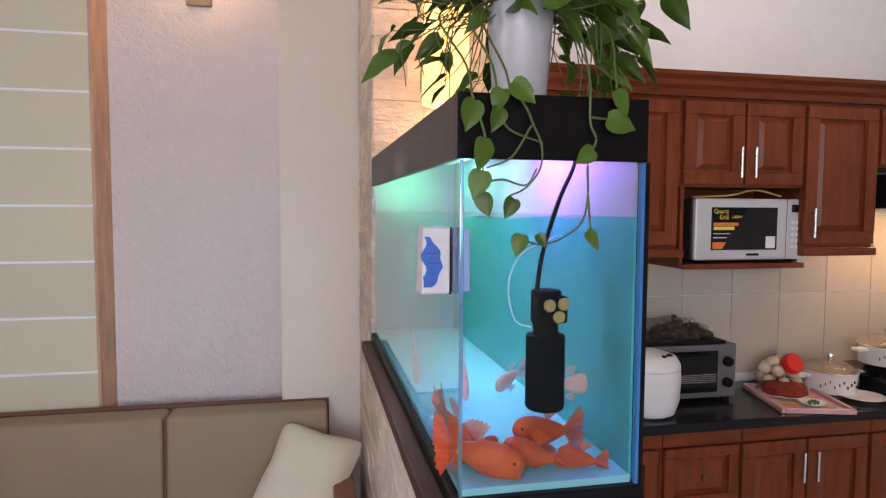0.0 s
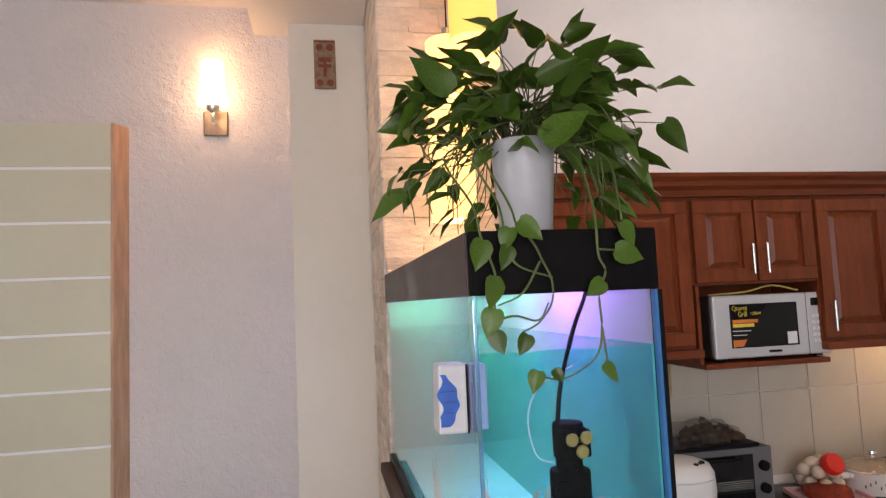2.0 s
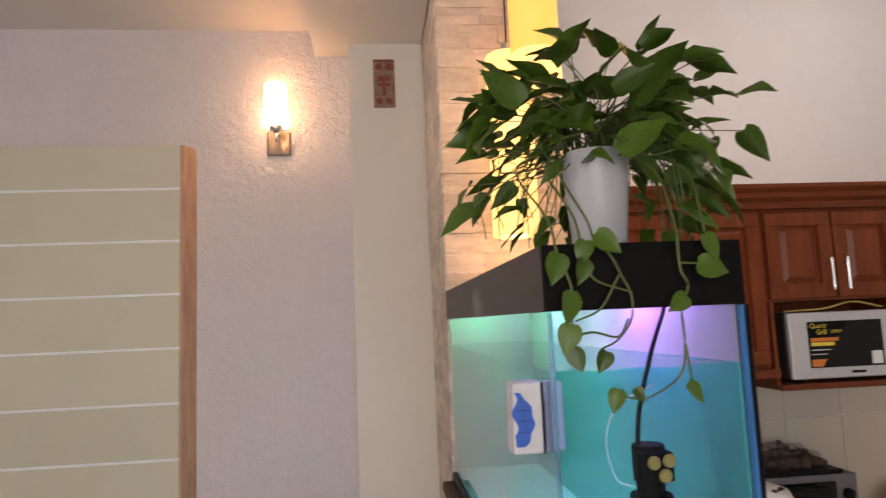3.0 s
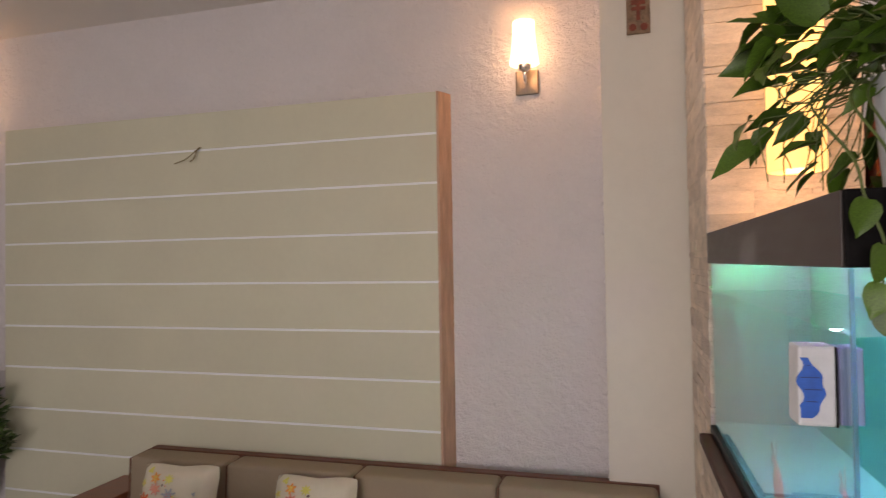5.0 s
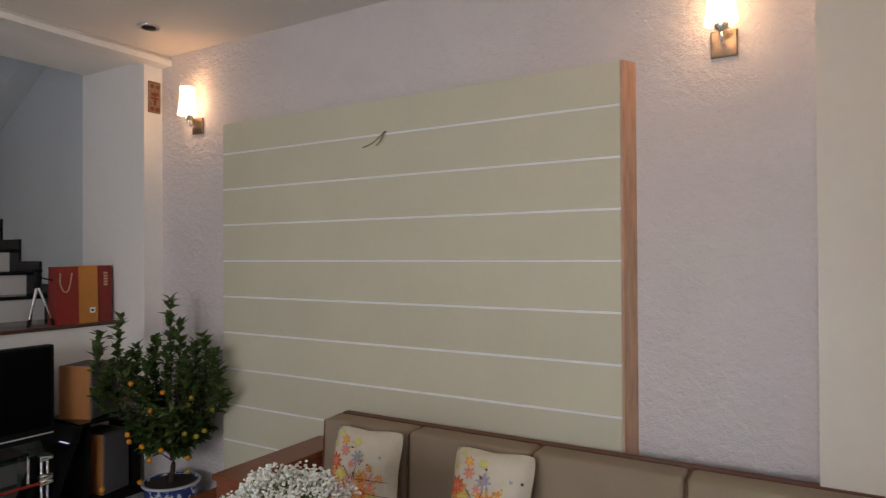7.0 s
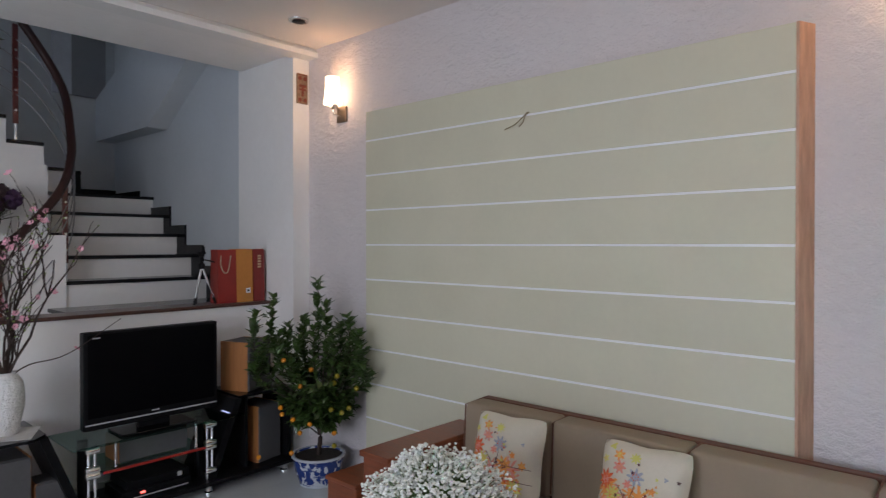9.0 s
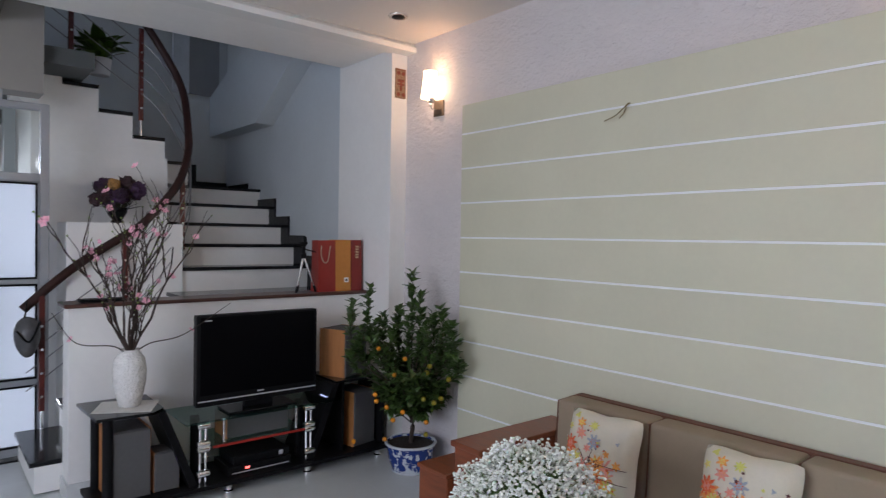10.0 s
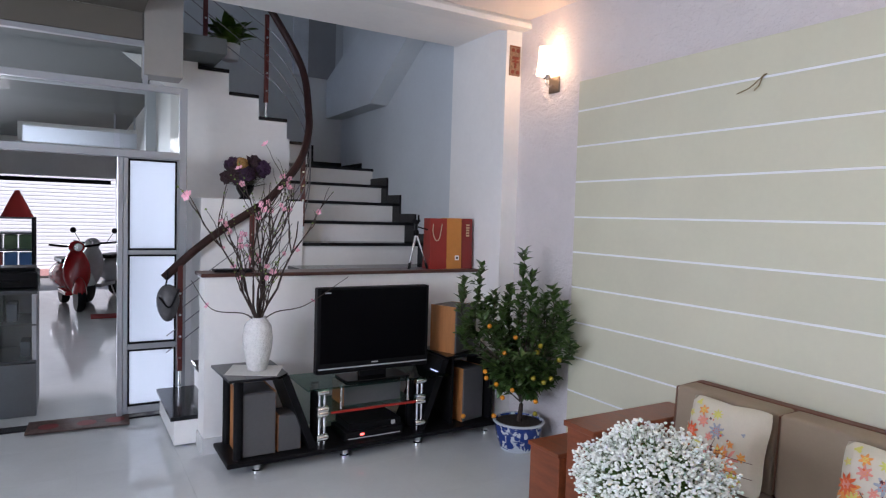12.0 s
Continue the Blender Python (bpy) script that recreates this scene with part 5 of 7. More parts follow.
# cushions with printed flowers
M_LINEN = mat("cream linen", (0.68, 0.62, 0.50), 0.9, vary=0.07, scale=8, bump=0.3, bump_scale=300)
def pillow(at, tilt, turn, size, label, printed, seed, roll=0):
    th = thing("scatter_cushion", at, label, "cushion", "scatter cushions", turn)
    bm = bmesh.new()
    n = 14
    def surf(u, v, s):
        e = (1 - u ** 4) * (1 - v ** 4)
        pinch = 1 - 0.07 * abs(u * v) ** 5 - 0.09 * (1 - abs(u)) * abs(v) ** 3 - 0.09 * (1 - abs(v)) * abs(u) ** 3
        wob = 0.006 * noise.noise(Vector((u * 2, v * 2, seed + s)))
        return Vector((u * size * pinch, s * (0.075 * e ** 0.6 + wob), v * size * pinch))
    grids = []
    for s in (-1, 1):
        g = [[bm.verts.new(surf(-1 + 2 * i / n, -1 + 2 * j / n, s)) for i in range(n + 1)] for j in range(n + 1)]
        for j in range(n):
            for i in range(n):
                bm.faces.new((g[j][i], g[j][i + 1], g[j + 1][i + 1], g[j + 1][i]))
        grids.append(g)
    bmesh.ops.remove_doubles(bm, verts=bm.verts, dist=0.004)
    m = Matrix.Translation((0, 0, size)) @ Matrix.Rotation(radians(tilt), 4, 'X') @ Matrix.Rotation(radians(roll), 4, 'Y')
    bmesh.ops.transform(bm, matrix=m, verts=bm.verts)
    body = part("cover", bm, M_LINEN, th, smooth=True)
    if printed:
        rr = random.Random(seed)
        layer = [0]
        def blot(u, v, rad, pet, colour, deep=0.28):
            u, v = max(-0.9, min(0.9, u)), max(-0.9, min(0.9, v))
            layer[0] += 1
            rad *= 1.4
            off = -0.0060 - 0.00004 * layer[0]
            bm = bmesh.new()
            c = bm.verts.new(surf(u, v, -1) + Vector((0, off - 0.0004, 0)))
            ring, half = [], []
            spin = rr.uniform(0, 6)
            for k in range(pet * 4):
                a = 6.283 * k / (pet * 4)
                q = rad * (1 - deep + deep * math.cos(pet * a + spin))
                for lst, f in ((ring, 1.0), (half, 0.5)):
                    uu, vv = max(-0.95, min(0.95, u + f * q * math.cos(a) / size)), max(-0.95, min(0.95, v + f * q * math.sin(a) / size))
                    lst.append(bm.verts.new(surf(uu, vv, -1) + Vector((0, off, 0))))
            for k in range(len(ring)):
                j = (k + 1) % len(ring)
                bm.faces.new((c, half[k], half[j]))
                bm.faces.new((half[k], ring[k], ring[j], half[j]))
            bmesh.ops.transform(bm, matrix=m, verts=bm.verts)
            part("flower_print", bm, colour, body)
        # loose washes of colour, then the drawn flowers over them
        for i in range(18):
            blot(rr.uniform(-0.85, 0.4), rr.uniform(-0.85, 0.02), rr.uniform(0.026, 0.046), 7, rr.choice((PR_ORANGE, PR_RED, PR_PINK, PR_ORANGE)), 0.45)
        for u, v, rad, pet, colour, eye in (
                (-0.46, 0.67, 0.021, 6, PR_ORANGE, PR_YELLOW), (-0.1, 0.66, 0.02, 8, PR_YELLOW, PR_YELLOW), (-0.65, 0.84, 0.014, 3, PR_YELLOW, PR_YELLOW),
                (-0.78, 0.55, 0.014, 5, PR_YELLOW, PR_PINK), (-0.42, 0.42, 0.024, 7, PR_PINK, PR_ORANGE), (-0.05, 0.27, 0.03, 8, PR_BLUE, PR_RED),
                (-0.72, 0.12, 0.036, 9, PR_RED, PR_PINK), (-0.5, -0.17, 0.032, 10, PR_YELLOW, PR_ORANGE), (0.1, -0.2, 0.034, 9, PR_ORANGE, PR_WINE),
                (-0.15, -0.37, 0.013, 6, PR_CREAM, PR_ORANGE), (-0.28, -0.56, 0.038, 8, PR_RED, PR_ORANGE), (0.17, -0.53, 0.017, 6, PR_RED, PR_CREAM),
                (0.45, -0.7, 0.034, 9, PR_YELLOW, PR_ORANGE), (0.6, -0.15, 0.018, 6, PR_ORANGE, PR_YELLOW), (0.32, 0.06, 0.014, 5, PR_ORANGE, PR_RED),
                (-0.62, -0.62, 0.026, 8, PR_YELLOW, PR_RED), (0.05, -0.82, 0.024, 7, PR_PINK, PR_RED), (0.58, 0.35, 0.008, 3, PR_BLUE, PR_BLUE), (-0.2, 0.1, 0.016, 6, PR_PINK, PR_RED)):
            blot(u, v, rad, pet, colour)
            blot(u, v, rad * 0.42, 6, eye, 0.15)
        for i in range(40):
            blot(rr.gauss(-0.1, 0.4), rr.gauss(-0.2, 0.4), rr.uniform(0.003, 0.007), 5, rr.choice((PR_RED, PR_YELLOW, PR_CREAM, PR_ORANGE, PR_WINE)))
        # drawn stems, and two folds whose dark creases are laid on as lines
        for line in ([(-0.42, 0.05), (-0.25, -0.15), (-0.16, -0.35), (-0.2, -0.75)], [(-0.05, 0.1), (-0.12, -0.2), (-0.16, -0.35)], [(-0.1, -0.22), (0.3, -0.21), (0.85, -0.22)], [(-0.6, -0.55), (0.1, -0.52), (0.88, -0.56)]):
            bm = bmesh.new()
            pts = smooth_path([(u, v, 0) for u, v in line], 7)
            tube(bm, [m @ (surf(p.x, p.y, -1) + Vector((0, -0.0095, 0))) for p in pts], 0.0014, 5)
            part("stem_fold_line", bm, PR_WINE, body)
def cloth(name, c):
    return mat(name, c, 0.9, vary=0.15, scale=30)
PR_RED, PR_ORANGE, PR_YELLOW = cloth("red orange print", (0.72, 0.13, 0.04)), cloth("orange print", (0.80, 0.33, 0.08)), cloth("lime yellow print", (0.66, 0.62, 0.16))
PR_WINE, PR_CREAM = cloth("dark wine print and creases", (0.10, 0.03, 0.035)), cloth("cream print", (0.75, 0.70, 0.60))
PR_PINK, PR_BLUE = cloth("pink print", (0.75, 0.30, 0.24)), cloth("grey blue print", (0.35, 0.38, 0.44))
FL = "cream scatter cushion printed with red and orange flowers"
pillow((-1.22, -0.36, 0.425), -14, 6, 0.205, FL, True, 3)
pillow((-0.50, -0.37, 0.425), -20, 4, 0.205, FL, True, 9)
pillow((0.905, -0.42, 0.425), -40, -14, 0.185, "plain cream scatter cushion leaning at the sofa arm", False, 5, 14)

# ---- low table with white flowers ----
tb = thing("coffee_table", (-0.72, -1.40, 0), "dark brown wooden coffee table", "coffee table")
part("tabletop", B(-0.62, 0.62, -0.34, 0.34, 0.41, 0.45, bevel=0.008), M_RAIL, tb)
part("apron", B(-0.55, 0.55, -0.28, 0.28, 0.33, 0.409), M_RAIL, tb)
for x in (-0.53, 0.47):
    for y in (-0.27, 0.21):
        part("leg", B(x, x + 0.06, y, y + 0.06, 0, 0.329), M_RAIL, tb)
fl = thing("flower_vase", (-0.83, -1.32, 0.45), "dense bunch of tiny white flowers in a glass vase", "flowers")
bm = bmesh.new()
lathe(bm, [(0.06, 0), (0.065, 0.005), (0.05, 0.08), (0.06, 0.17), (0.08, 0.22), (0.076, 0.22), (0.045, 0.08), (0.055, 0.01)], 24)
part("vase", bm, mat("pale green glass", (0.35, 0.45, 0.40), 0.1), fl, smooth=True)
rng = random.Random(21)
twig = bmesh.new()
verts, faces = [], []
base_ico = bmesh.new()
bmesh.ops.create_icosphere(base_ico, subdivisions=1, radius=1)
ico_v = [v.co.copy() for v in base_ico.verts]
for i, v in enumerate(base_ico.verts):
    v.index = i
ico_f = [[v.index for v in f.verts] for f in base_ico.faces]
base_ico.free()
for i in range(4400):
    a = rng.uniform(0, 6.283)
    c = rng.uniform(-0.35, 1)
    s = math.sqrt(1 - c * c)
    d = Vector((s * math.cos(a), s * math.sin(a), c))
    r = rng.uniform(0.70, 1.0) * (1 + 0.20 * noise.noise(d * 2.3) + 0.10 * noise.noise(d * 6.1))
    p = Vector((0.265 * r * d.x, 0.265 * r * d.y, 0.325 + 0.195 * r * d.z))
    q = rng.uniform(0.0044, 0.0080)
    n0 = len(verts)
    verts += [tuple(p + Vector((v.x, v.y, v.z * 0.8)) * q) for v in ico_v]
    faces += [tuple(n0 + k for k in f) for f in ico_f]
    if i % 5 == 0:
        tube(twig, [(0, 0, 0.2), (p.x * 0.5, p.y * 0.5, 0.2 + (p.z - 0.2) * 0.6), tuple(p)], 0.0016, 4, 0.0008)
me = bpy.data.meshes.new("blossom")
me.from_pydata(verts, [], faces)
me.materials.append(mat("white blossom", (0.80, 0.82, 0.76), 0.8, vary=0.1, scale=40))
ob = new("blossom", me)
ob.parent = fl
tagged(ob, "tiny white blossom", kind="stuff")
tagged(part("twig", twig, mat("fine green stem", (0.12, 0.22, 0.06), 0.6), fl), kind="stuff")

# ---- television corner ----
M_TINT = clear("smoked green glass", (0.55, 0.72, 0.68))
M_CLOTHG = mat("grey speaker cloth", (0.10, 0.098, 0.10), 0.9, vary=0.12, scale=40, bump=0.3, bump_scale=500)
M_SPKWOOD = mat("orange beech veneer", (0.42, 0.17, 0.055), 0.45, vary=0.2, scale=4, stretch=(8, 8, 1))
ts = thing("tv_stand", (-3.58, -1.2, 0), "low black and glass television stand on chrome feet", "tv stand")
def T(bm):
    bmesh.ops.translate(bm, verts=bm.verts, vec=(3.58, 1.2, 0))
    return bm
# left tower
bm = bmesh.new()
prism(bm, [(-3.76, -2.22), (-3.30, -2.20), (-3.28, -1.90), (-3.36, -1.82), (-3.76, -1.82)], "z", 0.615, 0.632)
part("left_top", T(bm), M_GLOSSBLACK, ts, "gloss black top shelf")
part("bottom_shelf", T(B(-3.76, -3.32, -2.20, -0.16, 0.07, 0.10, bevel=0.006)), M_BLACK, ts)
for x in (-3.40, -3.72):
    bm = bmesh.new()
    lathe(bm, [(0.03, 0.1), (0.03, 0.615)], 16, (x, -2.12, 0))
    part("post", T(bm), M_BLACK, ts, smooth=True)
def slant(y0, y1):
    bm = bmesh.new()
    prism(bm, [(y0, 0.614), (y0 + (0.05 if y1 > y0 else -0.05), 0.614), (y1 + (0.05 if y1 > y0 else -0.05), 0.1), (y1, 0.1)], "x", -3.74, -3.36)
    part("slanted_panel", T(bm), M_BLACK, ts)
slant(-1.86, -1.66)
# middle bay
part("glass_shelf", T(B(-3.76, -3.31, -1.70, -0.60, 0.503, 0.513, bevel=0.002)), M_TINT, ts, "greenish glass shelf")
part("middle_shelf", T(B(-3.74, -3.36, -1.52, -0.86, 0.325, 0.335)), M_TINT, ts)
part("red_edge", T(B(-3.36, -3.352, -1.52, -0.86, 0.322, 0.338)), mat("red edge strip", (0.35, 0.02, 0.012), 0.3), ts, "dark red shelf edge")
for y in (-1.58, -0.84):
    for dy in (-0.018, 0.018):
        bm = bmesh.new()
        lathe(bm, [(0.009, 0.1), (0.009, 0.503)], 12, (-3.37, y + dy, 0))
        part("chrome_tube", T(bm), M_CHROME, ts, "chrome tube", smooth=True)
    for z in (0.17, 0.33, 0.36, 0.48):
        bm = bmesh.new()
        lathe(bm, [(0.02, -0.012), (0.024, -0.008), (0.024, 0.008), (0.02, 0.012)], 14, m=Matrix.Translation((-3.36, y, z)) @ Matrix.Rotation(radians(90), 4, 'X') @ Matrix.Diagonal((1, 1, 3.2, 1)))
        part("clamp", T(bm), M_CHROME, ts, smooth=True)
    bm = bmesh.new()
    lathe(bm, [(0.03, 0.1), (0.03, 0.503)], 14, (-3.52, y, 0))
    part("post", T(bm), M_BLACK, ts, smooth=True)
for y in (-1.44, -0.93):
    bm = bmesh.new()
    lathe(bm, [(0.009, 0.335), (0.012, 0.35), (0.009, 0.36), (0.009, 0.503)], 12, (-3.38, y, 0))
    part("chrome_tube", T(bm), M_CHROME, ts, smooth=True)
# right tower
part("right_top", T(B(-3.76, -3.36, -0.62, -0.17, 0.615, 0.632, bevel=0.004)), M_GLOSSBLACK, ts)
slant(-0.60, -0.80)
part("right_inner", T(B(-3.74, -3.41, -0.545, -0.525, 0.1, 0.614)), M_BLACK, ts)
part("right_side", T(B(-3.74, -3.40, -0.20, -0.17, 0.1, 0.615)), M_BLACK, ts)
for y in (-2.0, -1.40, -0.83, -0.23):
    for x in (-3.40, -3.70):
        bm = bmesh.new()
        lathe(bm, [(0.03, 0.0), (0.03, 0.012), (0.022, 0.018), (0.022, 0.055), (0.028, 0.07)], 16, (x, y, 0))
        part("foot", T(bm), M_CHROME, ts, "chrome foot", smooth=True)
# television
tv = thing("television", (-3.47, -1.166, 0.513), "black flat screen television, switched off, on a stand", "television")
part("cabinet", B(-0.05, 0.02, -0.429, 0.429, 0.055, 0.65, bevel=0.008), M_BLACK, tv)
part("screen", B(0.0195, 0.0225, -0.405, 0.405, 0.13, 0.635, bevel=0.001), mat("dark screen", (0.003, 0.003, 0.004), 0.25, vary=0.1, spec=0.06), tv, "dark switched-off screen")
part("silver_line", B(0.021, 0.024, -0.42, 0.42, 0.088, 0.096), M_SILVER, tv)
part("maker_bar", B(0.0225, 0.0245, -0.025, 0.025, 0.112, 0.12), M_SILVER, tv)
part("mark_bar", B(0.0226, 0.0238, -0.38, -0.335, 0.612, 0.619), M_SILVER, tv)
part("neck", B(-0.04, 0.0, -0.1, 0.1, 0.012, 0.06), M_BLACK, tv)
part("foot", B(-0.13, 0.10, -0.24, 0.24, 0.0, 0.014, bevel=0.005), M_GLOSSBLACK, tv)
# speakers
def speaker(at, w, d, h, label, turn=0):
    th = thing("loudspeaker", at, label, "speaker", "loudspeakers", turn)
    part("cabinet", B(-d / 2, d / 2 - 0.012, -w / 2 + 0.012, w / 2 - 0.012, 0, h, bevel=0.004), M_CLOTHG, th)
    for s in (-1, 1):
        part("side_panel", B(-d / 2, d / 2 - 0.004, min(s * w / 2, s * (w / 2 - 0.0115)), max(s * w / 2, s * (w / 2 - 0.0115)), 0, h + 0.001, bevel=0.002), M_SPKWOOD, th, "orange wood veneer side")
    part("grille", B(d / 2 - 0.0115, d / 2 + 0.008, -w / 2 + 0.004, w / 2 - 0.004, 0.004, h - 0.004, bevel=0.005), M_CLOTHG, th, "grey cloth grille")
speaker((-3.54, -1.995, 0.10), 0.23, 0.28, 0.41, "tall wooden loudspeaker with grey cloth front")
speaker((-3.50, -1.785, 0.10), 0.155, 0.18, 0.24, "small grey loudspeaker beside a taller one")
speaker((-3.55, -1.18, 0.336), 0.44, 0.22, 0.155, "long grey centre loudspeaker on the middle shelf")
speaker((-3.58, -0.44, 0.632), 0.27, 0.24, 0.355, "wooden loudspeaker on top of the stand", 22)
speaker((-3.56, -0.36, 0.10), 0.22, 0.26, 0.41, "large wooden loudspeaker inside the stand", 12)
dv = thing("disc_player", (-3.52, -1.18, 0.10), "black disc player with a red glowing display", "disc player")
part("body", B(-0.15, 0.13, -0.22, 0.22, 0.0, 0.06, bevel=0.004), M_BLACK, dv)
part("front_strip", B(0.1302, 0.133, -0.2, 0.2, 0.012, 0.018), M_SILVER, dv)
part("display", B(0.1302, 0.1335, -0.11, -0.08, 0.032, 0.046), glow("red display", (1.0, 0.05, 0.02), 3), dv, "red glowing display")
dv2 = thing("amplifier", (-3.54, -1.16, 0.16), "flat black amplifier stacked on the disc player", "amplifier")
part("body", B(-0.15, 0.12, -0.2, 0.2, 0.0, 0.05, bevel=0.004), M_BLACK, dv2)
part("dial", B(0.12, 0.13, 0.12, 0.15, 0.01, 0.04, bevel=0.004), M_SILVER, dv2)
ph = thing("mobile_phone", (-3.42, -0.66, 0.513), "small phone lying on the glass shelf with lit screen", "phone")
part("body", B(-0.06, 0.06, -0.05, 0.035, 0.0, 0.012, bevel=0.004), M_BLACK, ph)
part("screen", B(-0.05, 0.05, -0.04, 0.025, 0.0121, 0.0128), glow("pale blue screen", (0.45, 0.55, 1.0), 1.2), ph)
# vase with blossom branches
bm = bmesh.new()
prism(bm, [(-0.20, -0.10), (0.05, -0.21), (0.20, 0.08), (-0.05, 0.20)], "z", 0.0, 0.003)
solid("vase_cloth", bm, mat("white lace cloth", (0.62, 0.61, 0.58), 0.9, vary=0.1, scale=30, bump=0.3), "small white cloth under the vase", "cloth", at=(-3.50, -1.99, 0.633))
vs = thing("blossom_vase", (-3.50, -1.98, 0.637), "white porcelain vase with pink peach blossom branches", "vase")
bm = bmesh.new()
prof = [(0.055, 0.0), (0.062, 0.006), (0.075, 0.06), (0.092, 0.15), (0.096, 0.22), (0.086, 0.29), (0.062, 0.325), (0.05, 0.335), (0.058, 0.348), (0.05, 0.346), (0.042, 0.33)]
lathe(bm, prof, 30)
for v in bm.verts:
    v.co += Vector((v.co.x, v.co.y, 0)) * 0.035 * noise.noise(v.co * 45)
part("vase", bm, mat("white relief porcelain", (0.76, 0.75, 0.73), 0.25, vary=0.12, scale=30, bump=0.6, bump_scale=70), vs, "white porcelain vase with low relief", smooth=True)
rng = random.Random(17)
M_BRANCH = mat("brown bark", (0.045, 0.028, 0.022), 0.8, vary=0.4, scale=30, bump=0.4)
M_PETAL = mat("pink petal", (0.85, 0.42, 0.52), 0.7, vary=0.2, scale=40)
M_BUD = mat("young leaf", (0.20, 0.30, 0.07), 0.6, vary=0.3)
def blossom(bm, p, r):
    n_ = Vector((rng.uniform(0.2, 1), rng.uniform(-1, 0.6), rng.uniform(-0.3, 1))).normalized()
    s = n_.orthogonal().normalized()
    u = n_.cross(s)
    for k in range(5):
        a = 1.2566 * k
        d = s * math.cos(a) + u * math.sin(a)
        e = n_.cross(d)
        c = bm.verts.new(p)
        bm.faces.new((c, bm.verts.new(p + d * r * 0.7 - e * r * 0.45 + n_ * r * 0.3), bm.verts.new(p + d * r * 1.1 + n_ * r * 0.45), bm.verts.new(p + d * r * 0.7 + e * r * 0.45 + n_ * r * 0.3)))
petals, budm = bmesh.new(), bmesh.new()
def sprout(p, d, length, r, level):
    d = d.normalized()
    pts = [p]
    n_ = 6
    for i in range(n_):
        d = (d + Vector((rng.uniform(-0.3, 0.3), rng.uniform(-0.3, 0.3), 0.08))).normalized()
        pts.append(pts[-1] + d * length / n_)
    bm = bmesh.new()
    tube(bm, pts, r, 6, r * 0.4)
    part("branch", bm, M_BRANCH, vs)
    if level < 2:
        for k in range(4 if level == 0 else 2):
            i = rng.randint(1, n_ - 1)
            side = Vector((rng.uniform(-0.8, 0.8), rng.uniform(-1, 1), rng.uniform(-0.1, 0.6)))
            sprout(pts[i], d * 0.9 + side * 0.6, length * rng.uniform(0.35, 0.65), r * 0.6, level + 1)
    for i in range(3, n_ + 1):
        if rng.random() < 0.12:
            blossom(petals, pts[i], rng.uniform(0.015, 0.026))
        elif rng.random() < 0.4:
            bmesh.ops.create_icosphere(budm, subdivisions=1, radius=rng.uniform(0.004, 0.007), matrix=Matrix.Translation(pts[i]))
for dx, dy, ln in ((0.05, -0.75, 0.72), (0.0, -0.25, 0.80), (0.15, -0.05, 0.75), (-0.05, 0.25, 0.78), (0.1, 0.80, 0.80), (-0.1, 0.42, 0.90), (0.2, -0.35, 0.62), (0.1, 0.15, 0.7)):
    sprout(Vector((0.01, 0.0, 0.30)), Vector((dx, dy, 1)), ln, 0.0085, 0)
for side, ln in ((1, 0.6), (-1, 0.42)):
    pts = smooth_path([(0.0, 0.0, 0.3), (0.05, 0.10 * side, 0.38), (0.06, 0.3 * side, 0.42), (0.05, ln * side, 0.60)])
    bm = bmesh.new()
    tube(bm, pts, 0.005, 6, 0.002)
    part("branch", bm, M_BRANCH, vs)
    blossom(petals, Vector(pts[-6]), 0.02)
tagged(part("petal", petals, M_PETAL, vs, "pale pink petals"), kind="stuff")
tagged(part("bud", budm, M_BUD, vs), kind="stuff")
# kumquat tree
kq = thing("kumquat_tree", (-3.0, -0.21, 0), "small kumquat tree with orange fruit in a blue white pot", "potted tree")
mp_, np_, lp_, bp_ = principled("blue white porcelain")
tc = np_.new("ShaderNodeTexCoord")
nz = np_.new("ShaderNodeTexNoise")
nz.inputs["Scale"].default_value, nz.inputs["Detail"].default_value, nz.inputs["Distortion"].default_value = 14, 3, 1.5
lp_.new(tc.outputs["Object"], nz.inputs[0])
rp = np_.new("ShaderNodeValToRGB")
rp.color_ramp.elements[0].position, rp.color_ramp.elements[1].position = 0.53, 0.58
rp.color_ramp.elements[0].color, rp.color_ramp.elements[1].color = (0.02, 0.045, 0.20, 1), (0.50, 0.55, 0.62, 1)
lp_.new(nz.outputs[0], rp.inputs[0])
lp_.new(rp.outputs[0], bp_.inputs["Base Color"])
bp_.inputs["Roughness"].default_value = 0.15
bm = bmesh.new()
lathe(bm, [(0.12, 0.0), (0.128, 0.008), (0.135, 0.02), (0.163, 0.10), (0.174, 0.17), (0.174, 0.185), (0.184, 0.195), (0.186, 0.21), (0.168, 0.21), (0.16, 0.17)], 36)
pot = part("pot", bm, mp_, kq, "blue and white porcelain pot", smooth=True)
bm = bmesh.new()
lathe(bm, [(0.168, 0.19), (0.188, 0.199), (0.189, 0.206), (0.186, 0.212), (0.170, 0.212), (0.167, 0.19)], 36)
lathe(bm, [(0.129, 0.002), (0.137, 0.012), (0.137, 0.02)], 36)
part("rim", bm, mat("white porcelain rim", (0.52, 0.56, 0.62), 0.2), pot)
bm = bmesh.new()
lathe(bm, [(0.166, 0.17), (0.166, 0.197)], 24)
part("soil", bm, mat("dark soil", (0.03, 0.022, 0.016), 0.95, bump=0.6), kq)
rng = random.Random(31)
crown_v, crown_f = [], []
M_KLEAF = mat("dark citrus leaf", (0.056, 0.105, 0.026), 0.33, vary=0.55, scale=18, coat=0.2)
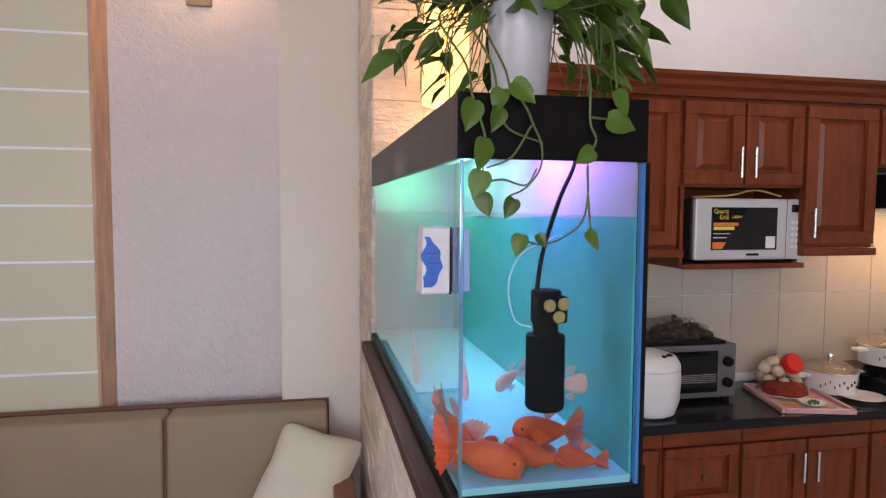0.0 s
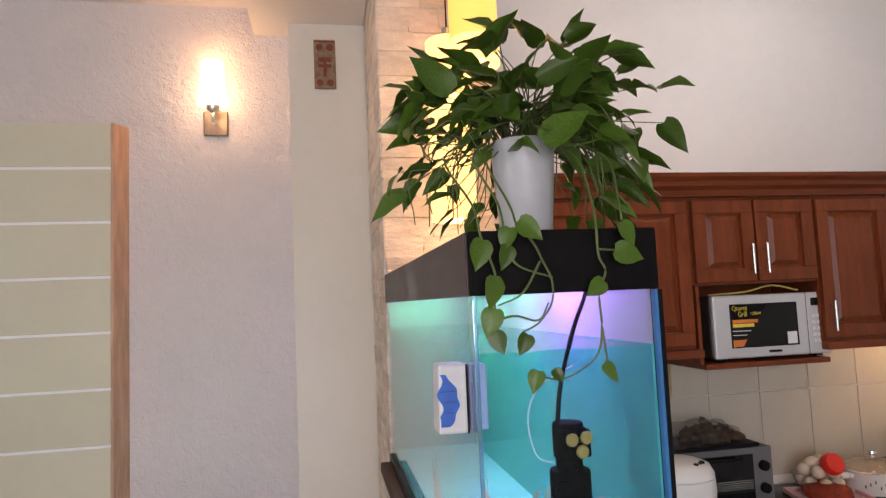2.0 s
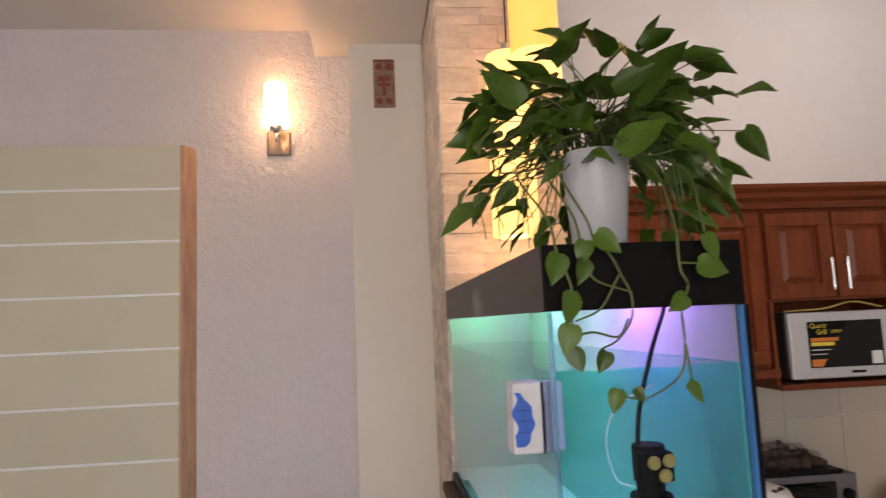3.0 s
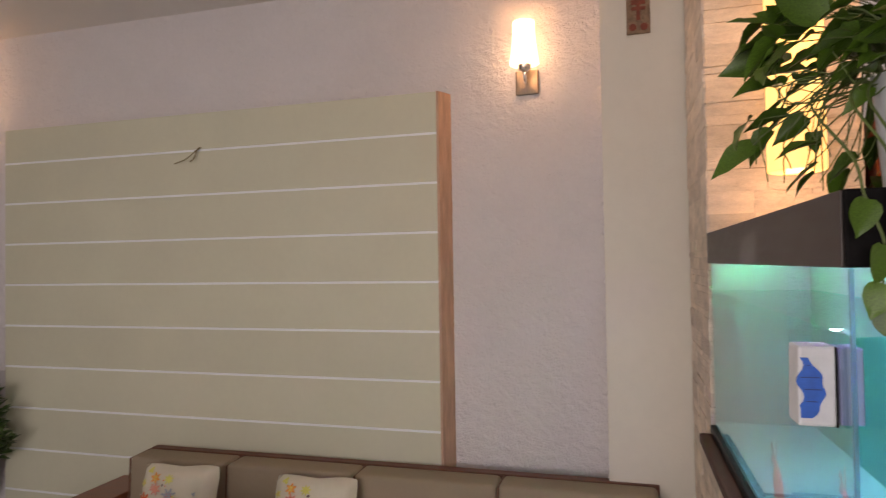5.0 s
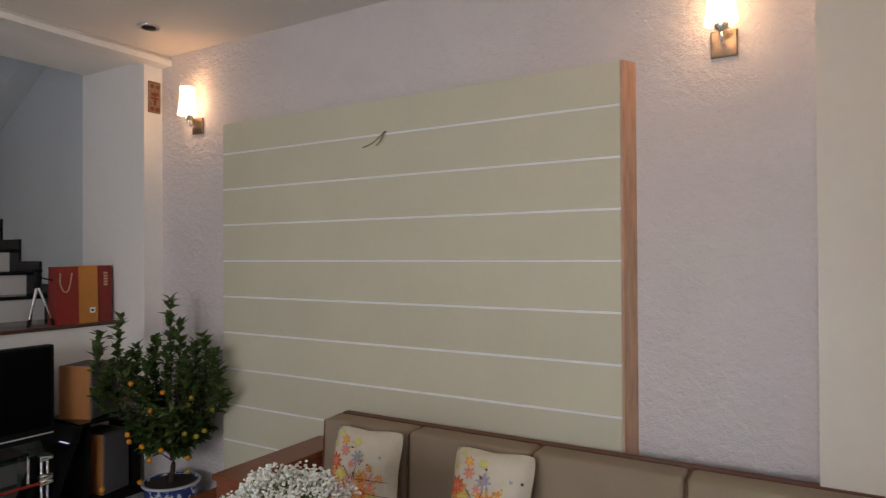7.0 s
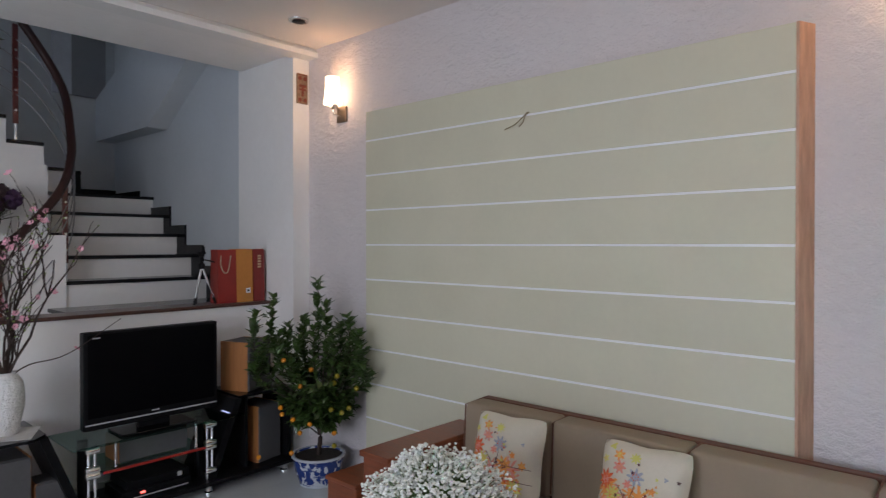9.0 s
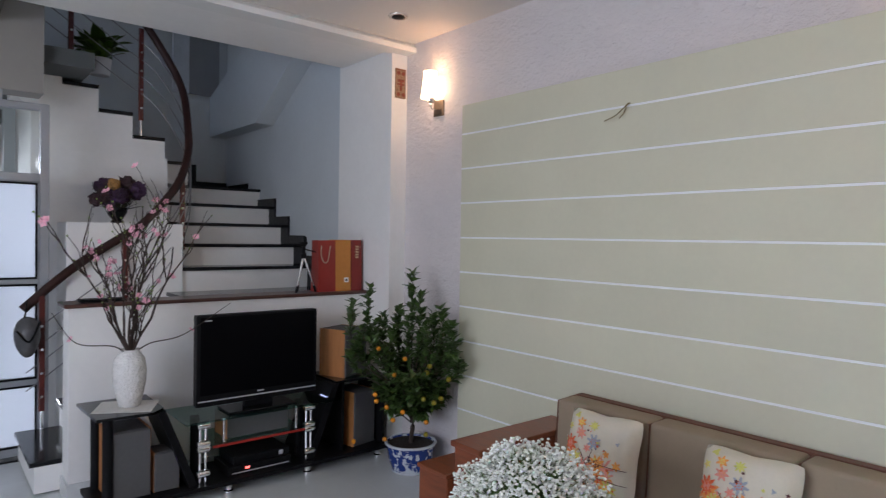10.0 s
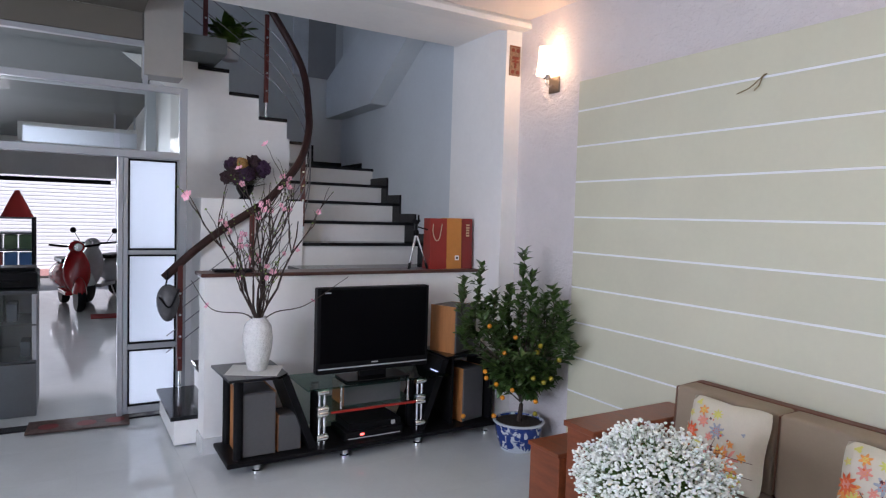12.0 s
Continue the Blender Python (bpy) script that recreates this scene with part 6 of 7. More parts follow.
def small_leaf(p, d, ln):
    d = d.normalized()
    s = d.cross(Vector((rng.uniform(-0.4, 0.4), rng.uniform(-0.4, 0.4), 1)))
    s = s.normalized() if s.length > 0.01 else Vector((1, 0, 0))
    u = s.cross(d)
    n0 = len(crown_v)
    w = ln * 0.30
    for q in (p, p + d * ln * 0.45 - s * w + u * w * 0.35, p + d * ln * 0.5, p + d * ln * 0.45 + s * w + u * w * 0.35, p + d * ln - u * ln * 0.12):
        crown_v.append(tuple(q))
    crown_f.extend([(n0, n0 + 1, n0 + 2), (n0, n0 + 2, n0 + 3), (n0 + 1, n0 + 4, n0 + 2), (n0 + 2, n0 + 4, n0 + 3)])
bm = bmesh.new()
tube(bm, smooth_path([(0, 0, 0.2), (0.01, 0.01, 0.35), (0.0, 0.0, 0.5)]), 0.018, 8, 0.012)
part("trunk", bm, M_BRANCH, kq, smooth=True)
SIDE, NEAR = Vector((0.59, 0.81, 0)), Vector((0.81, -0.59, 0))
def twig_leaves(pts, first, per, ln0, ln1, lift):
    """Leaves set round a twig from its point number first on, turned outwards and up."""
    for k in range(first, len(pts)):
        along = (pts[min(k + 1, len(pts) - 1)] - pts[max(k - 1, 0)]).normalized()
        for j in range(per):
            a = 2.4 * (k * per + j) + rng.uniform(-0.9, 0.9)
            out = Vector((math.cos(a), math.sin(a), 0))
            small_leaf(pts[k] + out * 0.004 + along * rng.uniform(-0.02, 0.02), out * rng.uniform(0.5, 1.2) + along * lift + Vector((0, 0, rng.uniform(-0.6, 0.5))), rng.uniform(ln0 * 0.75, ln1 * 1.05))
def kumquat_twig(p0, tip, bow, first, per, ln0=0.055, ln1=0.085, lift=0.7):
    if tip.y > 0.26:
        tip.y = 0.26
    pts = smooth_path([p0, p0 * 0.45 + tip * 0.55 + bow, tip], 7)
    bm = bmesh.new()
    tube(bm, pts, 0.005, 5, 0.002)
    part("branch", bm, M_BRANCH, kq)
    twig_leaves(pts, first, per, ln0, ln1, lift)
# the rounded lower mass
for i in range(44):
    a = i * 2.399
    lift_ = rng.uniform(0.0, 1.0)
    reach = (0.20 + 0.19 * math.sin(math.pi * min(1, 0.62 * lift_))) * rng.uniform(0.6, 1.0)
    tip = Vector((reach * math.cos(a), reach * math.sin(a) * 0.9, 0.42 + 0.60 * lift_))
    kumquat_twig(Vector((0, 0, rng.uniform(0.34, 0.55))), tip, Vector((tip.x * 0.12, tip.y * 0.12, 0.03)), 4, 5)
# upright shoots that stand clear of it
for side, near, top in ((-0.42, 0.05, 1.20), (-0.31, 0.0, 1.30), (-0.20, 0.1, 1.12), (-0.10, -0.05, 1.16), (0.0, 0.0, 1.42), (0.05, 0.08, 1.26),
                        (0.10, 0.2, 1.08), (0.20, 0.22, 1.18), (0.26, 0.3, 1.10), (-0.36, 0.15, 1.02), (0.30, 0.42, 0.86), (-0.03, 0.1, 1.1), (-0.26, 0.12, 1.08), (-0.14, 0.15, 1.05), (0.15, 0.05, 1.12), (-0.40, 0.2, 0.92), (0.28, 0.35, 0.98)):
    tip = SIDE * side + NEAR * near + Vector((0, 0, top))
    kumquat_twig(Vector((0, 0, 0.5)), tip, SIDE * side * 0.42 + Vector((0, 0, 0.02)), 5, 6, 0.06, 0.09, 0.9)
me = bpy.data.meshes.new("crown")
me.from_pydata(crown_v, [], crown_f)
me.materials.append(M_KLEAF)
ob = new("crown", me)
ob.parent = kq
tagged(ob, "dense dark green leaves", kind="stuff")
bm = bmesh.new()
bmesh.ops.create_uvsphere(bm, u_segments=14, v_segments=10, radius=0.0165)
fruit_me = mesh_of("fruit", bm, mat("orange kumquat skin", (0.66, 0.24, 0.01), 0.35, vary=0.2, scale=60, per_object=0.2), smooth=True)
bm = bmesh.new()
bmesh.ops.create_uvsphere(bm, u_segments=14, v_segments=10, radius=0.0175)
green_me = mesh_of("fruit", bm, mat("yellow green kumquat skin", (0.27, 0.22, 0.015), 0.35, vary=0.25, scale=50, per_object=0.2), smooth=True)
# ripeness, sideways place and height
for ripe, side, z in ((1, -0.23, 0.87), (1, -0.05, 0.80), (1, -0.12, 0.69), (1, -0.25, 0.555), (1, -0.24, 0.51), (1, -0.17, 0.47), (1, -0.06, 0.435), (1, -0.125, 0.38),
                      (0, 0.08, 0.525), (1, 0.10, 0.365), (0, 0.10, 0.28), (1, -0.18, 0.25), (1, -0.39, 0.235), (0, 0.10, 0.705), (0, 0.15, 0.50), (0, 0.20, 0.53), (0, 0.25, 0.66), (0, 0.12, 0.75)):
    ob = new("fruit", fruit_me if ripe else green_me)
    ob.parent = kq
    ob.location = SIDE * side + NEAR * 0.27 + Vector((0, 0, z + 0.06))
# ---- on the landing wall and stairs ----
def gift_bag(at, w, d, h, color, label):
    th = thing("paper_bag", at, label, "paper bag", "paper bags")
    bm = bmesh.new()
    out = [(-d / 2, 0), (d / 2, 0), (d / 2 - 0.012, h), (-d / 2 + 0.012, h)]
    prism(bm, out, "y", -w / 2, w / 2)
    part("body", bm, mat("glossy card", color, 0.35, vary=0.12, scale=8), th)
    return th
g = gift_bag((-3.94, -0.42, 1.24), 0.155, 0.13, 0.415, (0.30, 0.025, 0.018), "dark red paper carrier bag with cord handle")
bm = bmesh.new()
tube(bm, smooth_path([(0.055, -0.05, 0.37), (0.07, -0.06, 0.30), (0.07, -0.035, 0.24), (0.07, 0.0, 0.25), (0.06, 0.03, 0.37)]), 0.004, 6)
part("cord", bm, mat("cream cord", (0.5, 0.42, 0.3), 0.8), g)
g = gift_bag((-3.94, -0.268, 1.24), 0.145, 0.12, 0.42, (0.55, 0.22, 0.04), "tall orange card box standing on the ledge")
part("label_square", B(0.056, 0.06, 0.01, 0.05, 0.07, 0.11), M_WHITEPL, g)
part("label_mark", B(0.0595, 0.0615, 0.022, 0.038, 0.082, 0.098), M_BLACK, g)
g = gift_bag((-3.94, -0.142, 1.24), 0.10, 0.13, 0.42, (0.22, 0.018, 0.014), "narrow dark red box with pale lettering marks")
for k in range(5):
    part("letter_bar", B(0.058, 0.0625, -0.012, 0.018, 0.27 + 0.022 * k, 0.284 + 0.022 * k), mat("gold print", (0.6, 0.42, 0.25), 0.5), g)
tp = thing("camera_tripod", (-3.94, -0.60, 1.24), "small silver and black camera tripod on the ledge", "tripod")
for a in (-0.9, 1.2, 3.3):
    bm = bmesh.new()
    e = Vector((0.07 * math.cos(a), 0.105 * math.sin(a), 0.012))
    tube(bm, [(0.0, 0.0, 0.29), tuple(e * 0.45 + Vector((0, 0, 0.155)))], 0.009, 8)
    tube(bm, [tuple(e * 0.45 + Vector((0, 0, 0.155))), tuple(e)], 0.006, 8)
    leg = part("leg", bm, M_STEEL, tp, "silver telescopic leg", smooth=True)
    bm = bmesh.new()
    tube(bm, [tuple(e * 0.85 + Vector((0, 0, 0.04))), tuple(e - Vector((0, 0, 0.012)))], 0.010, 8)
    part("rubber_foot", bm, M_BLACK, leg)
bm = bmesh.new()
lathe(bm, [(0.02, 0.27), (0.024, 0.28), (0.024, 0.31), (0.012, 0.32), (0.012, 0.36), (0.022, 0.365), (0.022, 0.38)], 14)
tube(bm, [(0, 0, 0.345), (0.03, 0.09, 0.32)], 0.006, 6)
box(bm, -0.012, 0.012, -0.03, 0.03, 0.38, 0.40)
tube(bm, [(0, 0.02, 0.40), (0, 0.02, 0.44)], 0.008, 6)
part("head", bm, M_BLACK, tp, smooth=True)
solid("ash_tray", B(-0.05, 0.05, -0.13, 0.13, 0, 0.02, bevel=0.006), M_BLACK, "flat black tray lying on the ledge", "tray", at=(-3.94, -2.05, 1.24))
# handrail with posts and rods
M_ROD = mat("dull steel rod", (0.30, 0.30, 0.31), 0.4, 0.9, vary=0.1, scale=20)
hr = thing("stair_railing", (-4.86, -2.325, 0.015), "curved dark wooden handrail with steel rods", "railing")
def R(bm):
    bmesh.ops.translate(bm, verts=bm.verts, vec=(4.86, 2.36, 0))
    return bm
rail_pts = [(-4.85, -2.42, 1.10), (-4.87, -2.195, 1.312), (-4.89, -1.992, 1.475), (-4.91, -1.758, 1.631), (-4.93, -1.562, 1.773), (-4.97, -1.304, 2.084),
            (-5.08, -1.18, 2.36), (-5.2, -1.14, 2.62), (-5.35, -1.156, 3.016), (-5.42, -1.363, 3.42), (-5.44, -1.58, 3.68), (-5.45, -2.1, 4.05), (-5.45, -2.7, 4.45)]
bm = bmesh.new()
tube(bm, smooth_path(rail_pts, 8), 0.034, 12)
part("handrail", R(bm), mat("dark polished handrail wood", (0.035, 0.013, 0.011), 0.4, vary=0.35, scale=6, coat=0.05, spec=0.3), hr, "dark polished wooden handrail", smooth=True)
for x, y, z0, z1 in ((-4.84, -2.30, 0.20, 1.20), (-4.9, -1.72, 0.8, 1.64), (-5.02, -1.24, 1.39, 2.2), (-5.46, -1.47, 2.54, 3.50), (-5.46, -2.02, 2.93, 3.98)):
    bm = bmesh.new()
    box(bm, x - 0.014, x + 0.014, y - 0.02, y + 0.02, z0 + 0.14, z1, bevel=0.004)
    post = part("post", R(bm), mat("red brown lacquer", (0.10, 0.015, 0.012), 0.3, coat=0.4), hr, "red brown flat post")
    bm = bmesh.new()
    lathe(bm, [(0.02, 0.0), (0.02, 0.01), (0.014, 0.014), (0.014, 0.15)], 12, (x, y, z0))
    part("sleeve", R(bm), M_CHROME, post, "chrome foot sleeve", smooth=True)
    for k in range(4):
        bm = bmesh.new()
        lathe(bm, [(0.012, 0.0), (0.01, 0.006)], 10, m=Matrix.Translation((x + 0.0145, y, z0 + 0.25 + (z1 - z0 - 0.3) * k / 4)) @ Matrix.Rotation(radians(90), 4, 'Y'))
        part("rivet", R(bm), M_CHROME, post, smooth=True)
for k in range(4):
    z = 0.20 + 0.15 * k
    bm = bmesh.new()
    tube(bm, smooth_path([(-4.83, -2.40, 0.32 + z * 0.9), (-4.85, -2.2, 0.47 + z * 0.9), (-4.9, -1.7, 0.86 + z * 0.9), (-4.97, -1.3, 1.35 + z * 0.8), (-5.12, -1.14, 1.75 + z * 0.85), (-5.3, -1.13, 2.2 + z), (-5.42, -1.35, 2.62 + z), (-5.46, -1.6, 2.8 + z), (-5.46, -2.2, 3.2 + z)], 8), 0.0045, 8)
    part("rod", R(bm), M_ROD, hr, "steel rod", smooth=True)
# helmet hanging on the rail end
hm = thing("motorcycle_helmet", (-4.80, -2.36, 0.76), "grey half helmet hanging by its strap from the rail", "helmet")
bm = bmesh.new()
bmesh.ops.create_uvsphere(bm, u_segments=22, v_segments=14, radius=1)
for v in bm.verts:
    v.co = Vector((v.co.x * 0.10, v.co.y * 0.085 * (1 + 0.15 * v.co.z), v.co.z * 0.15 + 0.16))
part("shell", bm, mat("scuffed grey shell", (0.10, 0.10, 0.105), 0.25, vary=0.3, scale=12), hm, smooth=True)
bm = bmesh.new()
tube(bm, smooth_path([(0.09, -0.075, 0.22), (0.105, 0.0, 0.14), (0.09, 0.07, 0.28)]), 0.008, 6)
tube(bm, smooth_path([(0.02, -0.02, 0.3), (0.02, -0.01, 0.36), (-0.03, 0.0, 0.42)]), 0.006, 6)
part("strap", bm, M_BLACK, hm)
# dark dried flowers on the block shelf
df = thing("dried_flower_pot", (-5.17, -1.685, 1.77), "dark pot with purple and pink artificial flowers", "flowers")
bm = bmesh.new()
lathe(bm, [(0.05, 0), (0.055, 0.008), (0.04, 0.03), (0.075, 0.09), (0.08, 0.13), (0.07, 0.13)], 22)
part("pot", bm, M_GLOSSBLACK, df, "gloss black pot", smooth=True)
rng = random.Random(5)
for i in range(15):
    a, c = rng.uniform(0, 6.28), rng.random()
    p = Vector((0.10 * math.cos(a) * (0.3 + 0.7 * c), 0.16 * math.sin(a) * (0.3 + 0.7 * c), 0.19 + 0.14 * rng.random()))
    bm = bmesh.new()
    bmesh.ops.create_icosphere(bm, subdivisions=3, radius=rng.uniform(0.045, 0.07), matrix=Matrix.Translation(p))
    for v in bm.verts:
        v.co = p + (v.co - p) * (1 + 0.5 * noise.noise(v.co * 60))
    colr = [(0.05, 0.02, 0.05), (0.045, 0.02, 0.025), (0.38, 0.20, 0.06), (0.4, 0.14, 0.12), (0.06, 0.025, 0.07)][i % 5 if i in (2, 3, 4, 9) else i % 2]
    part("flower_head", bm, mat("dry petal", colr, 0.8, vary=0.5, scale=50), df)
bm = bmesh.new()
for i in range(90):
    a = rng.uniform(0, 6.28)
    tube(bm, [(0, 0, 0.1), (0.15 * math.cos(a), 0.19 * math.sin(a), 0.14 + 0.2 * rng.random())], 0.003, 4, 0.001)
tagged(part("dry_leaves", bm, mat("dry dark leaf", (0.03, 0.03, 0.015), 0.8), df), kind="stuff")
# plant on the upper stair
up = thing("stair_plant", (-5.95, -1.67, 3.15), "green leafy plant in a white pot on the upper stairs", "potted plant")
bm = bmesh.new()
lathe(bm, [(0.08, 0), (0.085, 0.01), (0.10, 0.15), (0.095, 0.155)], 20)
part("pot", bm, M_WHITEPL, up, smooth=True)
rng = random.Random(3)
for i in range(46):
    a = rng.uniform(0, 6.28)
    ob = new("leaf", LEAVES[i % 5])
    ob.parent = up
    ob.matrix_local = Matrix.Translation((0.05 * math.cos(a), 0.05 * math.sin(a), 0.15 + 0.12 * rng.random())) @ pose(0, 0, 0, rng.uniform(0, 60), 0, math.degrees(a) - 90) @ Matrix.Diagonal((0.13, 0.24, 0.2, 1))
# stepped block and sloping underside of the next flight on the stair wall
bm = bmesh.new()
prism(bm, [(-7.199, 2.88), (-5.83, 2.88), (-5.03, 3.36), (-4.34, 3.78), (-4.34, 4.5), (-5.6, 3.95), (-7.199, 3.36)], "y", -0.21, -0.002)
solid("upper_flight_soffit", bm, M_BLUEWALL, "pale boxed underside of the next stair flight", "soffit", "structure")
door = thing("door_3", (-7.2, -0.3, 3.37), "grey door with a pale jamb on the upper landing", "door")
tagged(door, kind="structure")
part("leaf_panel", B(0.002, 0.03, -0.17, 0.19, 0.0, 1.9), mat("grey door paint", (0.30, 0.31, 0.33), 0.6, vary=0.08), door)
part("jamb", B(0.002, 0.05, -0.36, -0.172, 0.0, 1.95, bevel=0.004), mat("pale jamb paint", (0.62, 0.66, 0.72), 0.5), door)

# ---- front partition, door and front room ----
PX = -4.92
# beige taken far down: the deep shade over the partition is in the colour
M_SHADEDBEIGE = mat("beige paint darkened for shade", (0.13, 0.12, 0.10), 0.75, vary=0.06, scale=1.5)
# ceiling grey lowered so that the front room's dimness sits in its colour
M_SHADEDCEIL = mat("grey ceiling paint darkened for shade", (0.10, 0.11, 0.11), 0.75, vary=0.06, scale=1.5)
fp = thing("glass_partition", (PX, -2.94, 0), "grey aluminium and glass partition with an open doorway", "partition")
def bar(y0, y1, z0, z1, name="frame_bar", parent=fp, d=0.03):
    return part(name, B(-d, d, y0 + 3.0, y1 + 3.0, z0, z1, bevel=0.003, seg=1), M_ALU, parent)
def glass(y0, y1, z0, z1, m_, parent=fp, name="pane"):
    return part(name, B(-0.004, 0.004, y0 + 3.0, y1 + 3.0, z0, z1), m_, parent)
bar(-2.332, -2.274, 0.0, 2.64)
bar(-5.4, -2.332, 2.06, 2.12)
bar(-5.4, -2.332, 2.59, 2.64)
bar(-2.775, -2.737, 0.0, 2.06)
bar(-3.62, -3.57, 0.0, 2.06)
bar(-2.60, -2.565, 2.64, 2.93)
bar(-5.4, -2.565, 2.93, 2.97)
bar(-5.45, -5.40, 0.0, 2.97)
for y0, y1 in ((-2.76, -2.33), (-4.2, -2.80), (-5.38, -4.24)):
    glass(y0, y1, 2.125, 2.585, M_GLASS, name="transom_pane")
glass(-5.38, -2.61, 2.645, 2.925, M_GLASS, name="transom_pane")
leaf_ = thing("door_1", (PX, -2.94, 0), "closed aluminium door leaf with frosted glass panes", "door")
tagged(leaf_, kind="structure")
for y0, y1, z0, z1 in ((-2.736, -2.70, 0.03, 2.06), (-2.347, -2.333, 0.03, 2.06), (-2.70, -2.347, 0.03, 0.09), (-2.70, -2.347, 2.052, 2.06), (-2.70, -2.347, 0.545, 0.59), (-2.70, -2.347, 1.30, 1.336)):
    bar(y0, y1, z0, z1, "door_frame", leaf_, 0.02)
for z0, z1 in ((0.09, 0.545), (0.59, 1.30), (1.336, 2.052)):
    glass(-2.70, -2.347, z0, z1, M_FROST, leaf_, "frosted_pane")
    for a, b, c, d in ((-2.70, -2.347, z0, z0 + 0.014), (-2.70, -2.347, z1 - 0.014, z1), (-2.70, -2.688, z0 + 0.014, z1 - 0.014), (-2.359, -2.347, z0 + 0.014, z1 - 0.014)):
        part("rubber_seal", B(-0.008, 0.022, a + 3, b + 3, c, d), M_BLACK, leaf_)
fl_ = thing("door_2", (PX, -2.94, 0), "clear glass door leaf of the partition, standing open", "door")
tagged(fl_, kind="structure")
bar(-3.60, -3.565, 0.03, 2.05, "door_frame", fl_, 0.02)
glass(-5.38, -3.62, 0.05, 2.05, M_GLASS, fl_, "clear_pane")
structure("door_sill", [(-4.98, -4.86, -3.6, -2.3, 0.0, 0.012)], M_BLACKSTONE, "dark granite door sill")
# walls, lintel and ceiling of the front room
structure("wall_front_side", [(-14.0, -5.55, -2.20, -1.90, 0, 2.97)], M_WHITE, "white side wall of the front room")
# block colour is darker than its paint, to carry the shade up there
structure("lintel_block", [(-5.1, -4.86, -2.535, -2.255, 2.71, 3.9)], mat("grey beige paint toned down for shade", (0.33, 0.315, 0.29), 0.75, vary=0.06, scale=1.5), "grey beige hanging block at the end of the lintel, darkened for shade")
structure("lintel", [(-5.05, -4.9, -5.45, -2.54, 2.975, 3.185)], M_SHADEDBEIGE, "beige lintel above the partition, darkened for shade")
structure("ceiling_front", [(-14.0, -4.96, -6.6, -1.90, 2.971, 3.1)], M_SHADEDCEIL, "grey front room ceiling, darkened for shade")
structure("soffit_hall", [(-4.9, -4.28, -6.6, -2.54, 3.186, 3.3)], M_SHADEDBEIGE, "beige underside of the upper hall floor, darkened for shade")
structure("wall_partition_side", [(-5.0, -4.85, -6.6, -5.45, 0, 3.185)], M_WHITE, "white wall beside the glass partition")
# second transom frame that hangs further in the front room
itr = thing("inner_transom", (-9.5, -2.83, 2.46), "white framed frosted transom hung from the front room ceiling", "transom")
for y0, y1, z0, z1 in ((-0.79, 0.76, 0.0, 0.05), (-0.79, 0.76, 0.26, 0.31), (-0.79, -0.74, 0.05, 0.26), (0.71, 0.76, 0.05, 0.26)):
    part("frame_bar", B(-0.03, 0.03, y0, y1, z0, z1, bevel=0.004, seg=1), M_WHITE, itr)
part("pane", B(-0.004, 0.004, -0.74, 0.71, 0.05, 0.26), M_FROST, itr, "frosted pane")
for y in (0.35, 0.6):
    part("hanger", B(-0.012, 0.012, y - 0.012, y + 0.012, 0.31, 0.541), M_ALU, itr)
# counter cabinet behind the glass
dc = thing("display_counter", (-5.55, -3.56, 0), "dark glass display counter with goods on top", "counter")
M_DARKGREY = mat("dark grey laminate", (0.05, 0.055, 0.06), 0.3, vary=0.2)
part("base", B(-0.3, 0.3, -0.6, 0.30, 0.0, 0.42, bevel=0.006), mat("grey laminate", (0.12, 0.13, 0.14), 0.4), dc)
part("shelf", B(-0.3, 0.3, -0.6, 0.30, 0.43, 0.45), M_DARKGREY, dc)
part("shelf", B(-0.3, 0.3, -0.6, 0.30, 0.72, 0.735), M_DARKGREY, dc)
part("top", B(-0.31, 0.31, -0.61, 0.31, 0.97, 1.0, bevel=0.004), M_DARKGREY, dc)
for x in (-0.28, 0.28):
    part("post", B(x - 0.015, x + 0.015, 0.27, 0.3, 0.45, 0.97), M_ALU, dc)
part("pane", B(0.296, 0.302, -0.58, 0.27, 0.45, 0.97), M_GLASS, dc)
part("back_panel", B(-0.3, -0.285, -0.6, 0.30, 0.451, 0.969), M_DARKGREY, dc)
part("side_panel", B(-0.284, 0.29, 0.285, 0.30, 0.451, 0.969), M_DARKGREY, dc)
rng = random.Random(14)
for i in range(9):
    y = -0.5 + 0.09 * i
    c = rng.choice(((0.25, 0.02, 0.02), (0.03, 0.04, 0.06), (0.02, 0.02, 0.02), (0.08, 0.05, 0.03)))
    ob = solid("stored_box", B(-0.1, 0.1, -0.035, 0.035, 0, rng.uniform(0.12, 0.24), bevel=0.004), mat("box card", c, 0.5), "small dark boxed goods inside the display counter", "box", at=(-5.5, -3.56 + y, rng.choice((0.45, 0.735))), group="goods in the counter")
pr = thing("office_printer", (-5.55, -3.49, 1.0), "black desktop printer standing on the counter", "printer")
part("body", B(-0.2, 0.2, -0.24, 0.24, 0.0, 0.14, bevel=0.02), M_BLACK, pr)
part("paper_tray", B(0.2, 0.26, -0.12, 0.12, 0.05, 0.065, bevel=0.003), M_BLACK, pr)
part("lid", B(-0.17, 0.15, -0.22, 0.22, 0.14, 0.165, bevel=0.01), M_BLACK, pr)
shf = thing("wall_shelf", (-8.0, -3.68, 0), "dark metal rack with small goods and a red cap", "rack")
for y in (-0.3, 0.3):
    for x in (-0.2, 0.2):
        part("post", B(x - 0.015, x + 0.015, y - 0.015, y + 0.015, 0, 1.53), M_BLACK, shf)
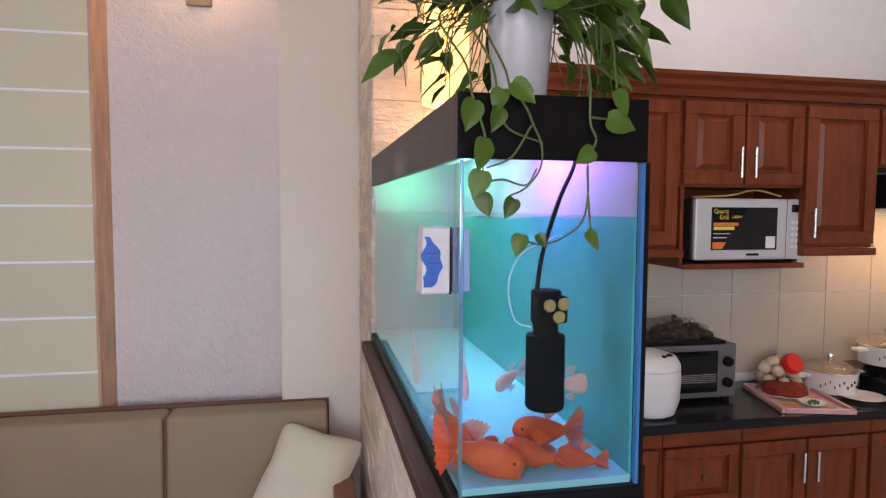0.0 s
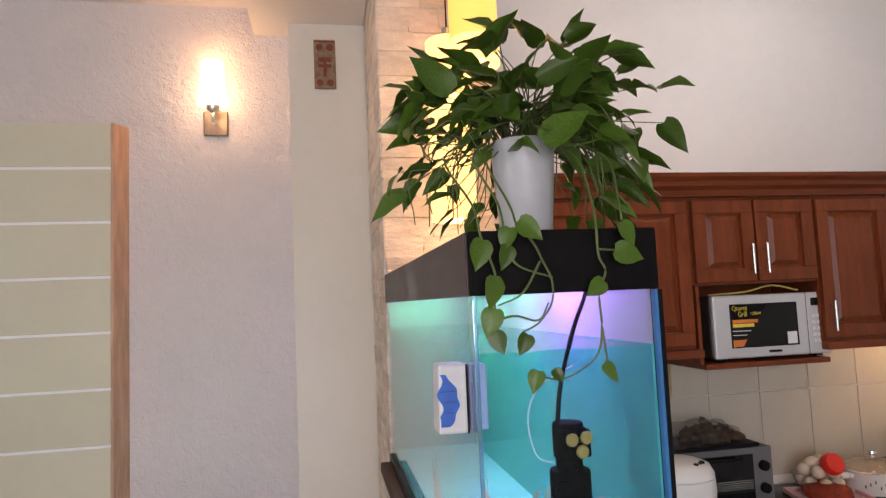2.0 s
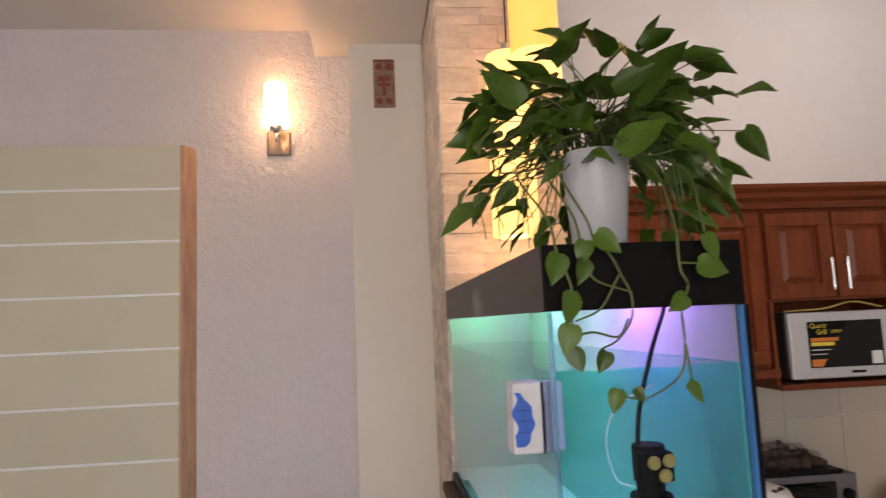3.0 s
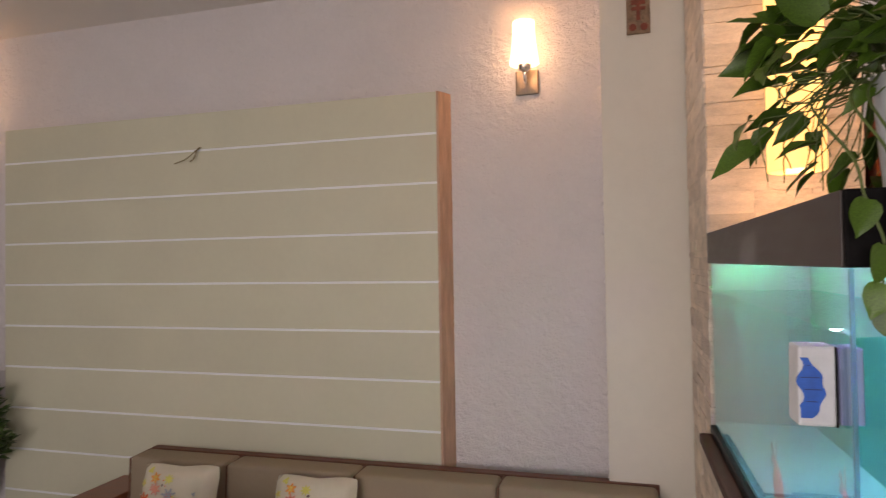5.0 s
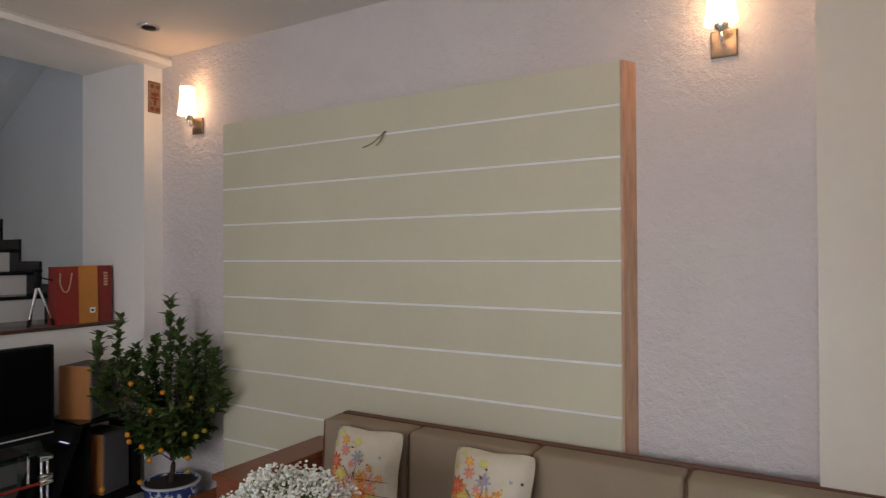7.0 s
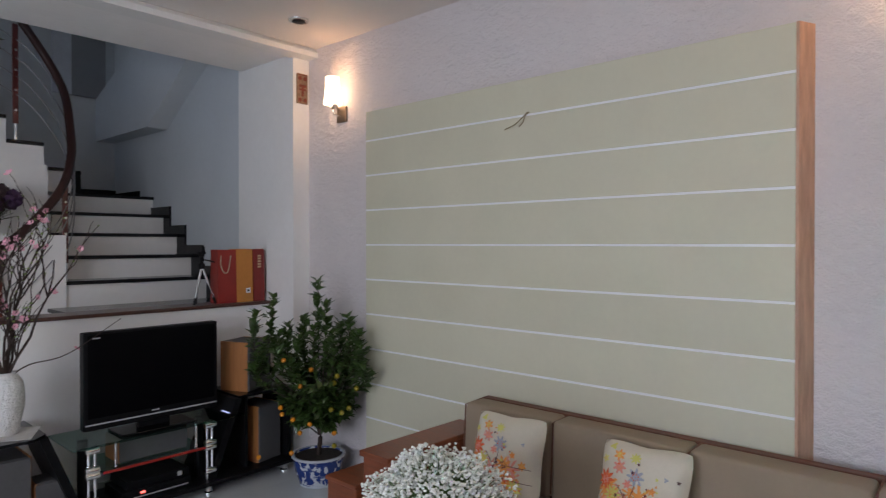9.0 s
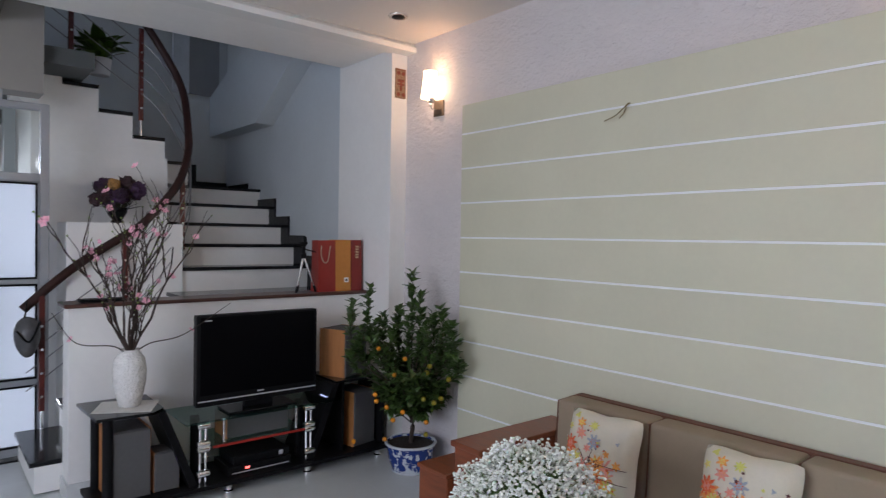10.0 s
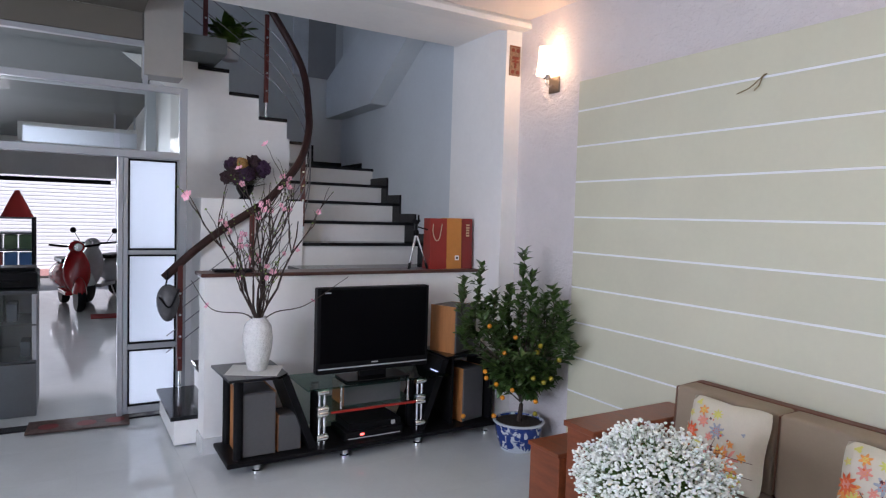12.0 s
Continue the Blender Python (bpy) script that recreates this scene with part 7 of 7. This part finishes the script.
for z in (0.5, 0.95, 1.15, 1.34, 1.51):
    part("shelf", B(-0.2, 0.2, -0.3, 0.3, z, z + 0.02), M_DARKGREY, shf)
for i in range(8):
    solid("stored_box", B(-0.08, 0.08, -0.06, 0.06, 0, 0.16, bevel=0.01), mat("mixed goods", rng.choice(((0.03, 0.12, 0.3), (0.03, 0.03, 0.03), (0.3, 0.03, 0.02), (0.06, 0.12, 0.05))), 0.5), "small coloured goods on the rack", "box", at=(-8.0, -3.88 + 0.14 * (i % 4), 0.97 if i < 4 else 1.17), group="goods on the rack")
bm = bmesh.new()
lathe(bm, [(0.16, 0), (0.15, 0.02), (0.06, 0.22), (0.02, 0.3)], 20)
solid("red_hat", bm, mat("red felt", (0.35, 0.02, 0.015), 0.8), "red pointed hat on the rack", "hat", at=(-8.0, -3.54, 1.53), smooth=True)
# door mat
dm = thing("door_mat", (-4.85, -2.97, 0.012), "dark patterned door mat on the tiles by the door", "mat", turn=-3)
part("mat", B(-0.15, 0.15, -0.34, 0.34, 0.0, 0.012, bevel=0.004), mat("brown carpet", (0.10, 0.06, 0.05), 0.95, vary=0.6, scale=18, bump=0.8, bump_scale=200), dm)
for y in (-0.2, 0.05, 0.24):
    bm = bmesh.new()
    lathe(bm, [(0.07, 0.0121), (0.065, 0.0135)], 9, (0.02, y, 0))
    part("pattern_spot", bm, mat("dull red pile", (0.18, 0.03, 0.03), 0.95, vary=0.4, scale=60), dm)
dm2 = solid("street_mat", B(-0.2, 0.2, -0.40, 0.40, 0.0, 0.012, bevel=0.004), mat("red carpet", (0.35, 0.03, 0.03), 0.9, vary=0.3, scale=20), "red mat on the floor near the street", "mat", at=(-10.3, -2.35, 0.0))
# scooters
def wheel(th, x, r, w):
    bm = bmesh.new()
    m = Matrix.Translation((x, 0, r)) @ Matrix.Rotation(radians(90), 4, 'X')
    lathe(bm, [(r * 0.62, -w / 2), (r * 0.9, -w / 2), (r, -w / 4), (r, w / 4), (r * 0.9, w / 2), (r * 0.62, w / 2)], 28, m=m)
    wh = part("wheel", bm, M_BLACK, th, smooth=True)
    bm = bmesh.new()
    lathe(bm, [(r * 0.6, -w / 3), (r * 0.6, w / 3)], 24, m=m)
    part("rim", bm, M_STEEL, wh)
def scooter(at, turn, paint, label, mirrors=True):
    th = thing("motor_scooter", at, label, "scooter", "parked scooters", turn)
    wheel(th, 0.62, 0.23, 0.11)
    wheel(th, -0.6, 0.23, 0.12)
    bm = bmesh.new()
    bmesh.ops.create_uvsphere(bm, u_segments=20, v_segments=14, radius=1)
    for v in bm.verts:
        v.co = Vector((v.co.x * 0.48 - 0.5, v.co.y * (0.22 - 0.05 * v.co.x), v.co.z * 0.24 + 0.5))
    part("rear_body", bm, paint, th, smooth=True)
    bm = bmesh.new()
    bmesh.ops.create_uvsphere(bm, u_segments=20, v_segments=14, radius=1)
    for v in bm.verts:
        v.co = Vector((v.co.x * 0.10 + 0.45 - 0.06 * v.co.z, v.co.y * (0.20 - 0.05 * v.co.z * v.co.z), v.co.z * 0.38 + 0.63))
    part("leg_shield", bm, paint, th, smooth=True)
    part("floorboard", B(-0.2, 0.42, -0.16, 0.16, 0.24, 0.31, bevel=0.02), paint, th)
    bm = bmesh.new()
    bmesh.ops.create_uvsphere(bm, u_segments=16, v_segments=10, radius=1)
    for v in bm.verts:
        v.co = Vector((v.co.x * 0.22 + 0.62, v.co.y * 0.10, max(0, v.co.z) * 0.26 + 0.30))
    part("front_mudguard", bm, paint, th, smooth=True)
    bm = bmesh.new()
    bmesh.ops.create_uvsphere(bm, u_segments=16, v_segments=10, radius=1)
    for v in bm.verts:
        v.co = Vector((v.co.x * 0.13 + 0.42, v.co.y * 0.12, v.co.z * 0.10 + 1.02))
    part("handlebar_cowl", bm, paint, th, smooth=True)
    bm = bmesh.new()
    tube(bm, smooth_path([(0.30, -0.36, 1.05), (0.40, -0.15, 1.03), (0.40, 0.15, 1.03), (0.30, 0.36, 1.05)]), 0.018, 8)
    part("handlebar", bm, M_BLACK, th, smooth=True)
    bm = bmesh.new()
    lathe(bm, [(0.065, 0), (0.06, 0.03), (0.02, 0.04)], 18, m=Matrix.Translation((0.53, 0, 1.02)) @ Matrix.Rotation(radians(90), 4, 'Y'))
    part("headlight", bm, M_CHROME, th, "round headlight", smooth=True)
    for s in (-1, 1) if mirrors else ():
        bm = bmesh.new()
        tube(bm, [(0.38, s * 0.22, 1.04), (0.36, s * 0.33, 1.22)], 0.006, 6)
        lathe(bm, [(0.05, -0.01), (0.05, 0.01)], 14, m=Matrix.Translation((0.36, s * 0.35, 1.25)) @ Matrix.Rotation(radians(90), 4, 'Y'))
        part("mirror", bm, M_BLACK, th, smooth=True)
    part("seat", B(-0.72, -0.02, -0.14, 0.14, 0.72, 0.80, bevel=0.03), M_BLACK, th)
    bm = bmesh.new()
    tube(bm, [(-0.1, 0.1, 0.28), (-0.05, 0.22, 0.01)], 0.012, 6)
    part("side_stand", bm, M_STEEL, th)
    part("number_plate", B(-0.99, -0.98, -0.1, 0.1, 0.5, 0.62), M_WHITEPL, th)
scooter((-11.50, -3.0, 0.0), 10, mat("red scooter paint", (0.42, 0.012, 0.015), 0.2, vary=0.08, coat=0.6), "red motor scooter parked in the front room", False)
scooter((-12.6, -2.50, 0.0), -24, mat("white scooter paint", (0.55, 0.56, 0.58), 0.25, vary=0.1, coat=0.5), "white and black motor scooter parked by the street front")
# shutter across the street
sh = thing("roller_shutter", (-17.2, -2.75, 0), "pale roller shutter of the house across the street", "shutter")
M_SHUT = mat("pale painted metal slat", (0.80, 0.80, 0.80), 0.5, vary=0.05)
slat_me = mesh_of("slat", B(-0.02, 0.0, -2.4, 2.4, 0.0, 0.082, bevel=0.012, seg=1), M_SHUT)
for k in range(30):
    ob = new("slat", slat_me)
    ob.parent = sh
    ob.location = (0, 0, 0.15 + 0.087 * k)
part("sill", B(-0.1, 0.05, -2.4, 2.4, 0.0, 0.149), mat("pink tile", (0.6, 0.33, 0.30), 0.5), sh)
structure("facade_opposite", [(-19.0, -17.3, -14, 10, -0.06, 8)], mat("pale facade render", (0.7, 0.69, 0.66), 0.9, vary=0.1), "pale facade across the street")
structure("front_lintel", [(-14.2, -14.0, -6.6, -1.90, 2.25, 3.1), (-14.2, -14.0, -6.6, -6.45, 0, 2.25)], M_WHITE, "white lintel and pier at the street front")
bm = bmesh.new()
tube(bm, [(-13.9, -6.5, 2.16), (-13.9, -2.3, 2.16)], 0.04, 10)
solid("shutter_tube", bm, M_BLACK, "dark roller tube under the street lintel", "roller", "structure")

# ---- floor tiles ----
tile_mesh = mesh_of("floor_tile", B(-0.2998, 0.2998, -0.2998, 0.2998, -0.012, 0.0), M_TILE)
def lay(x, y):
    ob = new("tile", tile_mesh)
    ob.parent = floor
    ob.location = (x, y, 0)
for i in range(15):
    for j in range(9):
        x, y = -14.0 + 0.3 + 0.6 * i, -6.6 + 0.3 + 0.6 * j
        if -5.1 < y < -2.2:
            lay(x, y)
for i in range(16):
    for j in range(11):
        x, y = -5.0 + 0.3 + 0.6 * i, -6.6 + 0.3 + 0.6 * j
        lay(x, y)
